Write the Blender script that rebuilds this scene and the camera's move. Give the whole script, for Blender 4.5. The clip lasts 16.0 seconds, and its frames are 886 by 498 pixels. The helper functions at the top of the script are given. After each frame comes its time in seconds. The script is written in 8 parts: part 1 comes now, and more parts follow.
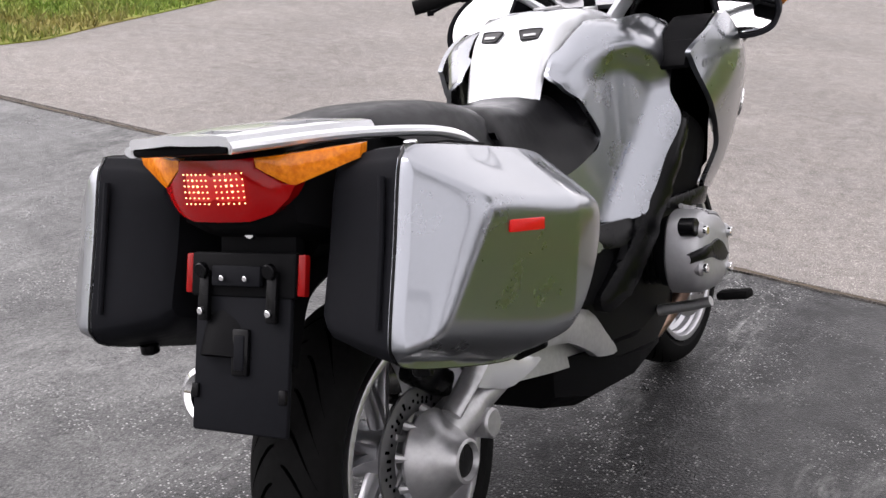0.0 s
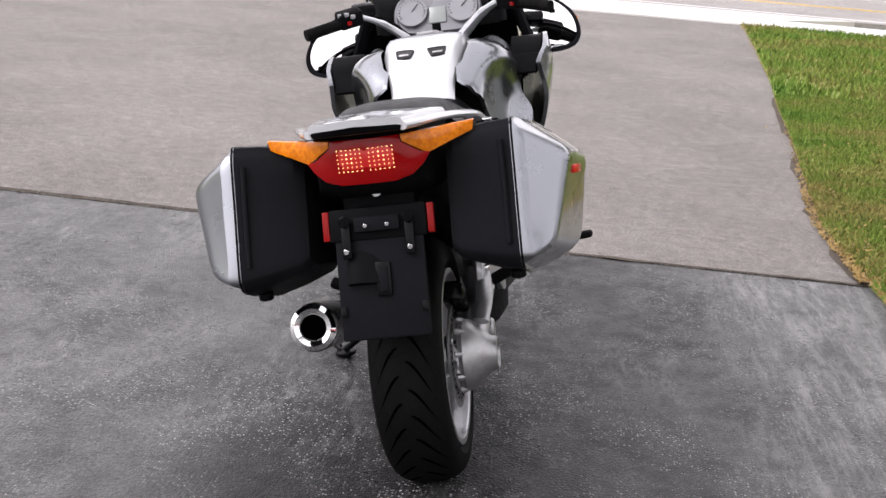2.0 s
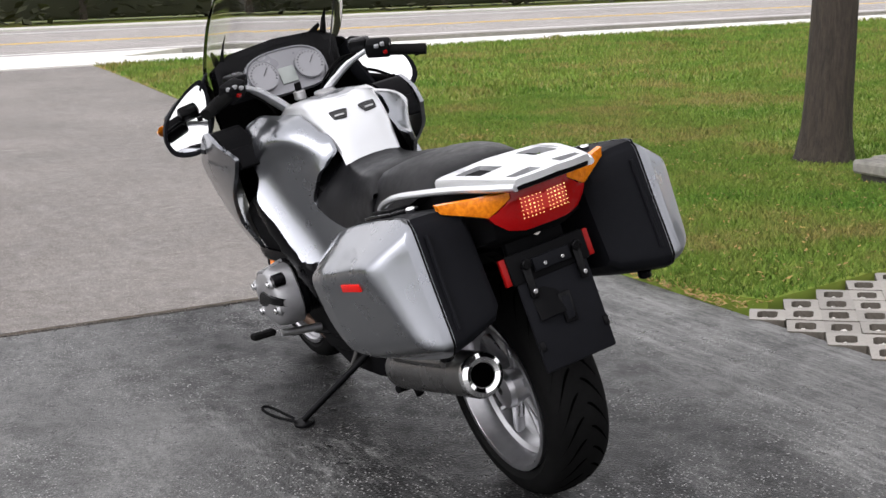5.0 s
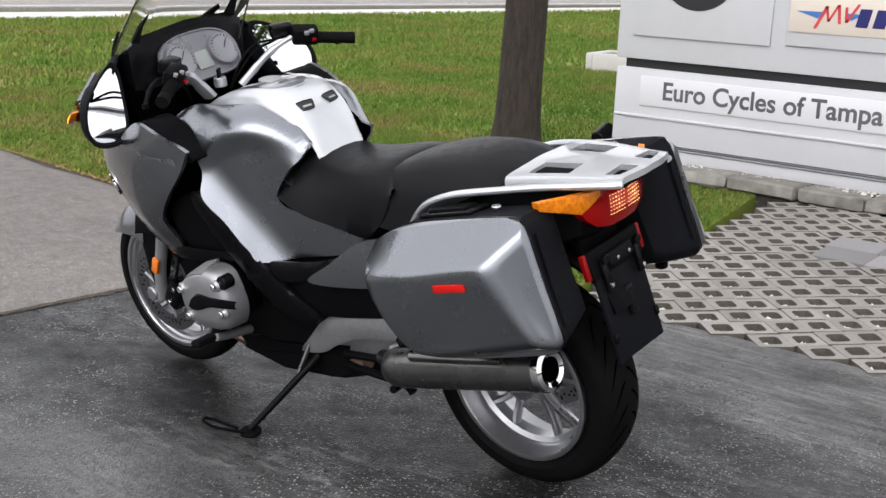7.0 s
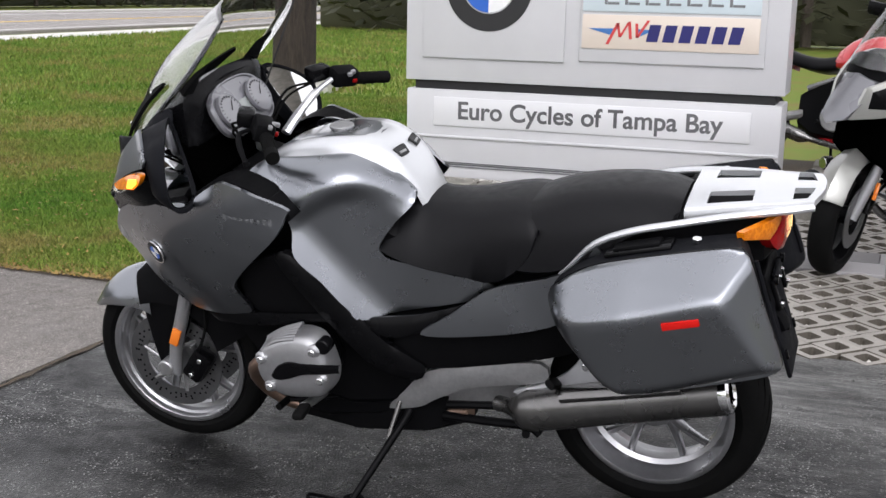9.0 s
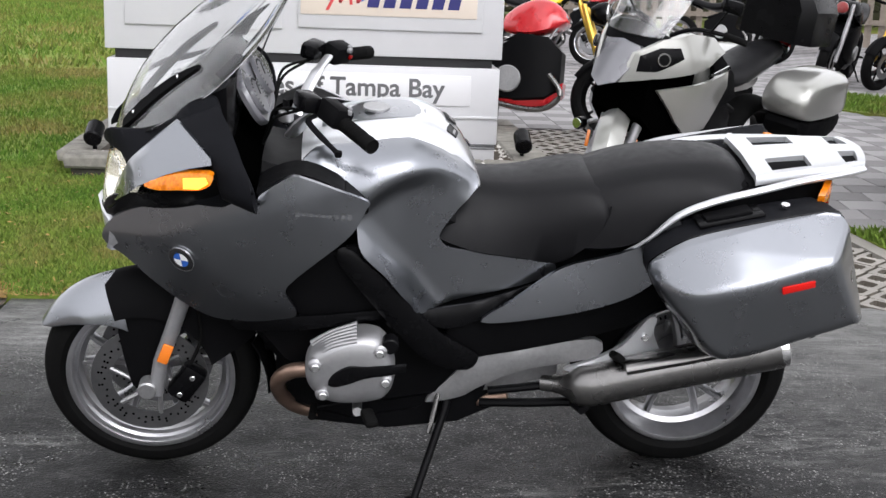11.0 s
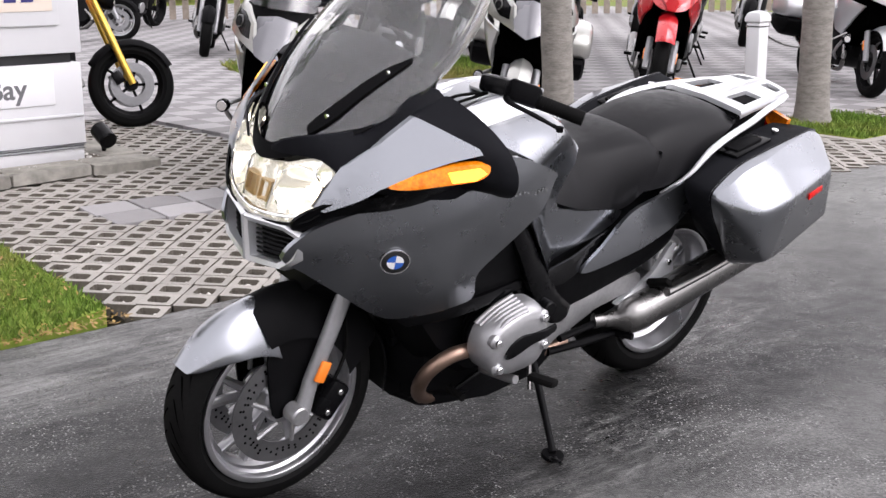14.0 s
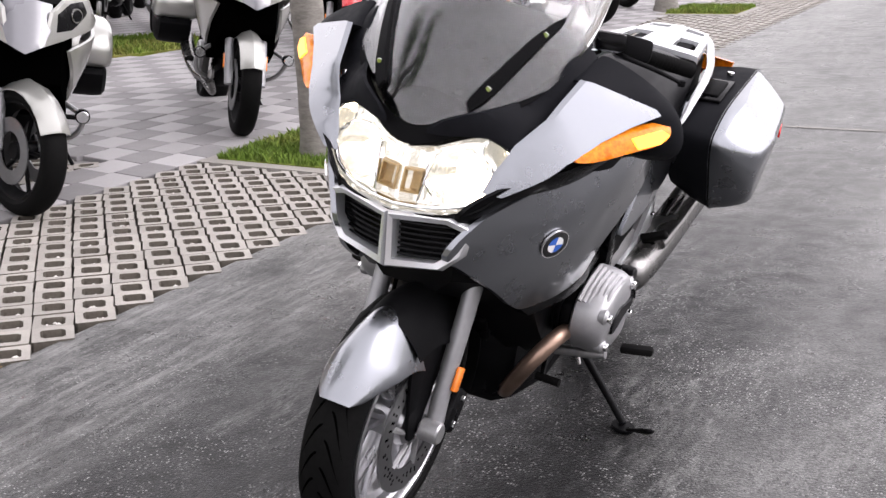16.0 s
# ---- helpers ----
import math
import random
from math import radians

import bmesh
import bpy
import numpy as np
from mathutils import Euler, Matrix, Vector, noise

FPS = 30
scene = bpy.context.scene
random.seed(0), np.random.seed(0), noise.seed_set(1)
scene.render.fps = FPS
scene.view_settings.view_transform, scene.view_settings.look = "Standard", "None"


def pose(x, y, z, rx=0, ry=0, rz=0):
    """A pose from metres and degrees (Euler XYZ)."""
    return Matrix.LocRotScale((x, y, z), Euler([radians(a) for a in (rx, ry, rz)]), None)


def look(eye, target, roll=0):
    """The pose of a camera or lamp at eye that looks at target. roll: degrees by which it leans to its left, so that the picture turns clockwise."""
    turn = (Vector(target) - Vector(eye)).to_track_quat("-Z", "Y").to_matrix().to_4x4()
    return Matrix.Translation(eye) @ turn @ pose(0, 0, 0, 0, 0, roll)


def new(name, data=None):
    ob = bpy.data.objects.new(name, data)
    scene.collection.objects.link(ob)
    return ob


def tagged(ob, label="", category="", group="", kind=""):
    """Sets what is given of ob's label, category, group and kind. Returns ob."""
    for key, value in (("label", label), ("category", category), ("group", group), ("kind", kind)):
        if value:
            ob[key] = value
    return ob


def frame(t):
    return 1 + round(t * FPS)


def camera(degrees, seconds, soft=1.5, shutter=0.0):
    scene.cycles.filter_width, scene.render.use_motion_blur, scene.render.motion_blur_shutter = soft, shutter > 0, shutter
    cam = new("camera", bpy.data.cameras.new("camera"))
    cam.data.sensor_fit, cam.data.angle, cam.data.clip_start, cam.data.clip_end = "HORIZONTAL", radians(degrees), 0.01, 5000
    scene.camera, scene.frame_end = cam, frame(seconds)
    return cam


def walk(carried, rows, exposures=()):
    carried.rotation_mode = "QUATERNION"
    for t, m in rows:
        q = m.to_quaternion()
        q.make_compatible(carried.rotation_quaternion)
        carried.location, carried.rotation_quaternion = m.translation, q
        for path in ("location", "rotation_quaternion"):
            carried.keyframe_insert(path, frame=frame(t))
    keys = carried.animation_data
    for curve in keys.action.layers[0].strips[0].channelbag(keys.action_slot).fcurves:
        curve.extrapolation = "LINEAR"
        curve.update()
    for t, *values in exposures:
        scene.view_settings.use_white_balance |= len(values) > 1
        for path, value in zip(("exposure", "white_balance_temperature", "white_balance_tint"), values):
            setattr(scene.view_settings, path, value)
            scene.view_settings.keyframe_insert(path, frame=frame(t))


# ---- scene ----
cam = camera(39.4, 16.0)
PATH = [
    (0, (1.085, -1.738, 1.451), (0.136, -0.102, 0.8), 3.5),
    (0.5, (0.927, -2.096, 1.441), (0.183, -0.324, 0.889), 3.8),
    (1, (0.746, -2.426, 1.439), (0.202, -0.571, 0.927), 6.1),
    (1.5, (0.513, -2.699, 1.438), (0.119, -0.796, 0.964), 5.4),
    (2, (0.252, -2.934, 1.416), (0.069, -1.013, 0.891), 5.0),
    (2.5, (-0.026, -3.086, 1.416), (-0.045, -1.139, 0.96), 5.4),
    (3, (-0.406, -3.128, 1.415), (-0.253, -1.184, 0.971), 6.1),
    (3.5, (-0.768, -3.15, 1.413), (-0.386, -1.24, 0.957), 2.7),
    (4, (-1.126, -3.065, 1.403), (-0.534, -1.21, 0.943), 3.9),
    (4.2, (-1.269, -2.994, 1.4), (-0.599, -1.159, 0.968), 2.1),
    (6.3, (-2.379, -2.177, 1.425), (-1.128, -0.681, 0.979), 0.8),
    (6.5, (-2.488, -2.069, 1.409), (-1.161, -0.636, 0.976), 0.8),
    (7, (-2.761, -1.828, 1.418), (-1.255, -0.593, 0.963), 2.6),
    (7.5, (-2.976, -1.525, 1.422), (-1.423, -0.357, 0.953), -0.5),
    (8, (-3.176, -1.197, 1.414), (-1.523, -0.16, 0.975), 1.6),
    (8.5, (-3.34, -0.858, 1.424), (-1.574, -0.016, 1.012), 2.1),
    (9, (-3.414, -0.491, 1.424), (-1.569, 0.163, 1.016), 1.3),
    (9.2, (-3.445, -0.35, 1.426), (-1.581, 0.25, 1.019), 3.3),
    (11.3, (-3.468, 1.252, 1.413), (-1.534, 0.98, 0.981), 2.3),
    (11.5, (-3.453, 1.398, 1.414), (-1.526, 1.062, 0.998), 2.8),
    (12, (-3.396, 1.781, 1.4), (-1.506, 1.294, 0.963), 2.0),
    (12.5, (-3.315, 2.186, 1.403), (-1.486, 1.477, 1.015), 1.6),
    (13, (-3.18, 2.537, 1.382), (-1.44, 1.639, 0.978), 1.4),
    (13.5, (-2.945, 2.88, 1.387), (-1.316, 1.804, 0.951), 2.0),
    (14, (-2.702, 3.209, 1.394), (-1.223, 1.945, 0.931), -0.4),
    (14.5, (-2.396, 3.452, 1.368), (-1.039, 2.07, 0.869), -0.6),
    (15, (-2.064, 3.624, 1.372), (-0.857, 2.123, 0.834), -1.1),
    (15.5, (-1.727, 3.789, 1.401), (-0.718, 2.156, 0.838), -1.9),
    (16, (-1.405, 3.842, 1.381), (-0.526, 2.124, 0.857), -2.4),
]
EXPOSURES = [(0, 1.00, 6500, 9), (1.5, 0.90, 6500, 10), (2.5, 0.72, 6500, 9), (4, 0.68, 6500, 7), (6.5, 0.53, 6350, 4), (9, 0.42, 6350, 5), (11.5, 0.72, 6350, 4), (13, 0.86, 6400, 8), (14, 0.92, 6450, 9), (16, 1.04, 6500, 10)]
walk(cam, [(t, look(eye, target, roll)) for t, eye, target, roll in PATH], EXPOSURES)

# ---- daylight: a bright overcast sky and a weak, wide sun ----
world = bpy.data.worlds.new("overcast")
scene.world = world
world.use_nodes = True
wn, wl = world.node_tree.nodes, world.node_tree.links
sky = wn.new("ShaderNodeTexSky")
sky.sky_type, sky.sun_disc = "NISHITA", False
sky.sun_elevation, sky.sun_rotation = radians(40), radians(250)
sky.air_density, sky.dust_density, sky.ozone_density = 1.0, 6.0, 1.0
grey = wn.new("ShaderNodeHueSaturation")
grey.inputs["Saturation"].default_value = 0.05
wl.new(sky.outputs[0], grey.inputs["Color"])
tint = wn.new("ShaderNodeMix")
tint.data_type, tint.blend_type = "RGBA", "MULTIPLY"
tint.inputs[0].default_value, tint.inputs[7].default_value = 1.0, (1.02, 0.96, 1.03, 1)
wl.new(grey.outputs[0], tint.inputs[6])
# an even cloud layer hides most of the glow round the sun
cloud = wn.new("ShaderNodeMix")
cloud.data_type = "RGBA"
cloud.inputs[0].default_value, cloud.inputs[7].default_value = 0.70, (6.0, 5.72, 6.03, 1)
wl.new(tint.outputs[2], cloud.inputs[6])
wl.new(cloud.outputs[2], wn["Background"].inputs["Color"])
wn["Background"].inputs["Strength"].default_value = 0.20
sun = new("sun", bpy.data.lights.new("sun", "SUN"))
sun.data.energy, sun.data.angle, sun.data.color = 0.40, radians(40), (1.0, 0.965, 0.96)
sun.matrix_world = look((0, 0, 30), (30 * math.sin(radians(250)) * -1.19, -30 * math.cos(radians(250)) * 1.19, 0))
scene.view_settings.exposure = 0.6


# ---- materials ----
class Mat:
    """A small builder for node materials."""

    def __init__(self, name, color=(0.5, 0.5, 0.5), rough=0.5, metal=0.0, coat=0.0, spec=0.5):
        self.m = bpy.data.materials.new(name)
        self.m.use_nodes = True
        self.t = self.m.node_tree
        self.b = self.t.nodes["Principled BSDF"]
        self.set("Base Color", (*color, 1))
        self.set("Roughness", rough)
        self.set("Metallic", metal)
        self.set("Coat Weight", coat)
        self.set("Coat Roughness", 0.04)
        self.set("Specular IOR Level", spec)
        self.co = None

    def set(self, key, value):
        self.b.inputs[key].default_value = value
        return self

    def node(self, kind, **values):
        n = self.t.nodes.new(kind)
        for key, value in values.items():
            n.inputs[key.replace("_", " ")].default_value = value
        return n

    def link(self, a, b):
        self.t.links.new(a, b)

    def coords(self):
        if self.co is None:
            self.co = self.node("ShaderNodeTexCoord").outputs["Object"]
        return self.co

    def noise(self, scale, detail=4.0, rough=0.6, stretch=None):
        n = self.node("ShaderNodeTexNoise", Scale=scale, Detail=detail, Roughness=rough)
        co = self.coords()
        if stretch:
            mp = self.node("ShaderNodeMapping")
            mp.inputs["Scale"].default_value = stretch
            self.link(co, mp.inputs["Vector"])
            co = mp.outputs[0]
        self.link(co, n.inputs["Vector"])
        return n.outputs["Fac"]

    def ramp(self, fac, *stops):
        r = self.node("ShaderNodeValToRGB")
        el = r.color_ramp.elements
        while len(el) < len(stops):
            el.new(0.5)
        for e, (pos, col) in zip(el, stops):
            e.position = pos
            e.color = (*col, 1) if len(col) == 3 else col
        self.link(fac, r.inputs["Fac"])
        return r.outputs["Color"]

    def mix(self, fac, a, b, mode="MIX"):
        n = self.t.nodes.new("ShaderNodeMix")
        n.data_type, n.blend_type = "RGBA", mode
        for key, v in ((0, fac), (6, a), (7, b)):
            if isinstance(v, (int, float)):
                n.inputs[key].default_value = v
            elif isinstance(v, tuple):
                n.inputs[key].default_value = (*v, 1)
            else:
                self.link(v, n.inputs[key])
        return n.outputs[2]

    def color(self, out):
        self.link(out, self.b.inputs["Base Color"])
        return self

    def rough(self, out):
        self.link(out, self.b.inputs["Roughness"])
        return self

    def bump(self, fac, strength=0.3, dist=0.002, normal=None):
        n = self.node("ShaderNodeBump", Strength=strength, Distance=dist)
        self.link(fac, n.inputs["Height"])
        if normal:
            self.link(normal, n.inputs["Normal"])
        self.link(n.outputs[0], self.b.inputs["Normal"])
        return n.outputs[0]


def worn(name, color, rough=0.5, metal=0.0, coat=0.0, vary=0.15, scale=30.0, bump=0.1, dist=0.0006, spec=0.5):
    """A plain surface with light wear: colour, gloss and relief vary at two scales."""
    m = Mat(name, color, rough, metal, coat, spec)
    n1, n2 = m.noise(scale, 6), m.noise(scale * 0.13, 3)
    lo, hi = tuple(c * (1 - vary) for c in color), tuple(min(1, c * (1 + vary)) for c in color)
    m.color(m.mix(0.5, m.ramp(n1, (0.3, lo), (0.7, hi)), m.ramp(n2, (0.3, lo), (0.7, hi))))
    r0, r1 = max(0.02, rough - 0.06), min(1, rough + 0.1)
    m.rough(m.ramp(n2, (0.25, (r0,) * 3), (0.75, (r1,) * 3)))
    if bump:
        m.bump(n1, bump, dist)
    return m.m


def paint(name, color, metal=0.75, rough=0.32):
    """Metallic vehicle paint with fine flakes under a clear coat."""
    m = Mat(name, color, rough, metal, 1.0)
    v = m.node("ShaderNodeTexVoronoi", Scale=2200.0)
    m.link(m.coords(), v.inputs["Vector"])
    dark, light = tuple(c * 0.88 for c in color), tuple(c * 1.12 for c in color)
    m.color(m.mix(m.noise(6, 3), m.ramp(v.outputs["Color"], (0.2, dark), (0.8, light)), color))
    m.rough(m.ramp(m.noise(14, 4), (0.3, (rough - 0.015,) * 3), (0.7, (rough + 0.02,) * 3)))
    return m.m


def glow(name, color, strength, base=None):
    m = Mat(name, base or color, 0.3)
    m.set("Emission Color", (*color, 1)).set("Emission Strength", strength)
    return m.m


def clear(name, color=(1, 1, 1), rough=0.02, ior=1.45, alpha=1.0):
    m = Mat(name, color, rough)
    m.set("Transmission Weight", 1.0).set("IOR", ior)
    return m.m


GRAPHITE = paint("graphite_paint", (0.240, 0.251, 0.274), 1.0, 0.28)
SILVER = paint("silver_paint", (0.62, 0.63, 0.65), 0.6, 0.34)
PLASTIC = worn("black_plastic", (0.0045, 0.0045, 0.005), 0.5, vary=0.2, scale=220, bump=0.08, dist=0.0003, spec=0.03)
GLOSSY = worn("glossy_black_plastic", (0.003, 0.003, 0.0035), 0.22, vary=0.2, scale=60, bump=0.0, spec=0.10)
CASE = worn("dark_grey_plastic", (0.008, 0.0083, 0.010), 0.5, vary=0.15, scale=400, bump=0.15, dist=0.0003, spec=0.03)
RUBBER = worn("tyre_rubber", (0.0055, 0.0055, 0.0055), 0.65, vary=0.3, scale=70, bump=0.2, spec=0.04)
# near black without gloss: tread grooves, and shade put into openings and fairing hollows
GROOVESHADE = worn("tread_groove", (0.0006, 0.0006, 0.0006), 0.95, vary=0.2, bump=0, spec=0.0)
VINYL = worn("seat_vinyl", (0.0085, 0.0085, 0.0095), 0.38, vary=0.15, scale=260, bump=0.3, dist=0.0005, spec=0.11)
RIM = worn("cast_alloy", (0.47, 0.47, 0.485), 0.30, 0.95, vary=0.12, scale=50, bump=0.05)
ALLOY = worn("cast_aluminium", (0.40, 0.40, 0.405), 0.4, 0.8, vary=0.18, scale=80, bump=0.15)
STEEL = worn("brushed_steel", (0.20, 0.196, 0.192), 0.26, 0.95, vary=0.15, scale=40, bump=0.05)
CHROME = worn("chrome", (0.85, 0.85, 0.86), 0.06, 1.0, vary=0.03, scale=20, bump=0)
HEATED = worn("heat_tinted_steel", (0.32, 0.22, 0.17), 0.35, 0.9, vary=0.35, scale=14, bump=0.05)
DARKMETAL = worn("dark_metal", (0.003, 0.003, 0.0035), 0.42, 0.1, vary=0.25, scale=60, bump=0.1, spec=0.08)
MIRROR = Mat("mirror_glass", (0.9, 0.9, 0.9), 0.01, 1.0).m
SCREEN = clear("clear_screen", (0.97, 0.975, 0.98), 0.005, 1.52)
LENS = clear("clear_lens", (1, 1, 1), 0.0, 1.15)
AMBERM = Mat("amber_lens", (0.60, 0.15, 0.004), 0.15, 0, 0.15, 0.25).set("Transmission Weight", 0.12)
AMBERM.color(AMBERM.ramp(AMBERM.noise(90, 3, 0.6), (0.34, (0.62, 0.150, 0.003)), (0.66, (0.88, 0.27, 0.008))))
AMBER = AMBERM.m
AMBERGLOW = glow("amber_lamp", (1.0, 0.42, 0.03), 1.6, (0.8, 0.3, 0.02))
REDLENS = Mat("red_lens", (0.30, 0.002, 0.003), 0.10, 0, 0.05, 0.12).set("Transmission Weight", 0.2).m
REDGLOW = glow("red_lamp", (1.0, 0.012, 0.008), 0.15, (0.25, 0.002, 0.003))
LED = glow("led_lamp", (1.0, 0.62, 0.26), 1.9)
BULB = glow("headlamp_bulb", (1.0, 0.88, 0.66), 9.0)
REFLECTOR = Mat("red_reflector", (0.55, 0.010, 0.008), 0.2, 0, 0.1, 0.15).m
ORANGEREF = Mat("orange_reflector", (0.85, 0.22, 0.02), 0.2, 0, 0.8).m
WHITE = worn("white_sign_paint", (0.56, 0.56, 0.574), 0.35, vary=0.04, scale=5, bump=0.02)
EMBLUE = worn("emblem_blue", (0.03, 0.12, 0.5), 0.25, vary=0.05, bump=0)
EMWHITE = worn("emblem_white", (0.8, 0.8, 0.8), 0.25, vary=0.05, bump=0)
LETTER = worn("grey_lettering", (0.19, 0.195, 0.205), 0.4, 0.6, vary=0.1, bump=0)
DARKRED = Mat("dark_red_reflector", (0.22, 0.004, 0.004), 0.25, 0, 0.05, 0.12).m
LITM = Mat("lit_reflector", (0.80, 0.76, 0.68), 0.14, 0.9)
# weak emission paints the bulbs' light onto the reflector itself
LITM.set("Emission Color", (1.0, 0.93, 0.80, 1)).set("Emission Strength", 0.22)
LITM.bump(LITM.noise(60, 3, 0.5, (1.0, 1.0, 0.3)), 0.5, 0.004)
LITREFL = LITM.m
TANBOX = worn("tan_lamp_shade", (0.42, 0.29, 0.13), 0.35, 0.3, vary=0.3, scale=50, bump=0.1)
GAUGE = worn("pale_gauge_panel", (0.15, 0.15, 0.165), 0.25, 0.1, coat=1.0, vary=0.05, bump=0)
DIAL = worn("dial_face", (0.19, 0.19, 0.205), 0.25, coat=1.0, vary=0.05, bump=0)
LCD = worn("display_glass", (0.22, 0.24, 0.23), 0.1, coat=0.8, vary=0.05, bump=0)
FORKGREY = worn("grey_fork_casting", (0.30, 0.30, 0.31), 0.4, 0.5, vary=0.1, scale=60, bump=0.1)
DISCSTEEL = worn("worn_disc_steel", (0.20, 0.20, 0.205), 0.38, 0.9, vary=0.15, scale=60, bump=0.05)
HEADALLOY = worn("bright_cast_aluminium", (0.38, 0.38, 0.39), 0.44, 0.8, vary=0.1, scale=60, bump=0.1)
PEARL = paint("pearl_white_paint", (0.40, 0.40, 0.375), 0.65, 0.30)
RED = paint("red_paint", (0.55, 0.012, 0.02), 0.15, 0.28)
BLUE = paint("blue_paint", (0.02, 0.09, 0.5), 0.2, 0.3)
YELLOW = paint("yellow_paint", (0.75, 0.55, 0.01), 0.05, 0.3)
LIME = paint("lime_paint", (0.5, 0.65, 0.02), 0.05, 0.35)
GOLD = worn("gold_anodised", (0.65, 0.42, 0.08), 0.3, 0.9, vary=0.1, bump=0)
SIGNGREY = worn("sign_lettering_grey", (0.10, 0.10, 0.105), 0.5, vary=0.35, scale=3, bump=0)
PLATEWHITE = worn("letter_plate_white", (0.67, 0.67, 0.684), 0.3, vary=0.03, scale=4, bump=0)
BEIGE = worn("beige_panel", (0.66, 0.58, 0.50), 0.35, vary=0.05, scale=6, bump=0)
PALEBLUE = worn("pale_blue_panel", (0.58, 0.66, 0.70), 0.35, vary=0.05, scale=6, bump=0)
LOGOBLUE = worn("logo_blue", (0.05, 0.16, 0.42), 0.4, vary=0.05, bump=0)
LOGORED = worn("logo_red", (0.55, 0.05, 0.05), 0.4, vary=0.1, bump=0)
NAVY = worn("logo_navy", (0.012, 0.012, 0.12), 0.4, vary=0.1, bump=0)
FENCEWOOD = worn("weathered_wood", (0.20, 0.17, 0.14), 0.85, vary=0.35, scale=18, bump=0.4, dist=0.002)


def bark(name, a, b, stretch, dist):
    m = Mat(name, a, 0.9)
    n1, n2 = m.noise(20, 6, 0.7, stretch), m.noise(70, 4, 0.7, stretch)
    m.color(m.mix(0.4, m.ramp(n1, (0.35, a), (0.6, b)), m.ramp(n2, (0.3, a), (0.7, b))))
    m.bump(n1, 1.0, dist)
    return m.m


BARK = bark("rough_bark", (0.010, 0.008, 0.006), (0.060, 0.046, 0.033), (1.6, 1.6, 0.25), 0.03)
PALMBARK = bark("ringed_palm_bark", (0.11, 0.10, 0.09), (0.25, 0.235, 0.21), (0.5, 0.5, 1.6), 0.006)


def foliage(name, a, b):
    m = Mat(name, a, 0.6)
    g = m.node("ShaderNodeNewGeometry")
    m.color(m.mix(0.5, m.ramp(g.outputs["Random Per Island"], (0, a), (1, b)), m.ramp(m.noise(0.4), (0.3, a), (0.7, b))))
    return m.m


DRYLEAF = foliage("dry_leaves", (0.16, 0.09, 0.03), (0.40, 0.27, 0.07))
LEAF = foliage("green_leaves", (0.03, 0.07, 0.012), (0.09, 0.14, 0.03))
WOODS = foliage("dark_woodland", (0.018, 0.022, 0.010), (0.05, 0.05, 0.022))
BLACKPAINT = worn("black_sign_paint", (0.012, 0.012, 0.013), 0.5, vary=0.1, bump=0)


# ---- mesh helpers ----
def link_mesh(name, bm, material, parent=None, label="", smooth=True, sharp=35):
    me = bpy.data.meshes.new(name)
    bm.normal_update()
    bmesh.ops.recalc_face_normals(bm, faces=bm.faces)
    if smooth:
        for f in bm.faces:
            f.smooth = True
        lim = radians(sharp)
        for e in bm.edges:
            if len(e.link_faces) == 2 and e.calc_face_angle(0) > lim:
                e.smooth = False
    bm.to_mesh(me)
    bm.free()
    for one in material if isinstance(material, (list, tuple)) else [material]:
        me.materials.append(one)
    ob = new(name, me)
    if parent is not None:
        ob.parent = parent
    if label:
        ob["label"] = label
    return ob


def part(name, bm, material, parent, label="", sharp=35):
    """One mesh under a thing or a part."""
    return link_mesh(name, bm, material, parent, label, True, sharp)


def thing(name, m, label, category, group="", kind=""):
    """An empty at the base of a thing."""
    ob = new(name)
    ob.empty_display_size = 0.1
    ob.matrix_basis = m
    return tagged(ob, label, category, group, kind)


def curve(points, n=6, closed=False):
    """Points of any dimension run through smoothly, n steps from one to the next."""
    p = [np.array(q, float) for q in points]
    out, k = [], len(p)
    for i in range(k if closed else k - 1):
        a, b, c, d = (p[(i + j) % k] if closed else p[min(max(i + j, 0), k - 1)] for j in (-1, 0, 1, 2))
        for s in range(n):
            t = s / n
            out.append(0.5 * (2 * b + (c - a) * t + (2 * a - 5 * b + 4 * c - d) * t * t + (3 * b - a - 3 * c + d) * t**3))
    if not closed:
        out.append(p[-1])
    return [tuple(float(x) for x in q) for q in out]


def loft(rings, bm=None, closed=True, caps=True):
    """Skin over rings of equally many points."""
    bm = bm or bmesh.new()
    rows = [[bm.verts.new(p) for p in ring] for ring in rings]
    n = len(rows[0])
    for a, b in zip(rows, rows[1:]):
        for i in range(n if closed else n - 1):
            j = (i + 1) % n
            bm.faces.new((a[i], a[j], b[j], b[i]))
    if caps and closed:
        bm.faces.new(rows[0][::-1])
        bm.faces.new(rows[-1])
    return bm


def tube(points, radius, n=10, bm=None, caps=True, flat=1.0):
    """A round bar along points; radius is a number or one for each point."""
    pts = [Vector(p) for p in points]
    rad = radius if isinstance(radius, (list, tuple)) else [radius] * len(pts)
    rings, up = [], Vector((0.13, 0.21, 0.97))
    for i, p in enumerate(pts):
        d = (pts[min(i + 1, len(pts) - 1)] - pts[max(i - 1, 0)]).normalized()
        x = d.cross(up)
        x = x.normalized() if x.length > 0.05 else d.cross(Vector((1, 0, 0))).normalized()
        y = d.cross(x).normalized()
        rings.append([p + rad[i] * (math.cos(a) * x + flat * math.sin(a) * y) for a in (2 * math.pi * k / n for k in range(n))])
    return loft(rings, bm, True, caps)


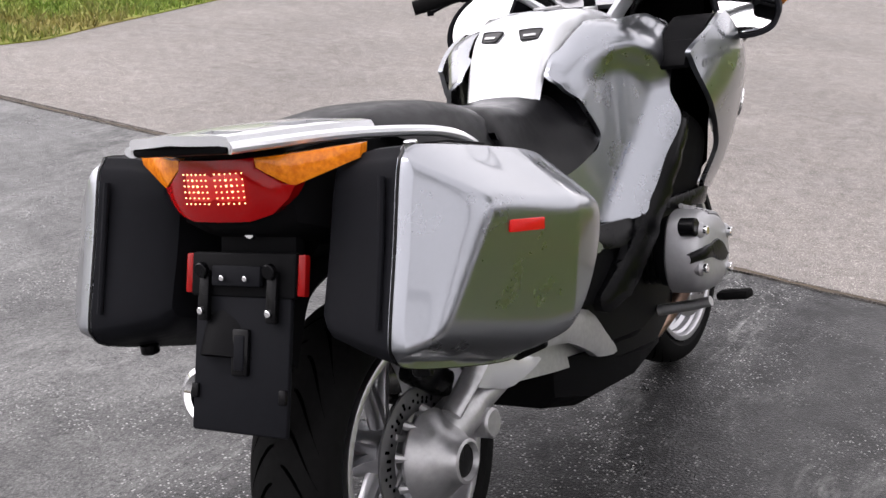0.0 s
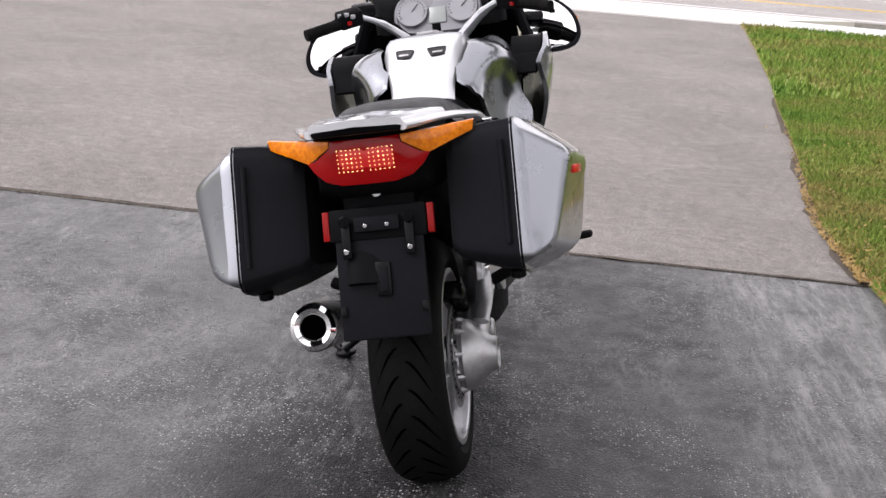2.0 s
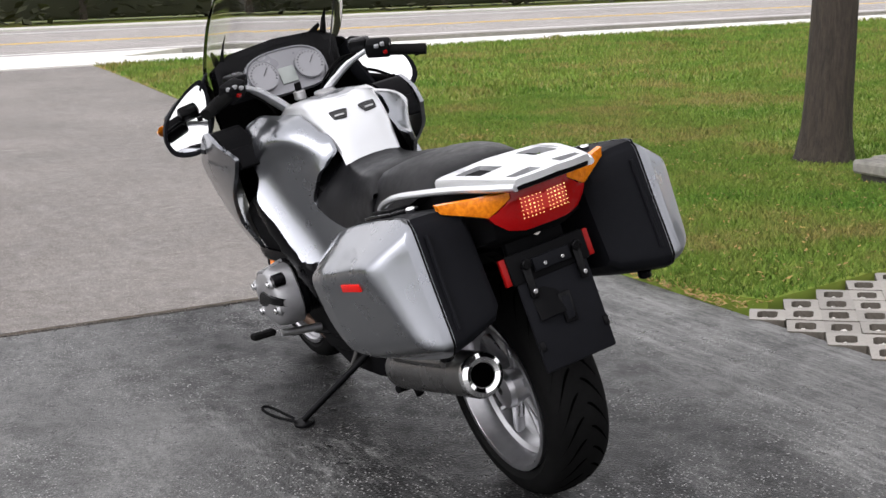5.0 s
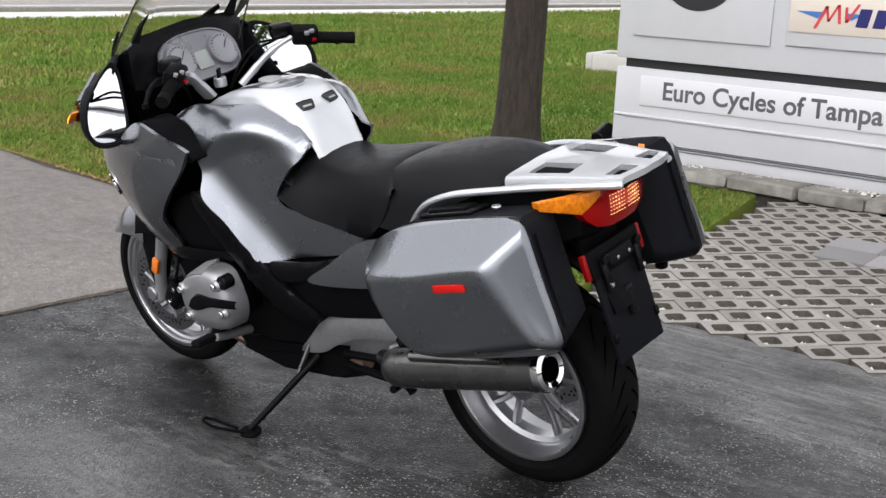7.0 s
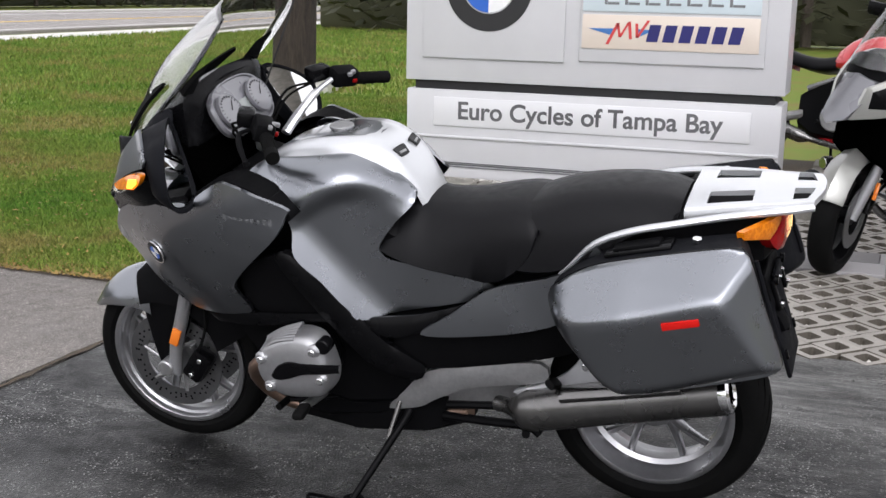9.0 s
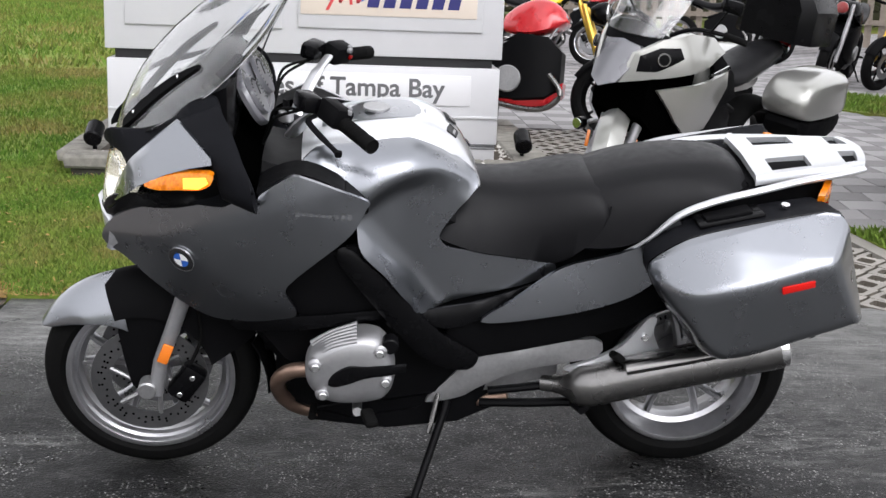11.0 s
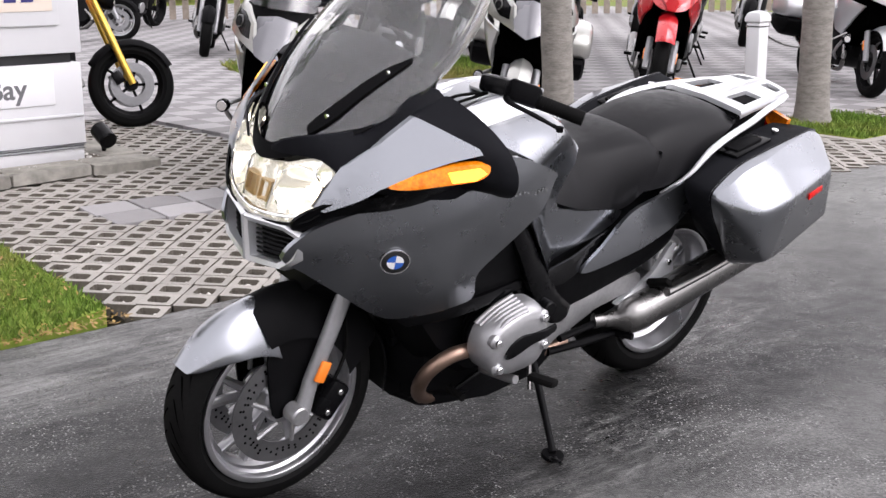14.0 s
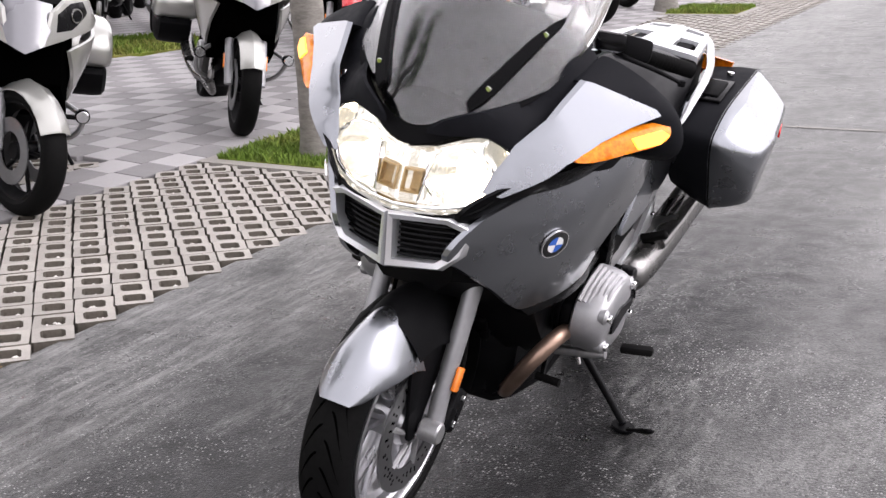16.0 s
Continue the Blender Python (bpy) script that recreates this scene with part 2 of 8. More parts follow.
def revolve(profile, center, axis="u", n=48, bm=None, closed=True):
    """Turn a profile of (radius, along) round an axis through center. closed: the profile runs back into itself."""
    c, rings = Vector(center), []
    for k in range(n):
        a = 2 * math.pi * k / n
        ring = []
        for r, s in profile:
            x, y = r * math.cos(a), r * math.sin(a)
            ring.append(c + (Vector((s, x, y)) if axis == "u" else Vector((x, s, y)) if axis == "v" else Vector((x, y, s))))
        rings.append(ring)
    bm = bm or bmesh.new()
    rows = [[bm.verts.new(p) for p in ring] for ring in rings]
    m = len(profile)
    for i, a in enumerate(rows):
        b = rows[(i + 1) % n]
        for k in range(m if closed else m - 1):
            j = (k + 1) % m
            bm.faces.new((a[k], a[j], b[j], b[k]))
    if not closed:
        for k in (0, m - 1):
            if profile[k][0] > 1e-5:
                ring = [r[k] for r in rows]
                bm.faces.new(ring if k else ring[::-1])
    return bm


def disc(center, radius, depth, axis="u", n=24, bevel=0.0, bm=None):
    """A short round bar with softened rims."""
    b = bevel or min(radius, depth) * 0.15
    h = depth / 2
    return revolve([(radius - b, -h), (radius, -h + b), (radius, h - b), (radius - b, h)], center, axis, n, bm, False)


def box(size, m=None, bevel=0.004, bm=None, seg=2):
    """A box with rounded edges, centred, at the pose m."""
    own = bmesh.new()
    bmesh.ops.create_cube(own, size=1, matrix=Matrix.Diagonal((*size, 1)))
    if bevel:
        bmesh.ops.bevel(own, geom=list(own.edges), offset=min(bevel, min(size) * 0.45), segments=seg, affect="EDGES", profile=0.5)
    if m is not None:
        own.transform(m)
    if bm is None:
        return own
    return merged(bm, own)


def merged(bm, other):
    me = bpy.data.meshes.new("t")
    other.to_mesh(me)
    other.free()
    bm.from_mesh(me)
    bpy.data.meshes.remove(me)
    return bm


def field(points):
    """A smooth height over a plane through given (a, b, height)."""
    p = np.array(points, float)
    k = len(p)
    d = np.linalg.norm(p[:, None, :2] - p[None, :, :2], axis=2)
    phi = np.where(d > 0, d * d * np.log(d + 1e-12), 0)
    a = np.zeros((k + 3, k + 3))
    a[:k, :k] = phi + 1e-4 * np.eye(k)
    a[:k, k], a[:k, k + 1 :] = 1, p[:, :2]
    a[k, :k], a[k + 1 :, :k] = 1, p[:, :2].T
    s = np.linalg.solve(a, np.r_[p[:, 2], 0, 0, 0])

    def f(x, y):
        r = np.hypot(p[:, 0] - x, p[:, 1] - y)
        return float(s[:k] @ np.where(r > 0, r * r * np.log(r + 1e-12), 0) + s[k] + s[k + 1] * x + s[k + 2] * y)

    return f


def sheet(outline, height, put, thick=0.012, step=0.02, holes=(), round_edge=0.004):
    """A formed panel: an outline in a plane, raised by height(a, b), with a turned-in edge. put(a, b, h) gives the place."""
    bm = bmesh.new()
    bm.faces.new([bm.verts.new((a, b, 0)) for a, b in outline])
    lo = [min(q[i] for q in outline) for i in (0, 1)]
    hi = [max(q[i] for q in outline) for i in (0, 1)]
    for i, no in ((0, (1, 0, 0)), (1, (0, 1, 0))):
        x = lo[i] + step
        while x < hi[i] - step * 0.3:
            at = (x, 0, 0) if i == 0 else (0, x, 0)
            bmesh.ops.bisect_plane(bm, geom=bm.verts[:] + bm.edges[:] + bm.faces[:], plane_co=at, plane_no=no, dist=1e-6)
            x += step
    bmesh.ops.remove_doubles(bm, verts=bm.verts, dist=step * 0.12)
    rim = [e for e in bm.edges if e.is_boundary]
    on_rim = {v for e in rim for v in e.verts}
    flat = {v: (v.co.x, v.co.y) for v in bm.verts}
    ext = bmesh.ops.extrude_edge_only(bm, edges=rim)["geom"]
    deep = [v for v in ext if isinstance(v, bmesh.types.BMVert)]
    for v in deep:
        a, b = v.co.x, v.co.y
        v.co = put(a, b, height(a, b) - thick)
    for v, (a, b) in flat.items():
        v.co = put(a, b, height(a, b) - (round_edge if v in on_rim else 0))
    return bm


def side(s):
    """For sheets on a flank: s = -1 left, 1 right."""
    return lambda a, b, h: (s * h, a, b)

# ---- ground, driveway, pavement, road ----
def dip(x, y):
    """The drive sags a little where the front wheel stands."""
    return -0.022 * math.exp(-(((y - 1.6) / 0.75) ** 2) - (x / 1.6) ** 2)


def rise(x, y):
    """East of the drive the ground climbs gently towards the parking and the sign."""
    top = min(0.19, max(0.085, 0.09 + 0.03 * (2.7 - y)))
    fade = min(1.0, max(0.0, (14.0 - y) / 6.0))
    return top * fade * min(1.0, max(0.0, (x - 1.68) / 2.2))


def lift(x, y):
    """A place of the level plan carried onto the rising ground: (x, y, z, scale)."""
    px, py, k = x, y, 1.0
    for _ in range(12):
        k = 1.0 - rise(px, py) / 1.41
        px, py = -2.9 + (x + 2.9) * k, 2.0 + (y - 2.0) * k
    return px, py, rise(px, py), k


def lifted(x, y, z=0.0):
    px, py, h, _ = lift(x, y)
    return px, py, h + z


def asphalt(name, base, wet, light, patch, fleck=0.5, streak=0.5, tracks=False):
    """Rolled asphalt: dark binder, pale stone flecks in drifts, chalky streaks, damp gloss."""
    m = Mat(name, base, 0.5, 0, 0, 0.14)
    n1, n2, n3 = m.noise(240, 3, 0.7), m.noise(2.2, 5, 0.65), m.noise(0.55, 4, 0.6)
    tone = m.mix(0.5, m.ramp(n3, (0.35, tuple(c * patch for c in base)), (0.65, tuple(c * 1.35 for c in base))), m.ramp(m.noise(14, 6, 0.75), (0.3, tuple(c * 0.55 for c in base)), (0.7, tuple(c * 1.5 for c in base))))
    v = m.node("ShaderNodeTexVoronoi", Scale=125.0)
    m.link(m.coords(), v.inputs["Vector"])
    sp = m.node("ShaderNodeSeparateColor")
    m.link(v.outputs["Color"], sp.inputs[0])
    core = m.ramp(v.outputs["Distance"], (0.30, (1, 1, 1)), (0.46, (0, 0, 0)))
    pick = m.ramp(sp.outputs["Red"], (0.70, (0, 0, 0)), (0.76, (1, 1, 1)))
    some = m.ramp(sp.outputs["Green"], (0.0, (0.25,) * 3), (1.0, (1,) * 3))
    drift = m.ramp(m.noise(1.7, 7, 0.72), (0.43, (0.04,) * 3), (0.56, (1,) * 3))
    flecks = m.mix(1.0, m.mix(1.0, m.mix(1.0, core, pick, "MULTIPLY"), some, "MULTIPLY"), drift, "MULTIPLY")
    v2 = m.node("ShaderNodeTexVoronoi", Scale=290.0)
    m.link(m.coords(), v2.inputs["Vector"])
    sp2 = m.node("ShaderNodeSeparateColor")
    m.link(v2.outputs["Color"], sp2.inputs[0])
    grit2 = m.ramp(sp2.outputs["Blue"], (0.0, (0.45,) * 3), (0.6, (0.9,) * 3), (0.9, (1.3,) * 3), (1.0, (2.6,) * 3))
    tone = m.mix(0.85, tone, m.mix(1.0, tone, grit2, "MULTIPLY"))
    ground = m.mix(m.mix(1.0, flecks, (fleck,) * 3, "MULTIPLY"), tone, tuple(min(1, c * 2.2) for c in light))
    worn_at = m.ramp(m.noise(1.7, 6, 0.7, (1.0, 0.45, 1.0)), (0.50, (0, 0, 0)), (0.68, (1, 1, 1)))
    fine = m.ramp(m.noise(34, 7, 0.82, (1.0, 0.22, 1.0)), (0.46, (0, 0, 0)), (0.66, (1, 1, 1)))
    chalk = m.mix(1.0, m.mix(1.0, worn_at, fine, "MULTIPLY"), (streak,) * 3, "MULTIPLY")
    if tracks:
        # two worn, dried tracks along the drive: one wide and pale, one chalky strip by the paving
        xyz = m.node("ShaderNodeSeparateXYZ")
        m.link(m.coords(), xyz.inputs[0])
        lane = m.node("ShaderNodeMath")
        lane.operation = "MULTIPLY_ADD"
        lane.inputs[1].default_value, lane.inputs[2].default_value = 0.125, 0.5
        m.link(xyz.outputs["X"], lane.inputs[0])
        dry = m.ramp(lane.outputs[0], (0.10, (0.9,) * 3), (0.395, (0.95,) * 3), (0.45, (0.04,) * 3), (0.53, (0.04,) * 3), (0.57, (0.3,) * 3), (0.64, (0.75,) * 3), (0.70, (1.0,) * 3))
        blot = m.ramp(m.noise(3.2, 7, 0.72, (1.0, 0.6, 1.0)), (0.32, (0.22,) * 3), (0.60, (1,) * 3))
        grit = m.ramp(m.noise(70, 5, 0.8), (0.36, (0.25,) * 3), (0.64, (1,) * 3))
        dust = m.mix(1.0, m.mix(1.0, dry, blot, "MULTIPLY"), grit, "MULTIPLY")
        ground = m.mix(m.mix(1.0, dust, (0.85,) * 3, "MULTIPLY"), ground, tuple(c * 0.8 for c in light))
        # towards the far end an even pale grey paints sky glare onto the drive
        far = m.node("ShaderNodeMath")
        far.operation = "MULTIPLY_ADD"
        far.inputs[1].default_value, far.inputs[2].default_value = -0.1, 0.0
        m.link(xyz.outputs["Y"], far.inputs[0])
        sky_glare = m.ramp(far.outputs[0], (0.03, (0,) * 3), (0.22, (0.42,) * 3), (0.5, (0.6,) * 3))
        ground = m.mix(m.mix(1.0, sky_glare, m.mix(0.5, blot, (1, 1, 1)), "MULTIPLY"), ground, tuple(c * 0.75 for c in light))
        strip = m.ramp(lane.outputs[0], (0.595, (0,) * 3), (0.64, (1,) * 3))
        scrape = m.ramp(m.noise(26, 7, 0.8, (1.0, 0.10, 1.0)), (0.47, (0,) * 3), (0.60, (1,) * 3))
        mixed = m.mix(1.0, m.mix(1.0, strip, scrape, "MULTIPLY"), m.mix(1.0, blot, (0.85,) * 3, "MULTIPLY"), "MULTIPLY")
        ground = m.mix(mixed, ground, tuple(c * 0.85 for c in light))
    m.color(m.mix(chalk, ground, light))
    m.rough(m.mix(0.5, m.ramp(n2, (0.38, (wet,) * 3), (0.62, (wet + 0.3,) * 3)), m.ramp(m.noise(9, 6, 0.7), (0.4, (wet + 0.05,) * 3), (0.62, (wet + 0.4,) * 3))))
    b1 = m.bump(v.outputs["Distance"], 0.45, 0.004)
    m.bump(n1, 0.35, 0.003, b1)
    return m.m


SEALED = asphalt("sealed_damp_asphalt", (0.012, 0.012, 0.0128), 0.20, (0.27, 0.27, 0.262), 0.55, 0.85, 0.95, True)
OLDDRIVE = asphalt("old_brownish_asphalt", (0.185, 0.170, 0.157), 0.45, (0.33, 0.31, 0.285), 0.72, 0.12, 0.4)
ROADTAR = asphalt("grey_road_asphalt", (0.29, 0.273, 0.26), 0.55, (0.32, 0.31, 0.30), 0.9, 0.1, 0.3)


def concrete(name, base, vary=0.2):
    m = Mat(name, base, 0.75)
    n1, n2 = m.noise(90, 5, 0.7), m.noise(2.5, 5, 0.6)
    a, b = tuple(c * (1 - vary) for c in base), tuple(min(1, c * (1 + vary)) for c in base)
    info = m.node("ShaderNodeObjectInfo")
    tone = m.ramp(info.outputs["Random"], (0, (0.82,) * 3), (1, (1.08,) * 3))
    m.color(m.mix(1.0, m.mix(0.5, m.ramp(n1, (0.3, a), (0.7, b)), m.ramp(n2, (0.3, a), (0.7, b))), tone, "MULTIPLY"))
    m.rough(m.ramp(n2, (0.3, (0.55,) * 3), (0.7, (0.85,) * 3)))
    m.bump(n1, 0.4, 0.002)
    return m.m


CONCRETE = concrete("pale_concrete", (0.62, 0.60, 0.57), 0.12)
PAVER = concrete("grid_paver_concrete", (0.285, 0.268, 0.243), 0.28)
TILE_L = concrete("light_paving", (0.315, 0.305, 0.307), 0.12)
TILE_D = concrete("dark_paving", (0.195, 0.188, 0.19), 0.12)
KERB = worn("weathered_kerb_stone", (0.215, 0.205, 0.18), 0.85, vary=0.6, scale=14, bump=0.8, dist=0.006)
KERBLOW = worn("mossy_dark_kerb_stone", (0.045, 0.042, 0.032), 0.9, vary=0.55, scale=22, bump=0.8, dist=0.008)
# outer sides and opening walls of the pavers, darker than their tops
HOLEWALL = worn("darker_paver_side", (0.10, 0.088, 0.072), 0.85, vary=0.4, scale=50, bump=0.4, dist=0.003)


def turf(name, a, b, c):
    m = Mat(name, a, 0.8)
    info = m.node("ShaderNodeNewGeometry")
    patch = m.ramp(m.noise(0.8, 7, 0.72), (0.36, a), (0.50, b), (0.62, c))
    tone = m.ramp(info.outputs["Random Per Island"], (0, (0.6,) * 3), (1, (1.35,) * 3))
    m.color(m.mix(1.0, patch, tone, "MULTIPLY"))
    m.set("Specular IOR Level", 0.25)
    return m.m


GRASS = turf("grass_blades", (0.078, 0.160, 0.018), (0.138, 0.196, 0.032), (0.200, 0.180, 0.056))
SOILG = turf("grass_soil", (0.115, 0.18, 0.023), (0.142, 0.175, 0.027), (0.17, 0.142, 0.04))
DIRT = worn("bare_soil", (0.065, 0.05, 0.034), 0.9, vary=0.4, scale=25, bump=0.6, dist=0.006)
GRAVEL = worn("gravel_bed", (0.034, 0.029, 0.024), 0.9, vary=0.5, scale=60, bump=0.8, dist=0.01)
PEBBLE = worn("pale_pebbles", (0.62, 0.60, 0.56), 0.7, vary=0.2, scale=40, bump=0.2)
LINEW = worn("white_road_paint", (0.72, 0.71, 0.69), 0.6, vary=0.15, scale=8, bump=0.1)
LINEY = worn("yellow_road_paint", (0.75, 0.47, 0.05), 0.6, vary=0.15, scale=8, bump=0.1)


def slab(name, outline, z, thick, material, label, step=0.0, height=None, kind="structure", climb=False):
    """A flat piece of the ground with an edge."""
    bm = bmesh.new()
    bm.faces.new([bm.verts.new((x, y, 0)) for x, y in outline])
    if step:
        for i, no in ((0, (1, 0, 0)), (1, (0, 1, 0))):
            lo, hi = (-3.2, 3.2) if i == 0 else (-2.0, 4.2)
            k = lo
            while k < hi:
                bmesh.ops.bisect_plane(bm, geom=bm.verts[:] + bm.edges[:] + bm.faces[:], plane_co=(k, 0, 0) if i == 0 else (0, k, 0), plane_no=no, dist=1e-5)
                k += step
    if climb:
        for i, cuts in ((0, [1.9 + 0.3 * k for k in range(13)]), (1, [-7 + 1.0 * k for k in range(23)])):
            for k in cuts:
                bmesh.ops.bisect_plane(bm, geom=bm.verts[:] + bm.edges[:] + bm.faces[:], plane_co=(k, 0, 0) if i == 0 else (0, k, 0), plane_no=(1, 0, 0) if i == 0 else (0, 1, 0), dist=1e-5)
        height = lambda x, y: rise(x, y)
        for v in bm.verts:
            v.co.x, v.co.y = lift(v.co.x, v.co.y)[:2]
    ext = bmesh.ops.extrude_edge_only(bm, edges=[e for e in bm.edges if e.is_boundary])["geom"]
    deep = {v for v in ext if isinstance(v, bmesh.types.BMVert)}
    for v in bm.verts:
        v.co.z = z - thick if v in deep else z + (height(v.co.x, v.co.y) if height else 0)
    ob = link_mesh(name, bm, material, None, "", False)
    return tagged(ob, label, name.rstrip("_0123456789").replace("_", " "), "", kind)


g = bmesh.new()
bmesh.ops.create_grid(g, x_segments=8, y_segments=8, size=450)
for v in g.verts:
    v.co.z = -0.09
    v.co.y += 100
tagged(link_mesh("ground", g, SOILG, None, "", False), "wide level ground with thin grass", "ground", "", "structure")

EDGE_R = [(1.62, 2.42), (1.60, 3.5), (1.70, 4.6), (1.90, 6.4), (2.08, 8.3), (2.30, 10.5), (2.55, 14.0), (2.85, 17.9)]
EDGE_L = [(-9.4, 17.6), (-7.8, 13.6), (-6.3, 9.0), (-5.6, 6.0), (-5.25, 4.4), (-5.1, 3.4), (-5.9, 2.6), (-9.0, 2.42)]
walk_y = lambda x: 18.25 + 0.065 * x
new_drive = [(-14, -26), (1.75, -26), (1.72, -6), (1.66, 0), (1.64, 2.405), (-14, 2.405)]
slab("driveway", new_drive, 0.0, 0.10, SEALED, "dark sealed asphalt drive, damp, with pale scuffs", 0.12, dip)
old = [(-14, 2.435)] + [(1.62, 2.435)] + curve(EDGE_R, 3)[1:] + [(2.9, walk_y(2.9)), (-9.6, walk_y(-9.6))] + curve(EDGE_L, 3)
slab("old_driveway", [q for q in old if not (q[0] < -8 and q[1] < 3.0)], 0.004, 0.10, OLDDRIVE, "older brownish asphalt drive leading to the road", 0.12, dip)
slab("pavement", [(-60, walk_y(-60)), (90, walk_y(90)), (90, walk_y(90) + 1.7), (-60, walk_y(-60) + 1.7)], 0.03, 0.13, CONCRETE, "pale concrete footpath beside the road")
slab("drive_apron", [(-10, walk_y(-10) + 1.72), (3.6, walk_y(3.6) + 1.72), (5.5, walk_y(5) + 3.7), (-12, walk_y(-12) + 3.7)], 0.02, 0.12, CONCRETE, "pale concrete apron at the road")
ry = lambda x, d: walk_y(x) + d
slab("road", [(-200, ry(-200, 3.7)), (250, ry(250, 3.7)), (250, ry(250, 16.5)), (-200, ry(-200, 16.5))], 0.006, 0.10, ROADTAR, "grey two-lane asphalt road")
for d, m, wd, nm in ((4.3, LINEW, 0.16, "white"), (8.6, LINEY, 0.12, "yellow"), (8.95, LINEY, 0.12, "yellow"), (14.6, LINEW, 0.16, "white")):
    slab("road_line", [(-200, ry(-200, d)), (250, ry(250, d)), (250, ry(250, d + wd)), (-200, ry(-200, d + wd))], 0.011, 0.004, m, nm + " painted line along the road")
slab("far_pavement", [(-200, ry(-200, 17.3)), (250, ry(250, 17.3)), (250, ry(250, 19.0)), (-200, ry(-200, 19.0))], 0.03, 0.13, CONCRETE, "pale concrete footpath across the road")

# -- the lawn: soil sheet, then blades, longer and denser near the drive --
LAWN_R = curve(EDGE_R, 3) + [(2.85, walk_y(2.85) - 0.05), (60, walk_y(60) - 0.05), (60, 6.0), (9.0, 3.2), (4.9, 2.9), (4.75, 1.25), (3.25, 1.08), (1.86, 1.12), (1.66, 1.5)]
LAWN_L = curve(EDGE_L, 3)[:-3] + [(-14, 3.2), (-40, 5), (-40, walk_y(-40) - 0.05), (-9.5, walk_y(-9.5) - 0.05)]
slab("lawn", LAWN_R, 0.012, 0.11, SOILG, "mown green lawn with brownish patches", climb=True)
slab("lawn_strip", LAWN_L, 0.012, 0.11, SOILG, "mown green lawn beside the drive")

# ---- the touring motorcycle, built upright in its own frame: x right, y ahead, z up from the rear tyre's contact ----
LEAN = radians(12.2)
bike = thing("touring_motorcycle", Matrix.Rotation(-LEAN, 4, "Y"),
             "graphite touring motorcycle with panniers leaning on its side stand", "motorcycle")
REAR, FRONT = Vector((0.01, 0.045, 0.312)), Vector((-0.012, 1.558, 0.287))
GUARD = Vector((-0.025, 1.555, 0.252))


def tyre_profile(radius, width, rim):
    h, out = width / 2, []
    for k in range(13):
        a = math.pi * (k / 12 - 0.5)
        out.append((rim + (radius - rim) * (0.30 + 0.70 * math.cos(a) ** 0.62), h * math.sin(a)))
    return [(rim - 0.006, -h * 0.62), (rim + 0.012, -h * 0.86)] + out + [(rim + 0.012, h * 0.86), (rim - 0.006, h * 0.62)]


def wheel(name, c, radius, width, rim, spokes, twist, label):
    lip = [(rim + 0.007, 0.475), (rim + 0.001, 0.485), (rim - 0.007, 0.475), (rim - 0.010, 0.445), (rim - 0.012, 0.33), (rim - 0.019, 0.28), (rim - 0.021, 0.15), (rim - 0.034, 0.10)]
    w = part(name, revolve([(r, -width * k) for r, k in lip] + [(r, width * k) for r, k in lip[::-1]] + [(rim + 0.006, width * 0.40), (rim - 0.004, 0), (rim + 0.006, -width * 0.40)],
                           c, "u", 72), RIM, bike, label)
    prof = tyre_profile(radius, width, rim)
    part("tyre", revolve(prof, c, "u", 96), RUBBER, w, "black rubber road tyre, damp")
    top = lambda s: next(((1 - t) * r0 + t * r1 for (r0, s0), (r1, s1) in zip(prof[2:], prof[3:-2])
                                            if s0 <= s <= s1 for t in [(s - s0) / max(1e-9, s1 - s0)]), radius)
    count = 30
    for k in range(count):
        for sg in (-1, 1):
            a0, row = 2 * math.pi * (k + (0.5 if sg > 0 else 0)) / count, []
            for i in range(9):
                t = i / 8
                s = sg * width * (0.05 + 0.36 * t ** 1.1)
                a = a0 + twist * (0.34 * t ** 1.7)
                half = 0.0030 * math.sin(math.pi * min(1, t * 1.05 + 0.08)) + 0.0005
                r = top(s) + 0.0006
                row.append([c + Vector((s, (r) * math.cos(a + d), (r) * math.sin(a + d))) for d in (-half / radius * 1.6, half / radius * 1.6)])
            part("tread_groove", loft(row, None, False), GROOVESHADE, w)
    part("hub", revolve([(0.012, -0.07), (0.05, -0.065), (0.056, -0.05), (0.05, -0.03), (0.05, 0.03), (0.056, 0.05), (0.05, 0.065), (0.012, 0.07)], c, "u", 32), RIM, w)
    for k in range(spokes):
        a = 2 * math.pi * k / spokes + 0.3
        for d in (-0.16, 0.16):
            rows = []
            for i in range(7):
                t = i / 6
                r = 0.04 + (rim - 0.06) * t
                ang = a + d * (0.25 + 1.0 * t) * 1.2
                o = c + Vector((0, r * math.cos(ang), r * math.sin(ang)))
                tn, hw, hd = Vector((0, -math.sin(ang), math.cos(ang))), 0.013 - 0.003 * t, 0.020 - 0.006 * t
                ring = [o + hw * x * tn + Vector((hd * y, 0, 0)) for x, y in ((-1, -0.4), (-0.5, -1), (0.5, -1), (1, -0.4), (1, 0.4), (0.5, 1), (-0.5, 1), (-1, 0.4))]
                rows.append(ring)
            part("spoke", loft(rows), RIM, w)
    return w


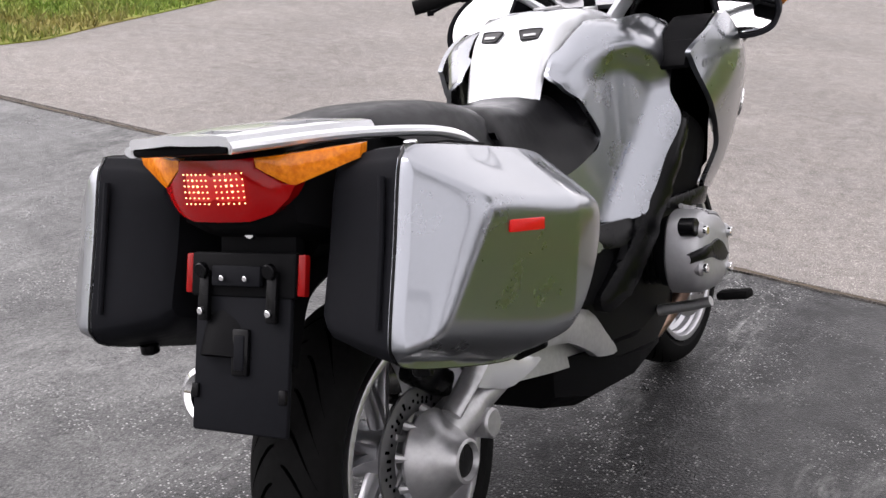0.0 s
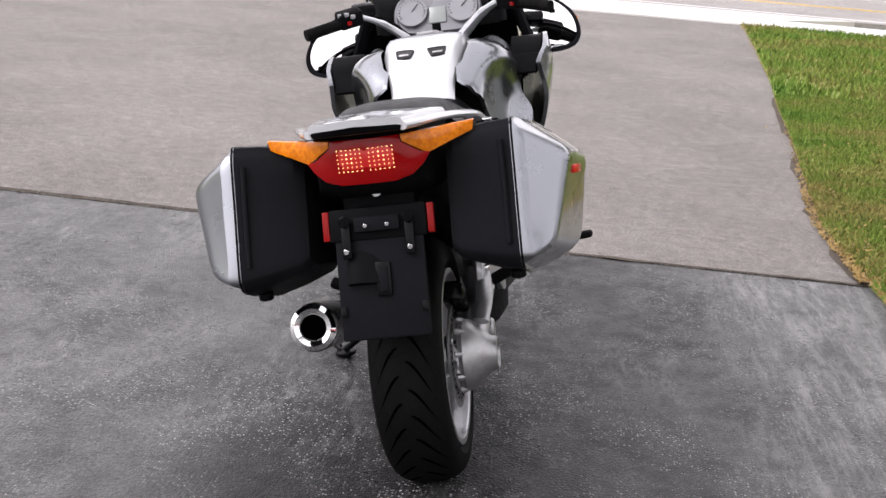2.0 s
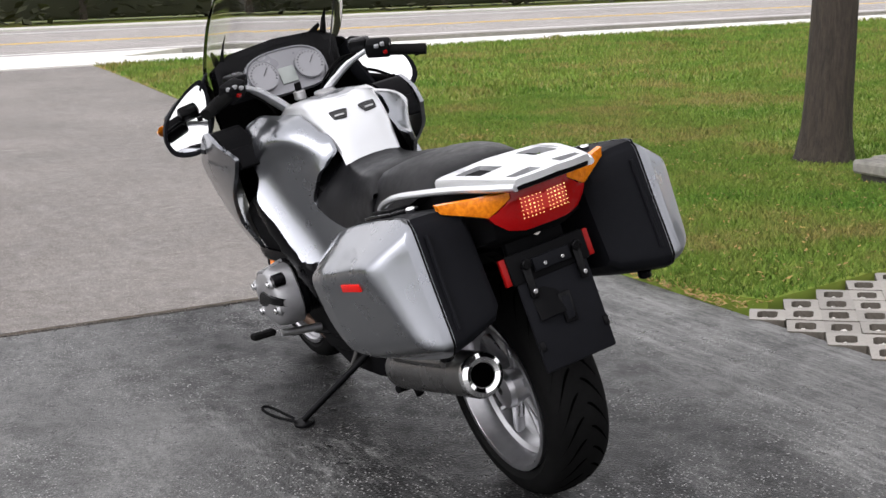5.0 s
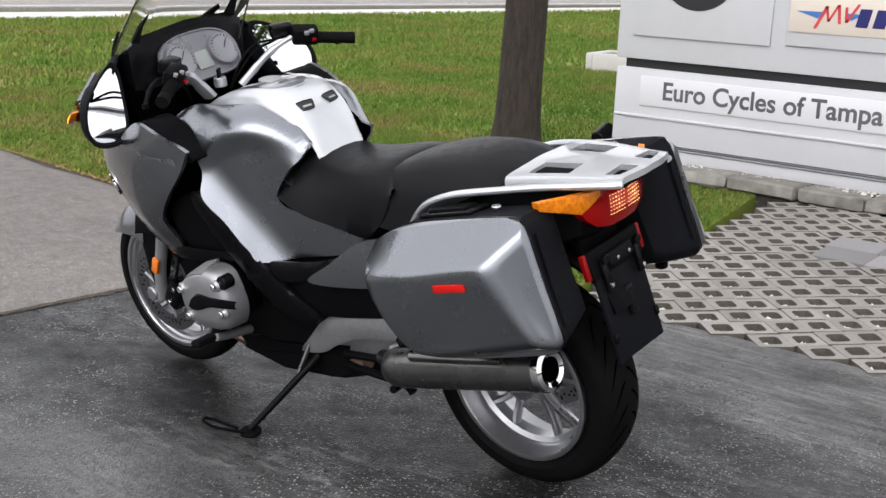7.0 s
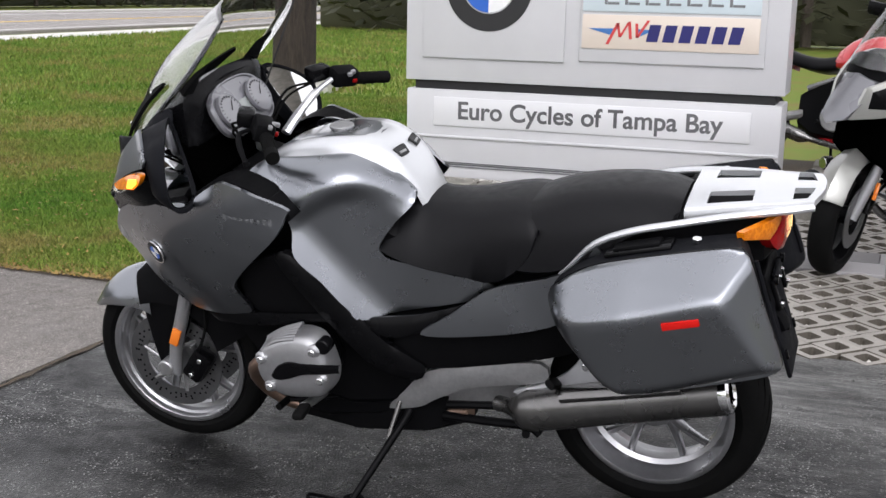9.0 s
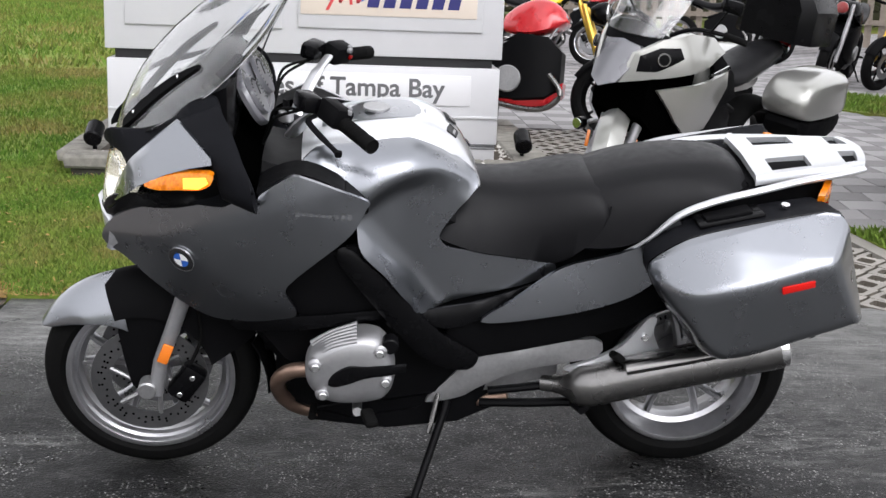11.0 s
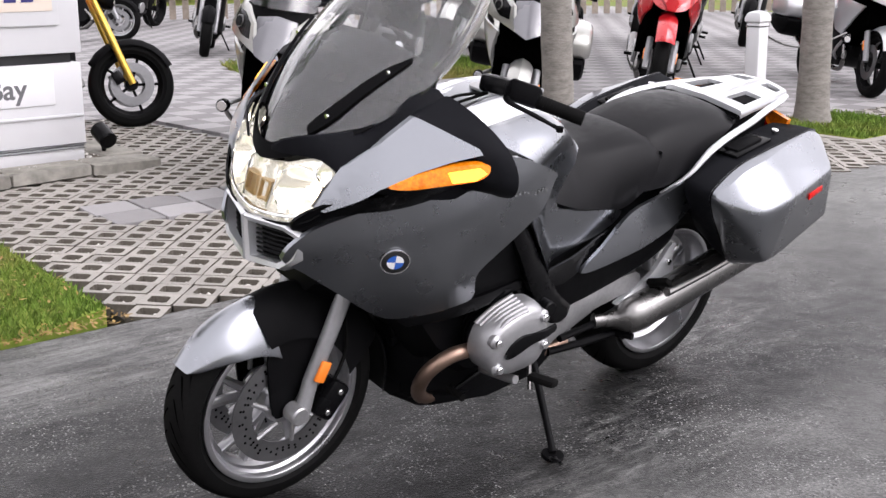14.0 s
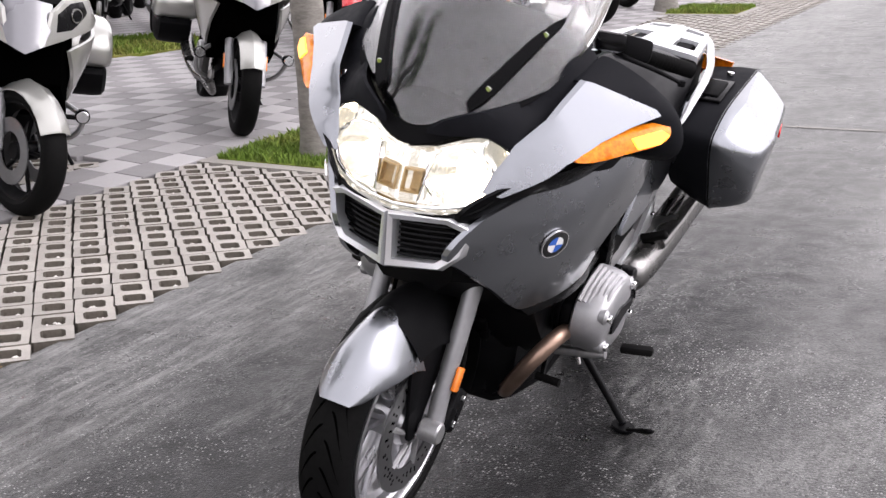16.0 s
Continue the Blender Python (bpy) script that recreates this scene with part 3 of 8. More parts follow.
def brake_disc(c, inner, outer, parent, wheel_x):
    d = part("brake_disc", revolve([(inner, -0.0025), (outer, -0.0025), (outer, 0.0025), (inner, 0.0025)], c, "u", 56), DISCSTEEL, parent, "drilled steel brake disc")
    bm = bmesh.new()
    for k in range(44):
        a = 2 * math.pi * k / 44
        for j, r in enumerate((0.25, 0.5, 0.75)):
            if (k + j) % 3 == 0 or j == k % 2:
                rr = inner + (outer - inner) * (0.2 + 0.6 * r)
                revolve([(0.0, -0.0033), (0.0036, -0.0033), (0.0036, 0.0033), (0.0, 0.0033)], c + Vector((0, rr * math.cos(a), rr * math.sin(a))), "u", 8, bm, False)
    part("drilling", bm, GROOVESHADE, d)
    for k in range(6):
        a = 2 * math.pi * k / 6
        part("carrier_arm", tube([c + Vector((0, 0.05 * math.cos(a), 0.05 * math.sin(a))), c + Vector((0, (inner + 0.008) * math.cos(a + 0.3), (inner + 0.008) * math.sin(a + 0.3)))], 0.007, 8), ALLOY, d)
    return d


fw = wheel("front_wheel", FRONT, 0.300, 0.122, 0.226, 5, -1, "cast alloy front wheel")
rw = wheel("rear_wheel", REAR, 0.315, 0.180, 0.219, 5, 1, "cast alloy rear wheel")
for sx in (-1, 1):
    brake_disc(FRONT + Vector((sx * 0.072, 0, 0)), 0.105, 0.162, fw, 0)
brake_disc(REAR + Vector((0.085, 0, 0)), 0.085, 0.132, rw, 0)

# -- dark core that carries the bodywork --
core = [
    (1.52, 0.60, 0.90, 0.10), (1.42, 0.56, 1.00, 0.17), (1.30, 0.52, 0.98, 0.20), (1.18, 0.36, 0.95, 0.21), (1.05, 0.26, 0.98, 0.20),
    (0.90, 0.23, 0.98, 0.19), (0.75, 0.25, 0.88, 0.165), (0.60, 0.38, 0.80, 0.14), (0.45, 0.50, 0.80, 0.13), (0.25, 0.60, 0.86, 0.12),
    (0.05, 0.68, 0.92, 0.11), (-0.15, 0.74, 0.92, 0.09),
]


def core_ring(v, lo, hi, w):
    r = min(w, (hi - lo) / 2) * 0.35
    return [(x * w, v, z) for x, z in ((-1, lo + r), (-1, hi - r), (-1 + r / w, hi), (1 - r / w, hi), (1, hi - r), (1, lo + r), (1 - r / w, lo), (-1 + r / w, lo))]


part("frame", loft([core_ring(*c) for c in core]), DARKMETAL, bike, "black painted frame and engine castings")

# -- side fairings --
FAIR = [(1.650, 0.742), (1.616, 0.815), (1.547, 0.868), (1.460, 0.906), (1.370, 0.928), (1.300, 0.940), (1.240, 0.948), (1.226, 0.968), (1.160, 1.012), (1.120, 1.008), (1.050, 0.982),
        (0.972, 0.945), (0.975, 0.925), (1.010, 0.862), (1.083, 0.791), (1.148, 0.724), (1.172, 0.680), (1.145, 0.606), (1.185, 0.583), (1.335, 0.556),
        (1.411, 0.577), (1.511, 0.644), (1.590, 0.697)]
fair_flat = field([(1.648, 0.742, 0.140), (1.60, 0.78, 0.185), (1.45, 0.84, 0.295), (1.25, 0.88, 0.364), (0.965, 0.93, 0.340), (1.0, 0.85, 0.350), (1.10, 0.92, 0.368), (1.08, 0.79, 0.345),
                   (1.15, 0.72, 0.325), (1.15, 0.61, 0.285), (1.34, 0.556, 0.225), (1.428, 0.758, 0.287), (1.25, 0.75, 0.33), (1.25, 0.64, 0.295),
                   (1.51, 0.644, 0.195), (1.59, 0.697, 0.155)])


def fair_u(v, w):
    """The side of the fairing: a nearly flat flank up to a long crease, above which the panel leans in."""
    d = w - (0.838 + (1.428 - v) * 0.375)
    return fair_flat(v, w) - 0.20 * (math.sqrt(d * d + 0.00002) + d) / 2


fairs = {}
for s in (-1, 1):
    out = curve(FAIR, 4, True)
    f = part("side_fairing", sheet(out, fair_u, side(s), 0.014, 0.02, (), 0.0005), GRAPHITE, bike, "graphite metallic side fairing")
    fairs[s] = f
    o = Vector((s * fair_u(1.428, 0.758), 1.428, 0.758))
    n = Vector((s * 1.0, (fair_u(1.408, 0.758) - fair_u(1.448, 0.758)) / 0.04, (fair_u(1.428, 0.738) - fair_u(1.428, 0.778)) / 0.04)).normalized()
    o -= n * 0.0015
    turn = n.to_track_quat("Z", "Y").to_matrix().to_4x4()
    e = revolve([(0.0, 0.0), (0.036, 0.0), (0.036, 0.004), (0.033, 0.006), (0.0, 0.006)], (0, 0, 0), "w", 32, None, False)
    e.transform(Matrix.Translation(o) @ turn)
    em = part("emblem", e, BLACKPAINT, f, "round black emblem with blue and white quarters")
    ring = revolve([(0.034, 0.0062), (0.037, 0.0062), (0.037, 0.002), (0.034, 0.002)], (0, 0, 0), "w", 32)
    ring.transform(Matrix.Translation(o) @ turn)
    part("emblem_ring", ring, CHROME, em)
    for q in range(4):
        bq = bmesh.new()
        pts = [(0, 0)] + [(0.021 * math.cos(a), 0.021 * math.sin(a)) for a in (math.pi / 2 * (q + i / 6) for i in range(7))]
        bq.faces.new([bq.verts.new((x, y, 0.0072)) for x, y in pts])
        bq.transform(Matrix.Translation(o) @ turn)
        part("emblem_quarter", bq, EMBLUE if q % 2 else EMWHITE, em)
    # model lettering that is too small to read: a row of short bars
    lb = bmesh.new()
    for k in range(9):
        v = 1.145 - k * 0.0155
        w = 0.925 - k * 0.002
        tall = 0.009 if k in (0, 7, 8) else 0.005
        lb.faces.new([lb.verts.new((s * (fair_u(a, b) + 0.0015), a, b)) for a, b in ((v, w - tall), (v - 0.011, w - tall - 0.002), (v - 0.011, w + tall - 0.002), (v, w + tall))])
    part("lettering", lb, LETTER, f, "row of faded grey lettering bars")

# -- black inner fairing with vent ribs, behind the side fairing --
VENT = [(1.17, 0.70), (1.11, 0.76), (1.00, 0.80), (0.96, 0.76), (0.90, 0.67), (0.88, 0.60), (1.00, 0.585), (1.14, 0.595)]
vent_u = field([(1.17, 0.70, 0.285), (1.0, 0.8, 0.29), (0.9, 0.67, 0.245), (0.88, 0.6, 0.235), (1.14, 0.595, 0.265), (1.02, 0.68, 0.265)])
STRUT = [(1.05, 0.775), (1.01, 0.795), (0.94, 0.722), (0.86, 0.634), (0.775, 0.535), (0.70, 0.475), (0.66, 0.44), (0.69, 0.40), (0.80, 0.44), (0.90, 0.56), (0.98, 0.67)]
strut_u = field([(1.0, 0.78, 0.29), (0.9, 0.67, 0.268), (0.78, 0.54, 0.245), (0.72, 0.46, 0.225), (0.8, 0.49, 0.245), (0.95, 0.7, 0.285)])
LIP = [(1.36, 0.560), (1.18, 0.590), (0.93, 0.600), (0.93, 0.575), (1.14, 0.548), (1.30, 0.520)]
lip_u = field([(1.36, 0.56, 0.21), (1.18, 0.59, 0.275), (0.93, 0.6, 0.25), (0.93, 0.57, 0.255), (1.14, 0.545, 0.27), (1.3, 0.52, 0.22)])
for s in (-1, 1):
    part("air_duct", sheet(curve(VENT, 4, True), vent_u, side(s), 0.02, 0.02), PLASTIC, bike, "black air duct cover")
    part("frame_strut", sheet(curve(STRUT, 3, True), strut_u, side(s), 0.03, 0.02, round_edge=0.008), GLOSSY, bike)
    part("lower_lip", sheet(LIP, lip_u, side(s), 0.03, 0.02), GLOSSY, bike)

# -- tank flanks --
def table(*knots):
    """A smooth function through a few knots, in rising order."""
    xs, ys = [k[0] for k in knots], [k[1] for k in knots]
    n = len(xs)
    sl = [(ys[i + 1] - ys[i]) / (xs[i + 1] - xs[i]) for i in range(n - 1)]
    tg = [sl[0]] + [(sl[i - 1] + sl[i]) / 2 if sl[i - 1] * sl[i] > 0 else 0.0 for i in range(1, n - 1)] + [sl[-1]]

    def f(x):
        if x <= xs[0]:
            return ys[0]
        if x >= xs[-1]:
            return ys[-1]
        i = max(k for k in range(n - 1) if xs[k] <= x)
        h = xs[i + 1] - xs[i]
        t = (x - xs[i]) / h
        return ys[i] * (1 + 2 * t) * (1 - t) ** 2 + tg[i] * h * t * (1 - t) ** 2 + ys[i + 1] * t * t * (3 - 2 * t) + tg[i + 1] * h * t * t * (t - 1)
    return f


TANK = [(1.135, 0.985), (1.09, 1.028), (1.00, 1.030), (0.90, 1.038), (0.84, 1.032), (0.765, 0.995), (0.685, 0.928), (0.735, 0.862), (0.778, 0.800), (0.775, 0.772),
        (0.740, 0.750), (0.60, 0.722), (0.468, 0.702), (0.515, 0.655), (0.665, 0.612), (0.812, 0.588), (0.86, 0.632), (0.92, 0.71), (0.985, 0.79),
        (1.00, 0.86), (1.03, 0.93)]
tank_top = table((0.685, 0.930), (0.765, 0.997), (0.84, 1.034), (0.90, 1.040), (1.0, 1.034), (1.09, 1.030), (1.135, 0.99))
tank_in = table((0.685, 0.118), (0.765, 0.112), (0.84, 0.118), (0.90, 0.122), (1.0, 0.138), (1.09, 0.18), (1.135, 0.225))
tank_fold = table((0.70, 0.915), (0.76, 0.952), (0.83, 0.972), (0.88, 0.966), (0.93, 0.944), (0.98, 0.908), (1.03, 0.86), (1.10, 0.78))
tank_out = table((0.70, 0.145), (0.76, 0.180), (0.83, 0.222), (0.88, 0.245), (0.93, 0.258), (0.98, 0.270), (1.03, 0.278), (1.12, 0.29))
tank_low = table((0.46, 0.160), (0.60, 0.164), (0.70, 0.166), (0.76, 0.176), (0.83, 0.196), (0.88, 0.214), (0.93, 0.228), (0.98, 0.242), (1.06, 0.258))


def tank_u(v, w):
    """Half width of the tank: a rounded shoulder, a soft fold, then a hollow flank that flares out at its lower front edge."""
    top, fold = tank_top(v), tank_fold(v)
    t = min(1.0, max(0.0, (top - w) / max(0.02, top - fold)))
    upper = tank_in(v) + (tank_out(v) - tank_in(v)) * math.sqrt(1 - (1 - t) ** 2)
    k = min(1.0, max(0.0, (fold + 0.018 - w) / 0.075))
    k = k * k * (3 - 2 * k)
    e = (v - 1.025) * -0.786 + (w - 0.836) * 0.618
    low = tank_low(v) + 0.004 + 0.055 * max(0.0, 1 - max(0.0, e) / 0.080) ** 2
    return upper * (1 - k) + low * k


COVER2 = [(0.83, 0.585), (0.66, 0.605), (0.515, 0.648), (0.56, 0.615), (0.65, 0.56), (0.76, 0.54)]
cover2_u = field([(0.83, 0.585, 0.235), (0.66, 0.605, 0.2), (0.515, 0.648, 0.175), (0.65, 0.56, 0.21), (0.76, 0.54, 0.235)])
SIDEC = [(0.662, 0.556), (0.575, 0.622), (0.455, 0.708), (0.32, 0.750), (0.215, 0.800), (0.17, 0.86), (0.15, 0.80), (0.20, 0.69), (0.303, 0.614), (0.506, 0.567)]
sidec_u = field([(0.662, 0.556, 0.222), (0.575, 0.622, 0.214), (0.455, 0.708, 0.200), (0.32, 0.75, 0.203), (0.215, 0.80, 0.212), (0.17, 0.86, 0.212), (0.2, 0.69, 0.215), (0.3, 0.61, 0.21), (0.5, 0.567, 0.218), (0.42, 0.65, 0.212)])
LOWC = [(0.74, 0.545), (0.66, 0.552), (0.50, 0.562), (0.30, 0.605), (0.20, 0.66), (0.18, 0.56), (0.34, 0.49), (0.66, 0.43), (0.74, 0.47)]
lowc_u = field([(0.74, 0.545, 0.21), (0.5, 0.56, 0.19), (0.3, 0.6, 0.18), (0.2, 0.66, 0.17), (0.34, 0.49, 0.17), (0.66, 0.43, 0.19)])
for s in (-1, 1):
    part("tank_flank", sheet(curve(TANK, 6, True), tank_u, side(s), 0.012, 0.010, (), 0.0), GRAPHITE, bike, "graphite metallic tank flank")
    part("flank_trim", sheet(curve(COVER2, 4, True), cover2_u, side(s), 0.012, 0.02), GLOSSY, bike)
    part("side_cover", sheet(curve(SIDEC, 4, True), sidec_u, side(s), 0.012, 0.02, (), 0.0005), GRAPHITE, bike, "graphite metallic cover below the seat")
    part("lower_cover", sheet(curve(LOWC, 3, True), lowc_u, side(s), 0.02, 0.03), PLASTIC, bike)

# -- silver cover over the tank, with two vents and a dark inset --
TOPLINE = [(1.14, 1.00, 0.105), (1.07, 1.035, 0.115), (1.00, 1.055, 0.118), (0.93, 1.066, 0.118), (0.86, 1.068, 0.114), (0.80, 1.055, 0.104), (0.745, 1.018, 0.094), (0.70, 0.955, 0.086), (0.672, 0.895, 0.082)]
rings = []
for v, w, h in curve(TOPLINE, 4):
    f = min(1.0, max(0.6, (v - 0.62) / 0.16))
    rings.append([(x * h if abs(x) < 1 else math.copysign(1 + (abs(x) - 1) * (0.35 + 0.65 * f), x) * h, v + dv, w + dz * f) for x, dz, dv in ((-1.16, -0.055, 0.0), (-1.04, -0.018, 0), (-0.92, -0.004, 0), (-0.5, 0.001, 0), (0, 0.002, 0), (0.5, 0.001, 0), (0.92, -0.004, 0), (1.04, -0.018, 0), (1.16, -0.055, 0.0))])
cover = part("tank_cover", loft(rings, None, False), SILVER, bike, "silver painted tank top cover", 50)
for s in (-1, 1):
    at = pose(s * 0.05, 0.752, 1.026, 40, 0, s * 10)
    rim = curve([(-0.024, 0.015), (0.0, 0.0165), (0.024, 0.015), (0.027, 0.010), (0.021, -0.010), (0.016, -0.015), (-0.016, -0.015), (-0.021, -0.010), (-0.027, 0.010)], 3, True)
    vm = loft([[(x * k, y * k, z) for x, y in rim] for k, z in ((1.06, -0.002), (1.05, 0.003), (0.97, 0.004), (0.90, 0.0015), (0.5, 0.001), (0.05, 0.001))])
    vm.transform(at)
    vent = part("vent", vm, BLACKPAINT, cover, "black recessed vent with rounded corners")
    part("vent_lip", box((0.030, 0.007, 0.003), at @ pose(0, -0.004, 0.003), 0.001), ALLOY, vent)
inset = []
for v, w, h in curve([(1.09, 1.030, 0.05), (1.03, 1.0485, 0.07), (0.95, 1.0655, 0.075), (0.87, 1.070, 0.068), (0.82, 1.0625, 0.04)], 4):
    inset.append([(x * h, v, w + 0.0015 - 0.002 * x * x) for x in (-1, -0.6, 0, 0.6, 1)])
part("cover_inset", loft(inset, None, False), GRAPHITE, cover, "darker inset with fuel cap")
part("fuel_cap", disc((0, 0.95, 1.070), 0.035, 0.008, "w", 28), ALLOY, cover)

# -- seats --
def seat_rings(line):
    out = []
    for v, top, tw, low, lw in line:
        half = [(0, top), (0.45 * tw, top - 0.002), (0.8 * tw, top - 0.010), (tw, top - 0.03), (tw * 0.42 + lw * 0.58 + 0.010, (top - 0.03) * 0.55 + low * 0.45), (lw, low + 0.012), (lw * 0.9, low)]
        out.append([(-x, v, z) for x, z in half[::-1]] + [(x, v, z) for x, z in half[1:]])
    return out


R = [(0.792, 0.825, 0.135, 0.772, 0.172), (0.765, 0.875, 0.122, 0.760, 0.184), (0.71, 0.905, 0.110, 0.742, 0.187), (0.65, 0.895, 0.110, 0.726, 0.183), (0.56, 0.897, 0.125, 0.712, 0.175), (0.47, 0.912, 0.145, 0.70, 0.172),
     (0.40, 0.920, 0.152, 0.74, 0.175), (0.355, 0.912, 0.155, 0.80, 0.178), (0.335, 0.89, 0.155, 0.86, 0.17)]
P = [(0.42, 0.90, 0.13, 0.748, 0.172), (0.36, 0.925, 0.138, 0.745, 0.178), (0.28, 0.950, 0.142, 0.76, 0.184), (0.20, 0.964, 0.142, 0.805, 0.186), (0.10, 0.972, 0.140, 0.865, 0.18), (0.02, 0.968, 0.136, 0.905, 0.17), (-0.025, 0.954, 0.13, 0.925, 0.15)]
part("rider_seat", loft(seat_rings(curve(R, 4))), VINYL, bike, "black vinyl rider seat", 60)
part("passenger_seat", loft(seat_rings(curve(P, 4))), VINYL, bike, "black vinyl passenger seat", 60)

# -- luggage rack and grab rails --
RK0, RK1 = -0.368, -0.04
rack_w = field([(-0.385, 0, 0.998), (-0.2, 0, 0.987), (0.0, 0, 0.966), (-0.385, 0.15, 0.991), (0, 0.15, 0.958), (-0.2, 0.15, 0.979)])
bm = bmesh.new()
half = lambda v: 0.104 + 0.052 * (v - RK0) / (RK1 - RK0)
slots = [(-0.345, -0.295, 0.25, 0.85), (-0.20, -0.09, 0.35, 0.85)]
vs = sorted({RK0, RK0 + 0.012, -0.345, -0.295, -0.25, -0.20, -0.145, -0.09, -0.05, RK1})
xs = [-1.0, -0.97, -0.85, -0.6, -0.35, -0.25, 0, 0.25, 0.35, 0.6, 0.85, 0.97, 1.0]
for dz in (0,):
    grid = {}
    for v in vs:
        for x in xs:
            drop = 0.010 if abs(x) == 1 else 0.002 if abs(x) == 0.97 else 0
            grid[v, x] = bm.verts.new((x * half(v), v + (0.022 * x * x if v < -0.3 else 0), rack_w(v, abs(x) * 0.15) - drop))
    for a, b in zip(vs, vs[1:]):
        for p, q in zip(xs, xs[1:]):
            mv, mx = (a + b) / 2, abs(p + q) / 2
            if any(s0 < mv < s1 and x0 < mx < x1 for s0, s1, x0, x1 in slots):
                continue
            bm.faces.new((grid[a, p], grid[b, p], grid[b, q], grid[a, q]))
ext = bmesh.ops.extrude_edge_only(bm, edges=[e for e in bm.edges if e.is_boundary])["geom"]
for v in ext:
    if isinstance(v, bmesh.types.BMVert):
        v.co.z -= 0.016
rack = part("luggage_rack", bm, SILVER, bike, "silver painted luggage rack with slots")
part("rack_underside", box((0.20, 0.30, 0.02), pose(0, -0.2, 0.960, -4), 0.008), PLASTIC, rack)
for s in (-1, 1):
    line = curve([(s * 0.165, 0.30, 0.735), (s * 0.21, 0.24, 0.80), (s * 0.222, 0.17, 0.875), (s * 0.220, 0.08, 0.916), (s * 0.200, -0.04, 0.940), (s * 0.165, -0.16, 0.956), (s * 0.130, -0.28, 0.966), (s * 0.102, -0.345, 0.970)], 4)
    part("grab_rail", tube(line, [0.004 + 0.009 * min(1, i / 8) for i in range(len(line))], 10, flat=0.75), SILVER, bike, "silver grab rail")
    part("rack_stay", tube([(s * 0.06, -0.25, 0.965), (s * 0.05, -0.22, 0.92)], 0.012, 10), ALLOY, rack)

# -- tail: lamp, under-tray, number carrier --
tail_v = field([(0, 0.935, 0.285), (0, 0.84, 0.285), (0.12, 0.93, 0.262), (0.12, 0.885, 0.262), (0.23, 0.93, 0.205), (0.23, 0.91, 0.205), (0.07, 0.86, 0.28)])
tail_h = tail_v
tail_v = lambda a, b: tail_h(abs(a), b)
rear_put = lambda a, b, h: (a, -h, b)
part("tail_tray", loft([[(x * w, v, z) for x, z in ((-1, lo), (-1, hi), (-0.8, hi + 0.01), (0.8, hi + 0.01), (1, hi), (1, lo), (0.6, lo - 0.02), (-0.6, lo - 0.02))]
                        for v, w, lo, hi in ((0.12, 0.15, 0.80, 0.905), (-0.05, 0.15, 0.80, 0.93), (-0.16, 0.145, 0.80, 0.945), (-0.235, 0.12, 0.83, 0.943), (-0.262, 0.06, 0.85, 0.94))]), PLASTIC, bike)
red = [(0.079, 0.941), (0.081, 0.925), (0.120, 0.897), (0.140, 0.893), (0.126, 0.872), (0.100, 0.850), (0.060, 0.840)]
red += [(-a, b) for a, b in red[::-1]]
lamp = part("tail_lamp", sheet(red, tail_v, rear_put, 0.03, 0.02), REDLENS, bike, "red tail lamp, lit")
gl = [(-0.068, 0.926), (0.068, 0.926), (0.068, 0.868), (-0.068, 0.868)]
part("lamp_field", sheet(gl, lambda a, b: tail_v(a, b) + 0.0025, rear_put, 0.004, 0.02), REDGLOW, lamp)
leds = bmesh.new()
for blk in (-1, 1):
    for i in range(6):
        for j in range(6):
            a, b = blk * 0.036 + (i - 2.5) * 0.0105, 0.920 - j * 0.0096
            disc((a, -tail_v(a, b) - 0.0035, b), 0.0019 if (i, j) in ((2, 1), (2, 2), (3, 2), (3, 3)) else 0.0011, 0.002, "v", 6, 0.0003, leds)
part("led_grid", leds, LED, lamp, "grid of glowing diodes")
for s in (-1, 1):
    wing = [(s * 0.081, 0.941), (s * 0.16, 0.943), (s * 0.238, 0.946), (s * 0.234, 0.924), (s * 0.168, 0.902), (s * 0.136, 0.891), (s * 0.083, 0.926)]
    part("rear_turn_signal", sheet(wing, tail_v, rear_put, 0.022, 0.02), AMBER, lamp, "amber turn signal lens")
part("seat_lock", disc((0.0, -0.212, 0.808), 0.0125, 0.014, "v", 20), CHROME, bike, "chrome seat lock")
part("lock_plate", box((0.17, 0.03, 0.10), pose(0, -0.185, 0.80, -12), 0.012), PLASTIC, bike)
tilt = 17
carrier = part("number_carrier", box((0.205, 0.012, 0.24), pose(0, -0.283, 0.605, -tilt), 0.006), CASE, bike, "bare black plastic number plate carrier")
bracket = part("carrier_bracket", box((0.225, 0.018, 0.075), pose(0, -0.243, 0.742, -tilt), 0.006), PLASTIC, bike)
part("bracket_bar", box((0.105, 0.012, 0.034), pose(0, -0.262, 0.745, -tilt), 0.003), CASE, bracket)
for s in (-1, 1):
    part("tab", box((0.022, 0.012, 0.085), pose(s * 0.073, -0.268, 0.712, -tilt), 0.004), GLOSSY, bracket)
    part("bolt", disc((s * 0.073, -0.285, 0.69), 0.006, 0.008, "v", 12), CHROME, bracket)
    part("bolt", disc((s * 0.025, -0.272, 0.744), 0.005, 0.008, "v", 12), CHROME, bracket)
    part("knob", disc((s * 0.073, -0.266, 0.755), 0.013, 0.012, "v", 20), GLOSSY, bracket)
    part("side_reflector", box((0.016, 0.014, 0.068), pose(s * 0.121, -0.240, 0.742, -tilt), 0.003), DARKRED, bracket, "dark red side reflector")
    part("notch", box((0.014, 0.016, 0.024), pose(s * 0.094, -0.302, 0.555, -tilt), 0.002), GLOSSY, carrier)
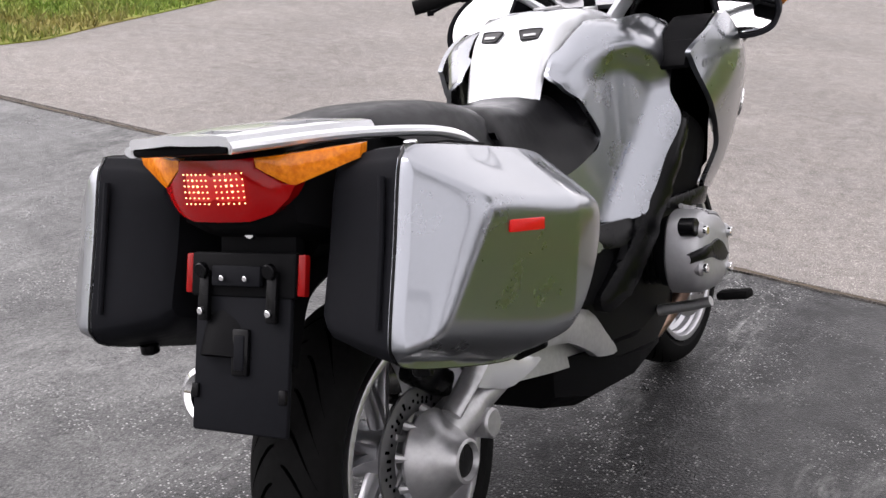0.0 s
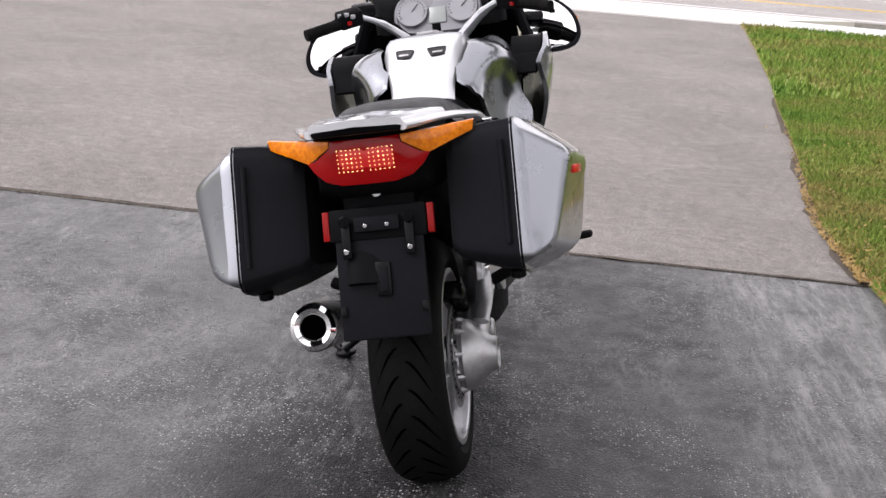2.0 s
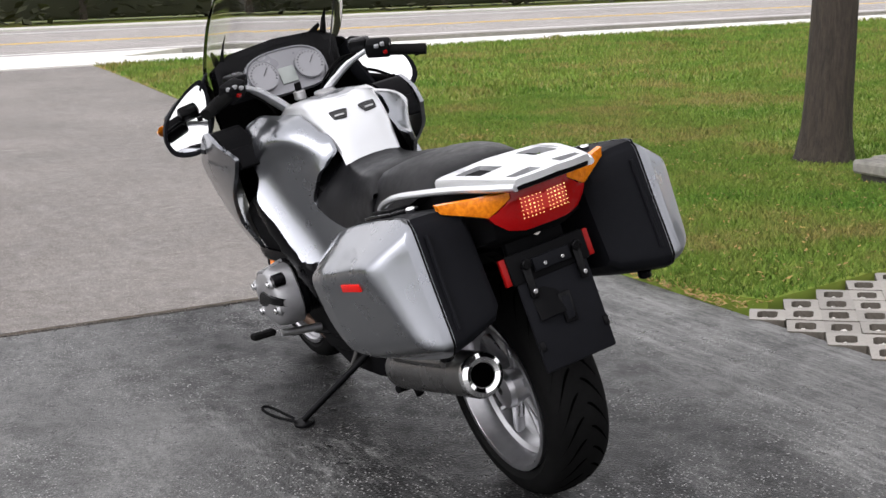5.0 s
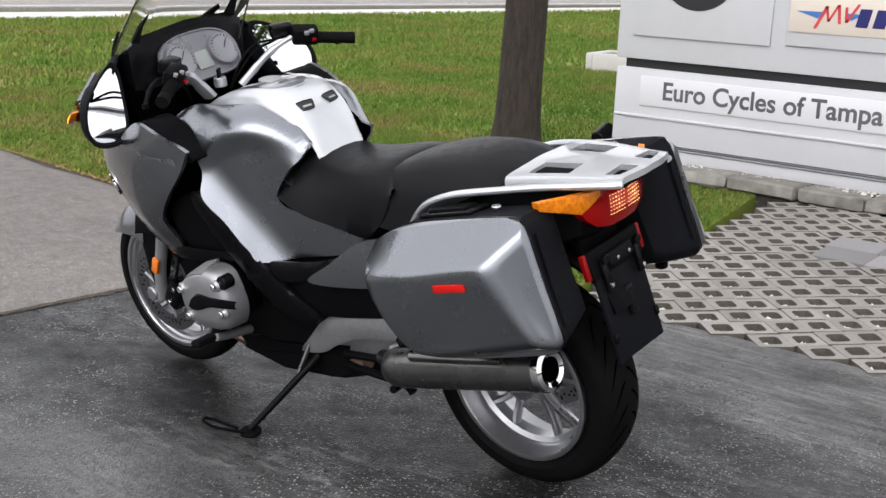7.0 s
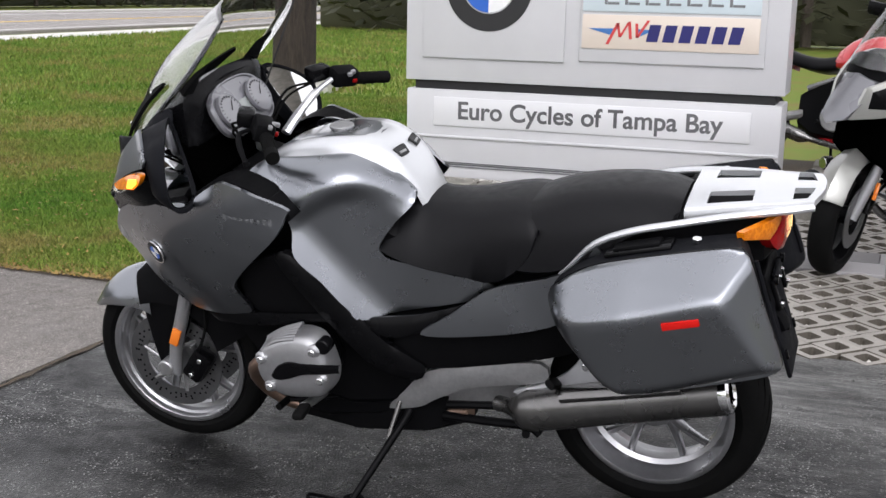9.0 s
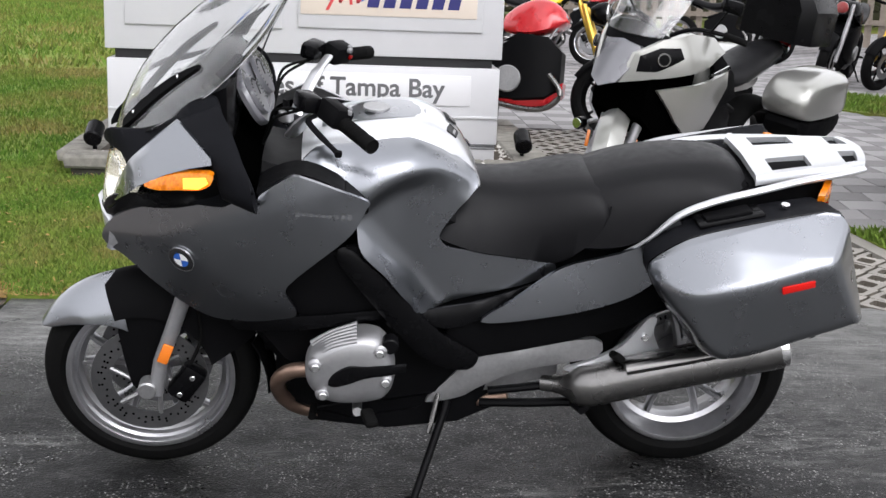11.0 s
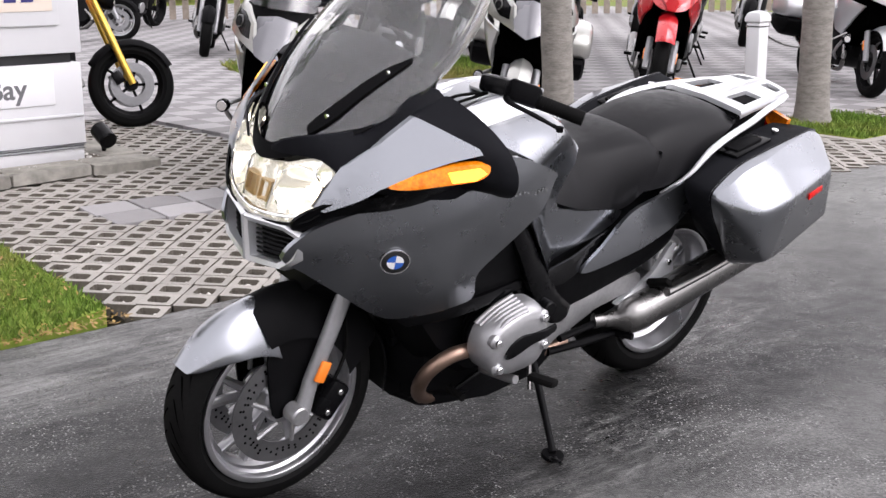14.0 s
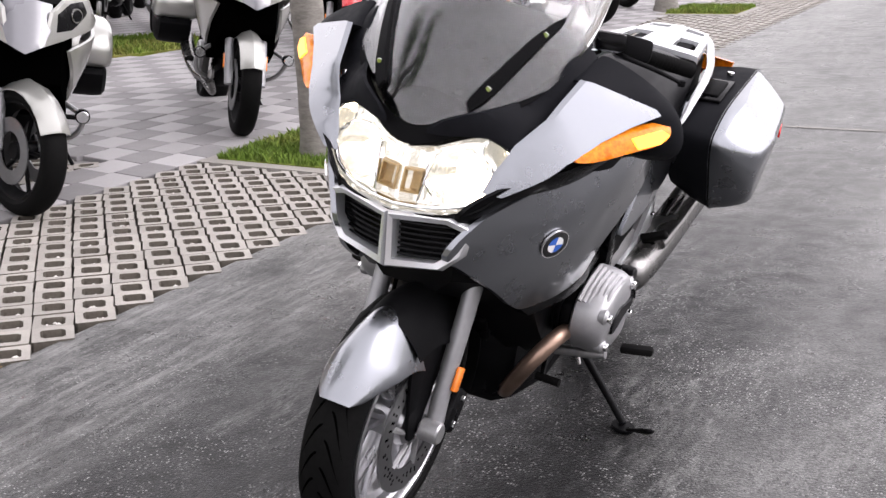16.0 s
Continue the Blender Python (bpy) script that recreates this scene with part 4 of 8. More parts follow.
part("slot", box((0.036, 0.01, 0.078), pose(0.004, -0.288, 0.622, -tilt), 0.004), GLOSSY, carrier)
part("slot_insert", box((0.022, 0.01, 0.058), pose(0.004, -0.291, 0.622, -tilt), 0.003), CASE, carrier)
part("inner_mudguard", tube(curve([(0, 0.10, 0.72), (0, -0.08, 0.735), (0, -0.2, 0.70), (0, -0.27, 0.60)], 5), 0.085, 14, flat=0.35), PLASTIC, bike)

# -- panniers --
PAN = [(0.262, 0.775), (0.235, 0.812), (0.15, 0.862), (0.0, 0.902), (-0.182, 0.939), (-0.211, 0.930), (-0.228, 0.905), (-0.262, 0.80), (-0.306, 0.672), (-0.306, 0.640), (-0.276, 0.612), (-0.15, 0.570), (0.0, 0.528), (0.06, 0.523), (0.11, 0.552), (0.17, 0.63), (0.235, 0.715)]


def pan_ring(u, kf, kt, kb, rear):
    out = []
    for v, w in curve(PAN, 3, True):
        top, bot = max(0, (w - 0.74) / 0.2), max(0, (0.74 - w) / 0.2)
        front, back = max(0, (v + 0.02) / 0.28), max(0, (-0.02 - v) / 0.28)
        out.append((u, v - kf * front + rear * back, w - kt * top + kb * bot))
    return out


pan_top = table((-0.24, 0.945), (-0.20, 0.945), (0.0, 0.904), (0.15, 0.864), (0.235, 0.814), (0.265, 0.775))
pan_low = table((-0.325, 0.618), (-0.15, 0.568), (0.0, 0.526), (0.06, 0.522), (0.11, 0.550), (0.17, 0.628), (0.235, 0.714), (0.265, 0.775))


def soft(a, b, k):
    h = max(k - abs(a - b), 0) / k
    return min(a, b) - h * h * k / 4


def lid_u(v, w):
    """Depth of the lid: rounded along the top, front and foot, with a slanted lens-shaped facet at the rear."""
    up = lambda d, r, p: 0.170 * (1 - (1 - min(max(d / r, 0.0), 1.0)) ** p)
    back = v + 0.222 + 0.0967 * (0.938 - w) / 0.303
    d = (w - 0.86) / (0.088 if w > 0.86 else 0.262)
    wide = 0.098 * math.sqrt(max(0.12, 1 - d * d))
    rear = 0.014 + 0.130 / wide * max(0.0, back + 0.002)
    a = soft(0.012 + 1.35 * max(0.0, pan_top(v) - w + 0.012), up(w - pan_low(v) + 0.012, 0.105, 2.3), 0.035)
    a = soft(a, 0.170, 0.022)
    a = soft(a, up(0.285 - v, 0.20, 2.6), 0.03)
    return 0.326 + max(0.0, soft(a - 0.16 * max(0.0, 0.86 - w) - 0.17 * max(0.0, 0.06 - v), rear, 0.026))


for s in (-1, 1):
    pan = part("pannier", loft([pan_ring(s * u, *k) for u, k in ((0.165, (0.05, 0.05, 0.07, 0.05)), (0.185, (0.02, 0.02, 0.045, 0.03)), (0.26, (0, 0.005, 0.016, 0.012)), (0.320, (0, 0, 0, 0)))]),
               CASE, bike, "hard pannier with graphite metallic lid")
    shell = []
    for k in [1.0, 1.0, 0.992] + [0.98 - 0.018 * n for n in range(36)] + [0.30, 0.16, 0.03]:
        shell.append([(s * (lid_u(-0.03 + (v + 0.03) * k, 0.73 + (w - 0.73) * k) if shell else 0.318), -0.03 + (v + 0.03) * k, 0.73 + (w - 0.73) * k) for v, w in curve(PAN, 7, True)])
    part("lid", loft(shell), GRAPHITE, pan, "graphite metallic pannier lid", 50)
    part("seam", loft([pan_ring(s * u, -0.0015, -0.0015, -0.0015, -0.0015) for u in (0.3195, 0.3245)]), GLOSSY, pan)
    part("reflector", box((0.006, 0.088, 0.020), pose(s * (lid_u(-0.085, 0.79) + 0.002), -0.085, 0.790, -10, 0, -s * math.degrees(math.atan2(lid_u(-0.045, 0.79) - lid_u(-0.125, 0.79), 0.08))), 0.003), REFLECTOR, pan, "red reflector strip")
    top = Vector((s * 0.25, 0.06, 0.893))
    part("handle_recess", box((0.085, 0.17, 0.012), pose(s * 0.25, 0.05, 0.889, -13, s * -4, 0), 0.006), GLOSSY, pan)
    part("handle", box((0.055, 0.12, 0.012), pose(s * 0.25, 0.055, 0.896, -13, s * -4, 0), 0.005), PLASTIC, pan)
    lk = disc((s * 0.258, -0.09, 0.925), 0.012, 0.012, "w", 20)
    part("lock", lk, CHROME, pan)
    part("rib", tube([(s * 0.295, -0.234, 0.900), (s * 0.297, -0.264, 0.80), (s * 0.297, -0.303, 0.680)], 0.006, 8), CASE, pan)
    part("foot", disc((s * 0.30, -0.20, 0.583), 0.018, 0.02, "w", 12), GLOSSY, pan)

# -- headlamp: clear lens over bowls and a pale reflector --
HL = [(0.0, 0.812), (0.09, 0.820), (0.165, 0.842), (0.205, 0.885), (0.235, 0.945), (0.262, 1.010), (0.235, 1.022), (0.175, 1.003), (0.11, 0.975), (0.05, 0.948), (0.0, 0.938)]
hl_half = field([(0, 0.812, 1.672), (0, 0.94, 1.645), (0.09, 0.82, 1.655), (0.1, 0.97, 1.615), (0.165, 0.842, 1.625), (0.205, 0.885, 1.59), (0.26, 1.01, 1.505), (0.17, 0.95, 1.60), (0.2, 1.01, 1.545)])
hl_v = lambda a, b: hl_half(abs(a), b)
front_put = lambda a, b, h: (a, h, b)
lampout = HL + [(-a, b) for a, b in HL[-2:0:-1]]
BOWLS = [(0.118, 0.897, 0.068, 0.058, 0.058), (0.200, 0.962, 0.050, 0.045, 0.040)]


def reflector_v(a, b):
    """The silvered reflector behind the lens: a large and a small bowl on each side, with sharp ridges between them."""
    dent = max(e * max(0.0, 1 - ((abs(a) - x) / rx) ** 2 - ((b - z) / rz) ** 2) for x, z, rx, rz, e in BOWLS)
    return hl_v(a, b) - 0.026 - dent - 0.010 * max(0.0, 1 - abs(abs(a) - 0.03) / 0.035)


lamp_ob = part("headlamp", sheet(lampout, reflector_v, front_put, 0.01, 0.007), LITREFL, bike, "wide twin headlamp under a clear lens, lit", 28)
part("lens", sheet(lampout, hl_v, front_put, 0.05, 0.025), LENS, lamp_ob, "clear lamp lens")
edge = curve([(-a, b) for a, b in HL[5:0:-1]] + HL[:6], 3)
part("lens_seal", tube([(a, hl_v(a, b) - 0.004, b - 0.003) for a, b in edge], 0.0045, 8), GLOSSY, lamp_ob, "black seal under the lens")
part("lens_trim", tube([(a * 0.95, hl_v(a, b) - 0.020, b + 0.014) for a, b in edge], 0.008, 8, flat=0.6), CHROME, lamp_ob, "bright strip behind the foot of the lens")
for s in (-1, 1):
    for x, z, rx, rz, e in BOWLS:
        rimline = [(s * (x + rx * math.cos(t)), hl_v(x + rx * math.cos(t), z + rz * math.sin(t)) - 0.024, z + rz * math.sin(t)) for t in (math.tau * k / 28 for k in range(29))]
        part("bowl_rim", tube(rimline, 0.0022, 6), CHROME, lamp_ob, "thin bright rim of a reflector bowl")
        bl = disc((s * x, reflector_v(x, z) + 0.014, z), 0.009, 0.022, "v", 20)
        part("bulb", bl, BULB, lamp_ob, "glowing bulb")
    shade = bmesh.new()
    for x0, x1, z0, z1 in ((0.006, 0.048, 0.848, 0.902),):
        deep = [[(s * x, hl_v(0.03, z) - d, z) for x, z in ((x0 + e, z0 + e), (x1 - e, z0 + e + 0.004), (x1 - e, z1 - e), (x0 + e, z1 - e - 0.003))] for d, e in ((0.034, 0.0), (0.016, 0.0), (0.015, 0.004), (0.032, 0.006))]
        loft(deep, shade)
    part("lamp_shade", shade, TANBOX, lamp_ob, "tan brown shade between the reflectors")
    part("divider", box((0.005, 0.022, 0.100), pose(s * 0.053, hl_v(0.053, 0.88) - 0.024, 0.885, 10, s * 12, -s * 20), 0.002), CHROME, lamp_ob)

# filler behind the panels; shade of the hollow put into its near-black colour
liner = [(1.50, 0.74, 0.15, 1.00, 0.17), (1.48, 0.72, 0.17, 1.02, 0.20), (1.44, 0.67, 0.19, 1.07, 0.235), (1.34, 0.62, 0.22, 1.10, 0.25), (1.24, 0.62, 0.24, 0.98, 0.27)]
part("inner_liner", loft([[(x * (b if k else a), v, z) for x, z, k in ((-1, lo, 0), (-1, hi - 0.03, 1), (-0.8, hi, 1), (0.8, hi, 1), (1, hi - 0.03, 1), (1, lo, 0))] for v, lo, a, hi, b in liner]), GROOVESHADE, bike)

# -- grille below the lamp --
GR = [(0.0, 0.806), (0.13, 0.818), (0.172, 0.800), (0.160, 0.745), (0.125, 0.708), (0.06, 0.688), (0.0, 0.683)]
gr_half = field([(0, 0.806, 1.672), (0, 0.683, 1.655), (0.13, 0.818, 1.638), (0.17, 0.8, 1.612), (0.15, 0.735, 1.625), (0.06, 0.69, 1.65)])
gr_v = lambda a, b: gr_half(abs(a), b)
gout = GR + [(-a, b) for a, b in GR[-2:0:-1]]
part("grille_backing", sheet(gout, lambda a, b: gr_v(a, b) - 0.035, front_put, 0.01, 0.03), GLOSSY, bike)
for s in (-1, 1):
    op = [(s * 0.013, 0.796), (s * 0.122, 0.807), (s * 0.154, 0.794), (s * 0.143, 0.745), (s * 0.108, 0.716), (s * 0.016, 0.702)]
    ring_o = [(s * 0.0, 0.812), (s * 0.13, 0.824), (s * 0.178, 0.803), (s * 0.163, 0.740), (s * 0.126, 0.702), (s * 0.0, 0.680)]
    bm = bmesh.new()
    rows = []
    for (a, b), (c, d) in zip(ring_o, op):
        rows.append([Vector(front_put(x, y, gr_v(x, y) + z)) for x, y, z in ((a, b, -0.02), (a, b, 0.0), ((a * 2 + c) / 3, (b * 2 + d) / 3, 0.010), (c, d, 0.004), (c, d, -0.035))])
    loft(rows + rows[:1], bm, False)
    g = part("grille_frame", bm, SILVER, bike, "silver grille surround", 45)
    for k in range(7):
        w = 0.714 + k * 0.0122
        x1 = 0.112 + 0.004 * k
        part("slat", tube([(s * 0.02, gr_v(0.02, w) - 0.016, w), (s * x1 * 0.6, gr_v(x1 * 0.6, w) - 0.016, w + 0.004), (s * x1, gr_v(x1, w) - 0.02, w + 0.007)], 0.003, 6), GLOSSY, g)

# -- black upper fairing, lamp pods, mirrors --
UP = [(1.645, 0.985), (1.615, 1.035), (1.487, 1.072), (1.400, 1.150), (1.335, 1.168), (1.312, 1.085), (1.275, 0.965), (1.282, 0.935), (1.335, 0.925), (1.46, 0.935), (1.54, 0.945), (1.585, 0.99)]
up_u = field([(1.645, 0.985, 0.06), (1.615, 1.035, 0.12), (1.487, 1.072, 0.20), (1.40, 1.15, 0.245), (1.335, 1.168, 0.262), (1.292, 1.085, 0.335), (1.225, 0.955, 0.355), (1.335, 0.93, 0.35), (1.46, 0.935, 0.31), (1.54, 0.945, 0.25), (1.42, 1.06, 0.29), (1.3, 1.0, 0.36)])
POD = [(1.606, 0.882), (1.590, 0.925), (1.560, 0.985), (1.533, 1.021), (1.480, 1.072), (1.428, 1.120), (1.418, 1.118), (1.375, 1.097), (1.335, 1.077), (1.332, 1.066), (1.390, 1.040), (1.450, 1.008), (1.520, 0.962), (1.575, 0.905), (1.597, 0.880)]
pod_u = lambda a, b: 0.289 - 1.068 * (a - 1.428) - 0.79 * (b - 1.12) - 9.0 * max(0.0, a - 1.5) ** 2
SIG = [(1.505, 0.972), (1.425, 1.018), (1.336, 1.048), (1.330, 1.034), (1.356, 1.012), (1.42, 0.989), (1.475, 0.971)]
sig_u = lambda a, b: pod_u(a, b) + 0.004
UNDER = [(1.60, 0.895), (1.49, 0.945), (1.34, 1.02), (1.28, 1.00), (1.24, 0.93), (1.36, 0.895), (1.50, 0.852), (1.60, 0.805), (1.64, 0.83)]
under_u = field([(1.6, 0.895, 0.215), (1.49, 0.945, 0.325), (1.34, 1.0, 0.385), (1.28, 1.0, 0.365), (1.24, 0.93, 0.335), (1.36, 0.895, 0.305), (1.5, 0.852, 0.235), (1.6, 0.805, 0.17), (1.64, 0.83, 0.15)])
HOUSE_RIM = [(0.468, 1.237, 0.985), (0.464, 1.245, 1.03), (0.438, 1.262, 1.075), (0.388, 1.285, 1.115), (0.328, 1.312, 1.147), (0.280, 1.330, 1.160),
             (0.264, 1.325, 1.128), (0.278, 1.300, 1.07), (0.302, 1.265, 1.00), (0.332, 1.241, 0.952), (0.385, 1.233, 0.938), (0.445, 1.232, 0.952)]
HOUSE_FRONT = [(0.428, 1.315, 0.998), (0.424, 1.322, 1.035), (0.404, 1.342, 1.065), (0.352, 1.380, 1.090), (0.300, 1.412, 1.108), (0.262, 1.420, 1.115),
               (0.245, 1.400, 1.095), (0.248, 1.365, 1.05), (0.270, 1.335, 1.00), (0.305, 1.320, 0.965), (0.355, 1.312, 0.955), (0.405, 1.312, 0.970)]
for s in (-1, 1):
    part("upper_fairing", sheet(curve(UP, 3, True), up_u, side(s), 0.014, 0.02), CASE, bike, "matt black upper fairing")
    part("pod_underside", sheet(curve(UNDER, 3, True), under_u, side(s), 0.014, 0.025), GLOSSY, bike)
    pod = part("mirror_pod", sheet(POD, pod_u, side(s), 0.014, 0.02, (), 0.0005), GRAPHITE, bike, "graphite metallic mirror pod")
    sg = part("turn_signal", sheet(curve(SIG, 3, True), sig_u, side(s), 0.03, 0.015), AMBER, pod, "amber turn signal, lit")
    lit = [(1.402, 1.020), (1.346, 1.040), (1.338, 1.032), (1.360, 1.014), (1.400, 1.001)]
    part("lit_element", sheet(lit, lambda a, b: sig_u(a, b) + 0.004, side(s), 0.004, 0.02, (), 0.0), AMBERGLOW, sg)
    front = curve(HOUSE_FRONT, 3, True)
    rim = curve(HOUSE_RIM, 3, True)
    mid = Vector((sum(q[0] for q in rim), sum(q[1] for q in rim), sum(q[2] for q in rim))) / len(rim)
    shell = [[Vector(q) for q in front]]
    for k in (0.35, 0.7):
        ring = [Vector(a).lerp(Vector(b), k) for a, b in zip(front, rim)]
        shell.append([q + Vector((0.010, 0, 0.004)) * (1 if q.x > mid.x else 0) for q in ring])
    shell.append([Vector(q) for q in rim])
    shell.append([mid.lerp(Vector(q), 0.91) for q in rim])
    shell.append([mid.lerp(Vector(q), 0.87) + Vector((0, 0.012, 0)) for q in rim])
    mh = part("mirror_housing", loft([[(s * q.x, q.y, q.z) for q in r] for r in shell]), CASE, bike, "black mirror housing")
    gl = bmesh.new()
    plate = [mid.lerp(Vector(q), 0.86) for q in rim]
    gl.faces.new([gl.verts.new((s * q.x, q.y + 0.004, q.z)) for q in plate])
    ext = bmesh.ops.extrude_face_region(gl, geom=gl.faces[:])["geom"]
    for v in ext:
        if isinstance(v, bmesh.types.BMVert):
            v.co.y += 0.003
    part("mirror", gl, MIRROR, mh, "mirror glass")
    # stippled knee pad at the top edge of the fairing
    pad = [(1.235, 0.975), (1.15, 1.012), (1.07, 0.992), (0.975, 0.925), (0.99, 0.905), (1.08, 0.965), (1.15, 0.985), (1.22, 0.95)]
    part("fairing_edge_pad", sheet(curve(pad, 3, True), lambda a, b: fair_u(a, b) - 0.016, side(s), 0.10, 0.03), PLASTIC, bike)

# -- cockpit --
part("cockpit_shell", loft([[(x * w, v, z) for x, z in ((-1, lo), (-1, hi - 0.03), (-0.75, hi), (0, hi + 0.012), (0.75, hi), (1, hi - 0.03), (1, lo))]
                            for v, w, lo, hi in ((1.56, 0.10, 0.93, 1.045), (1.50, 0.17, 0.93, 1.085), (1.42, 0.215, 0.92, 1.145), (1.36, 0.235, 0.93, 1.195), (1.315, 0.225, 0.96, 1.215), (1.30, 0.20, 1.0, 1.195))]), GLOSSY, bike, "black cockpit shell")
panel = part("instrument_panel", loft([[Vector((0, 1.266, 1.118)) + Matrix.Rotation(radians(-30), 3, "X") @ Vector((x * 0.150 * k, d, z * 0.082 * k)) for x, z in [(math.copysign(abs(math.cos(a)) ** 0.6, math.cos(a)), math.copysign(abs(math.sin(a)) ** 0.75, math.sin(a)) - 0.10 * abs(math.cos(a))) for a in [math.tau * i / 40 for i in range(40)]]] for k, d in ((0.98, 0.012), (1.0, 0.0), (0.97, -0.010), (0.93, -0.010), (0.90, -0.004))]), GAUGE, bike, "pale instrument panel with two dials")
for x in (-0.085, 0.085):
    dl = disc((0, 0, 0), 0.052, 0.012, "v", 36)
    dl.transform(Matrix.Translation((x, 1.252, 1.122)) @ pose(0, 0, 0, -30))
    dial = part("dial", dl, DIAL, panel, "round grey dial")
    rg = revolve([(0.050, -0.0075), (0.0525, -0.0075), (0.0525, 0.004), (0.050, 0.004)], (0, 0, 0), "v", 36)
    rg.transform(Matrix.Translation((x, 1.252, 1.122)) @ pose(0, 0, 0, -30))
    part("dial_ring", rg, GAUGE, dial)
    tk = bmesh.new()
    for k in range(17):
        a = radians(-30 + 15 * k)
        box((0.0015, 0.003, 0.006), pose(0.043 * math.cos(a), -0.0075, 0.042 * math.sin(a), 0, math.degrees(-a) + 90), 0, tk)
    tk.transform(Matrix.Translation((x, 1.252, 1.122)) @ pose(0, 0, 0, -30))
    part("scale", tk, BLACKPAINT, dial)
    nd = box((0.0025, 0.003, 0.034), pose(0.01, -0.009, 0.012, 0, 40), 0.001)
    nd.transform(Matrix.Translation((x, 1.252, 1.122)) @ pose(0, 0, 0, -30))
    part("needle", nd, BLACKPAINT, dial)
part("display", box((0.06, 0.01, 0.06), pose(0, 1.251, 1.105, -30), 0.004), LCD, panel, "grey display")
part("key_switch", disc((0, 1.185, 1.04), 0.02, 0.03, "w", 20), ALLOY, bike)
part("ignition_key", box((0.03, 0.006, 0.035), pose(0, 1.185, 1.065, 0, 0, 30), 0.002), PLASTIC, bike)

# -- windscreen --
CEN = [(1.640, 0.950), (1.622, 1.005), (1.600, 1.065), (1.545, 1.170), (1.470, 1.262), (1.365, 1.355), (1.255, 1.438)]
EDG = [(1.500, 1.065, 0.205), (1.455, 1.10, 0.228), (1.405, 1.135, 0.245), (1.345, 1.185, 0.255), (1.285, 1.245, 0.256), (1.215, 1.330, 0.246), (1.165, 1.415, 0.215)]
cl, el = curve(CEN, 4), curve(EDG, 4)
rows = []
for (cv, cw), (ev, ew, eu) in zip(cl, el):
    rows.append([(x * eu, cv + (ev - cv) * abs(x) ** 1.7, cw + (ew - cw) * abs(x) ** 1.7) for x in [k / 12 for k in range(-12, 13)]])
ws = loft(rows, None, False)
ext = bmesh.ops.extrude_face_region(ws, geom=ws.faces[:])["geom"]
for v in ext:
    if isinstance(v, bmesh.types.BMVert):
        v.co.y -= 0.004
screen = part("windscreen", ws, SCREEN, bike, "tall clear windscreen", 60)
screen.visible_shadow = False
band = []
for i, (row, (ev, ew, eu)) in enumerate(zip(rows[:4], el)):
    band.append([(x, v + 0.0035, w + 0.001) for x, v, w in row])
part("screen_base", loft(band, None, False), PLASTIC, bike, "black band at the foot of the screen")
for s in (-1, 1):
    edge = [r[0 if s < 0 else -1] for r in rows]
    tr = bmesh.new()
    def on_screen(x, k):
        i = min(int(k), len(rows) - 2)
        f = k - i
        col = (x + 1) * 12
        j = min(int(col), 23)
        h = col - j
        q = [Vector(rows[i + a][j + b]) for a in (0, 1) for b in (0, 1)]
        return (q[0] * (1 - h) + q[1] * h) * (1 - f) + (q[2] * (1 - h) + q[3] * h) * f
    pts = []
    for t in [k / 10 for k in range(11)]:
        k = 5.0 + 9.5 * t
        x = s * (0.42 + 0.36 * t)
        w = 0.006 + 0.017 * math.sin(math.pi * (0.1 + 0.9 * t)) ** 0.8
        c = on_screen(x, k)
        a, b = on_screen(x - s * 0.02, k + 0.6), on_screen(x + s * 0.02, k - 0.6)
        d = (b - a).normalized() * w
        n = Vector((s * 0.35, 0.8, 0.4)).normalized()
        pts.append([c - d + n * 0.003, c - d * 0.8 + n * 0.012, c + d * 0.8 + n * 0.012, c + d + n * 0.003])
    tm = part("screen_trim", loft(pts, tr, True), PLASTIC, screen, "black blade-shaped screen trim")
    for t in (0.25, 0.8):
        c = on_screen(s * (0.42 + 0.36 * t), 5.0 + 9.5 * t) + Vector((s * 0.35, 0.8, 0.4)).normalized() * 0.013
        part("screw", disc(c, 0.006, 0.005, "v", 12), CHROME, tm)
    part("wind_ear", loft([[(s * 0.19, 1.30, 1.20), (s * 0.185, 1.345, 1.205), (s * 0.20, 1.33, 1.195)], [(s * 0.187, 1.27, 1.25), (s * 0.183, 1.295, 1.255), (s * 0.19, 1.285, 1.245)], [(s * 0.182, 1.235, 1.288), (s * 0.181, 1.24, 1.29), (s * 0.184, 1.24, 1.285)]]), PLASTIC, bike)
part("aerial", tube([(0.17, 1.27, 1.13), (0.20, 1.20, 1.30), (0.225, 1.14, 1.45)], 0.0025, 6), BLACKPAINT, bike, "thin black aerial")

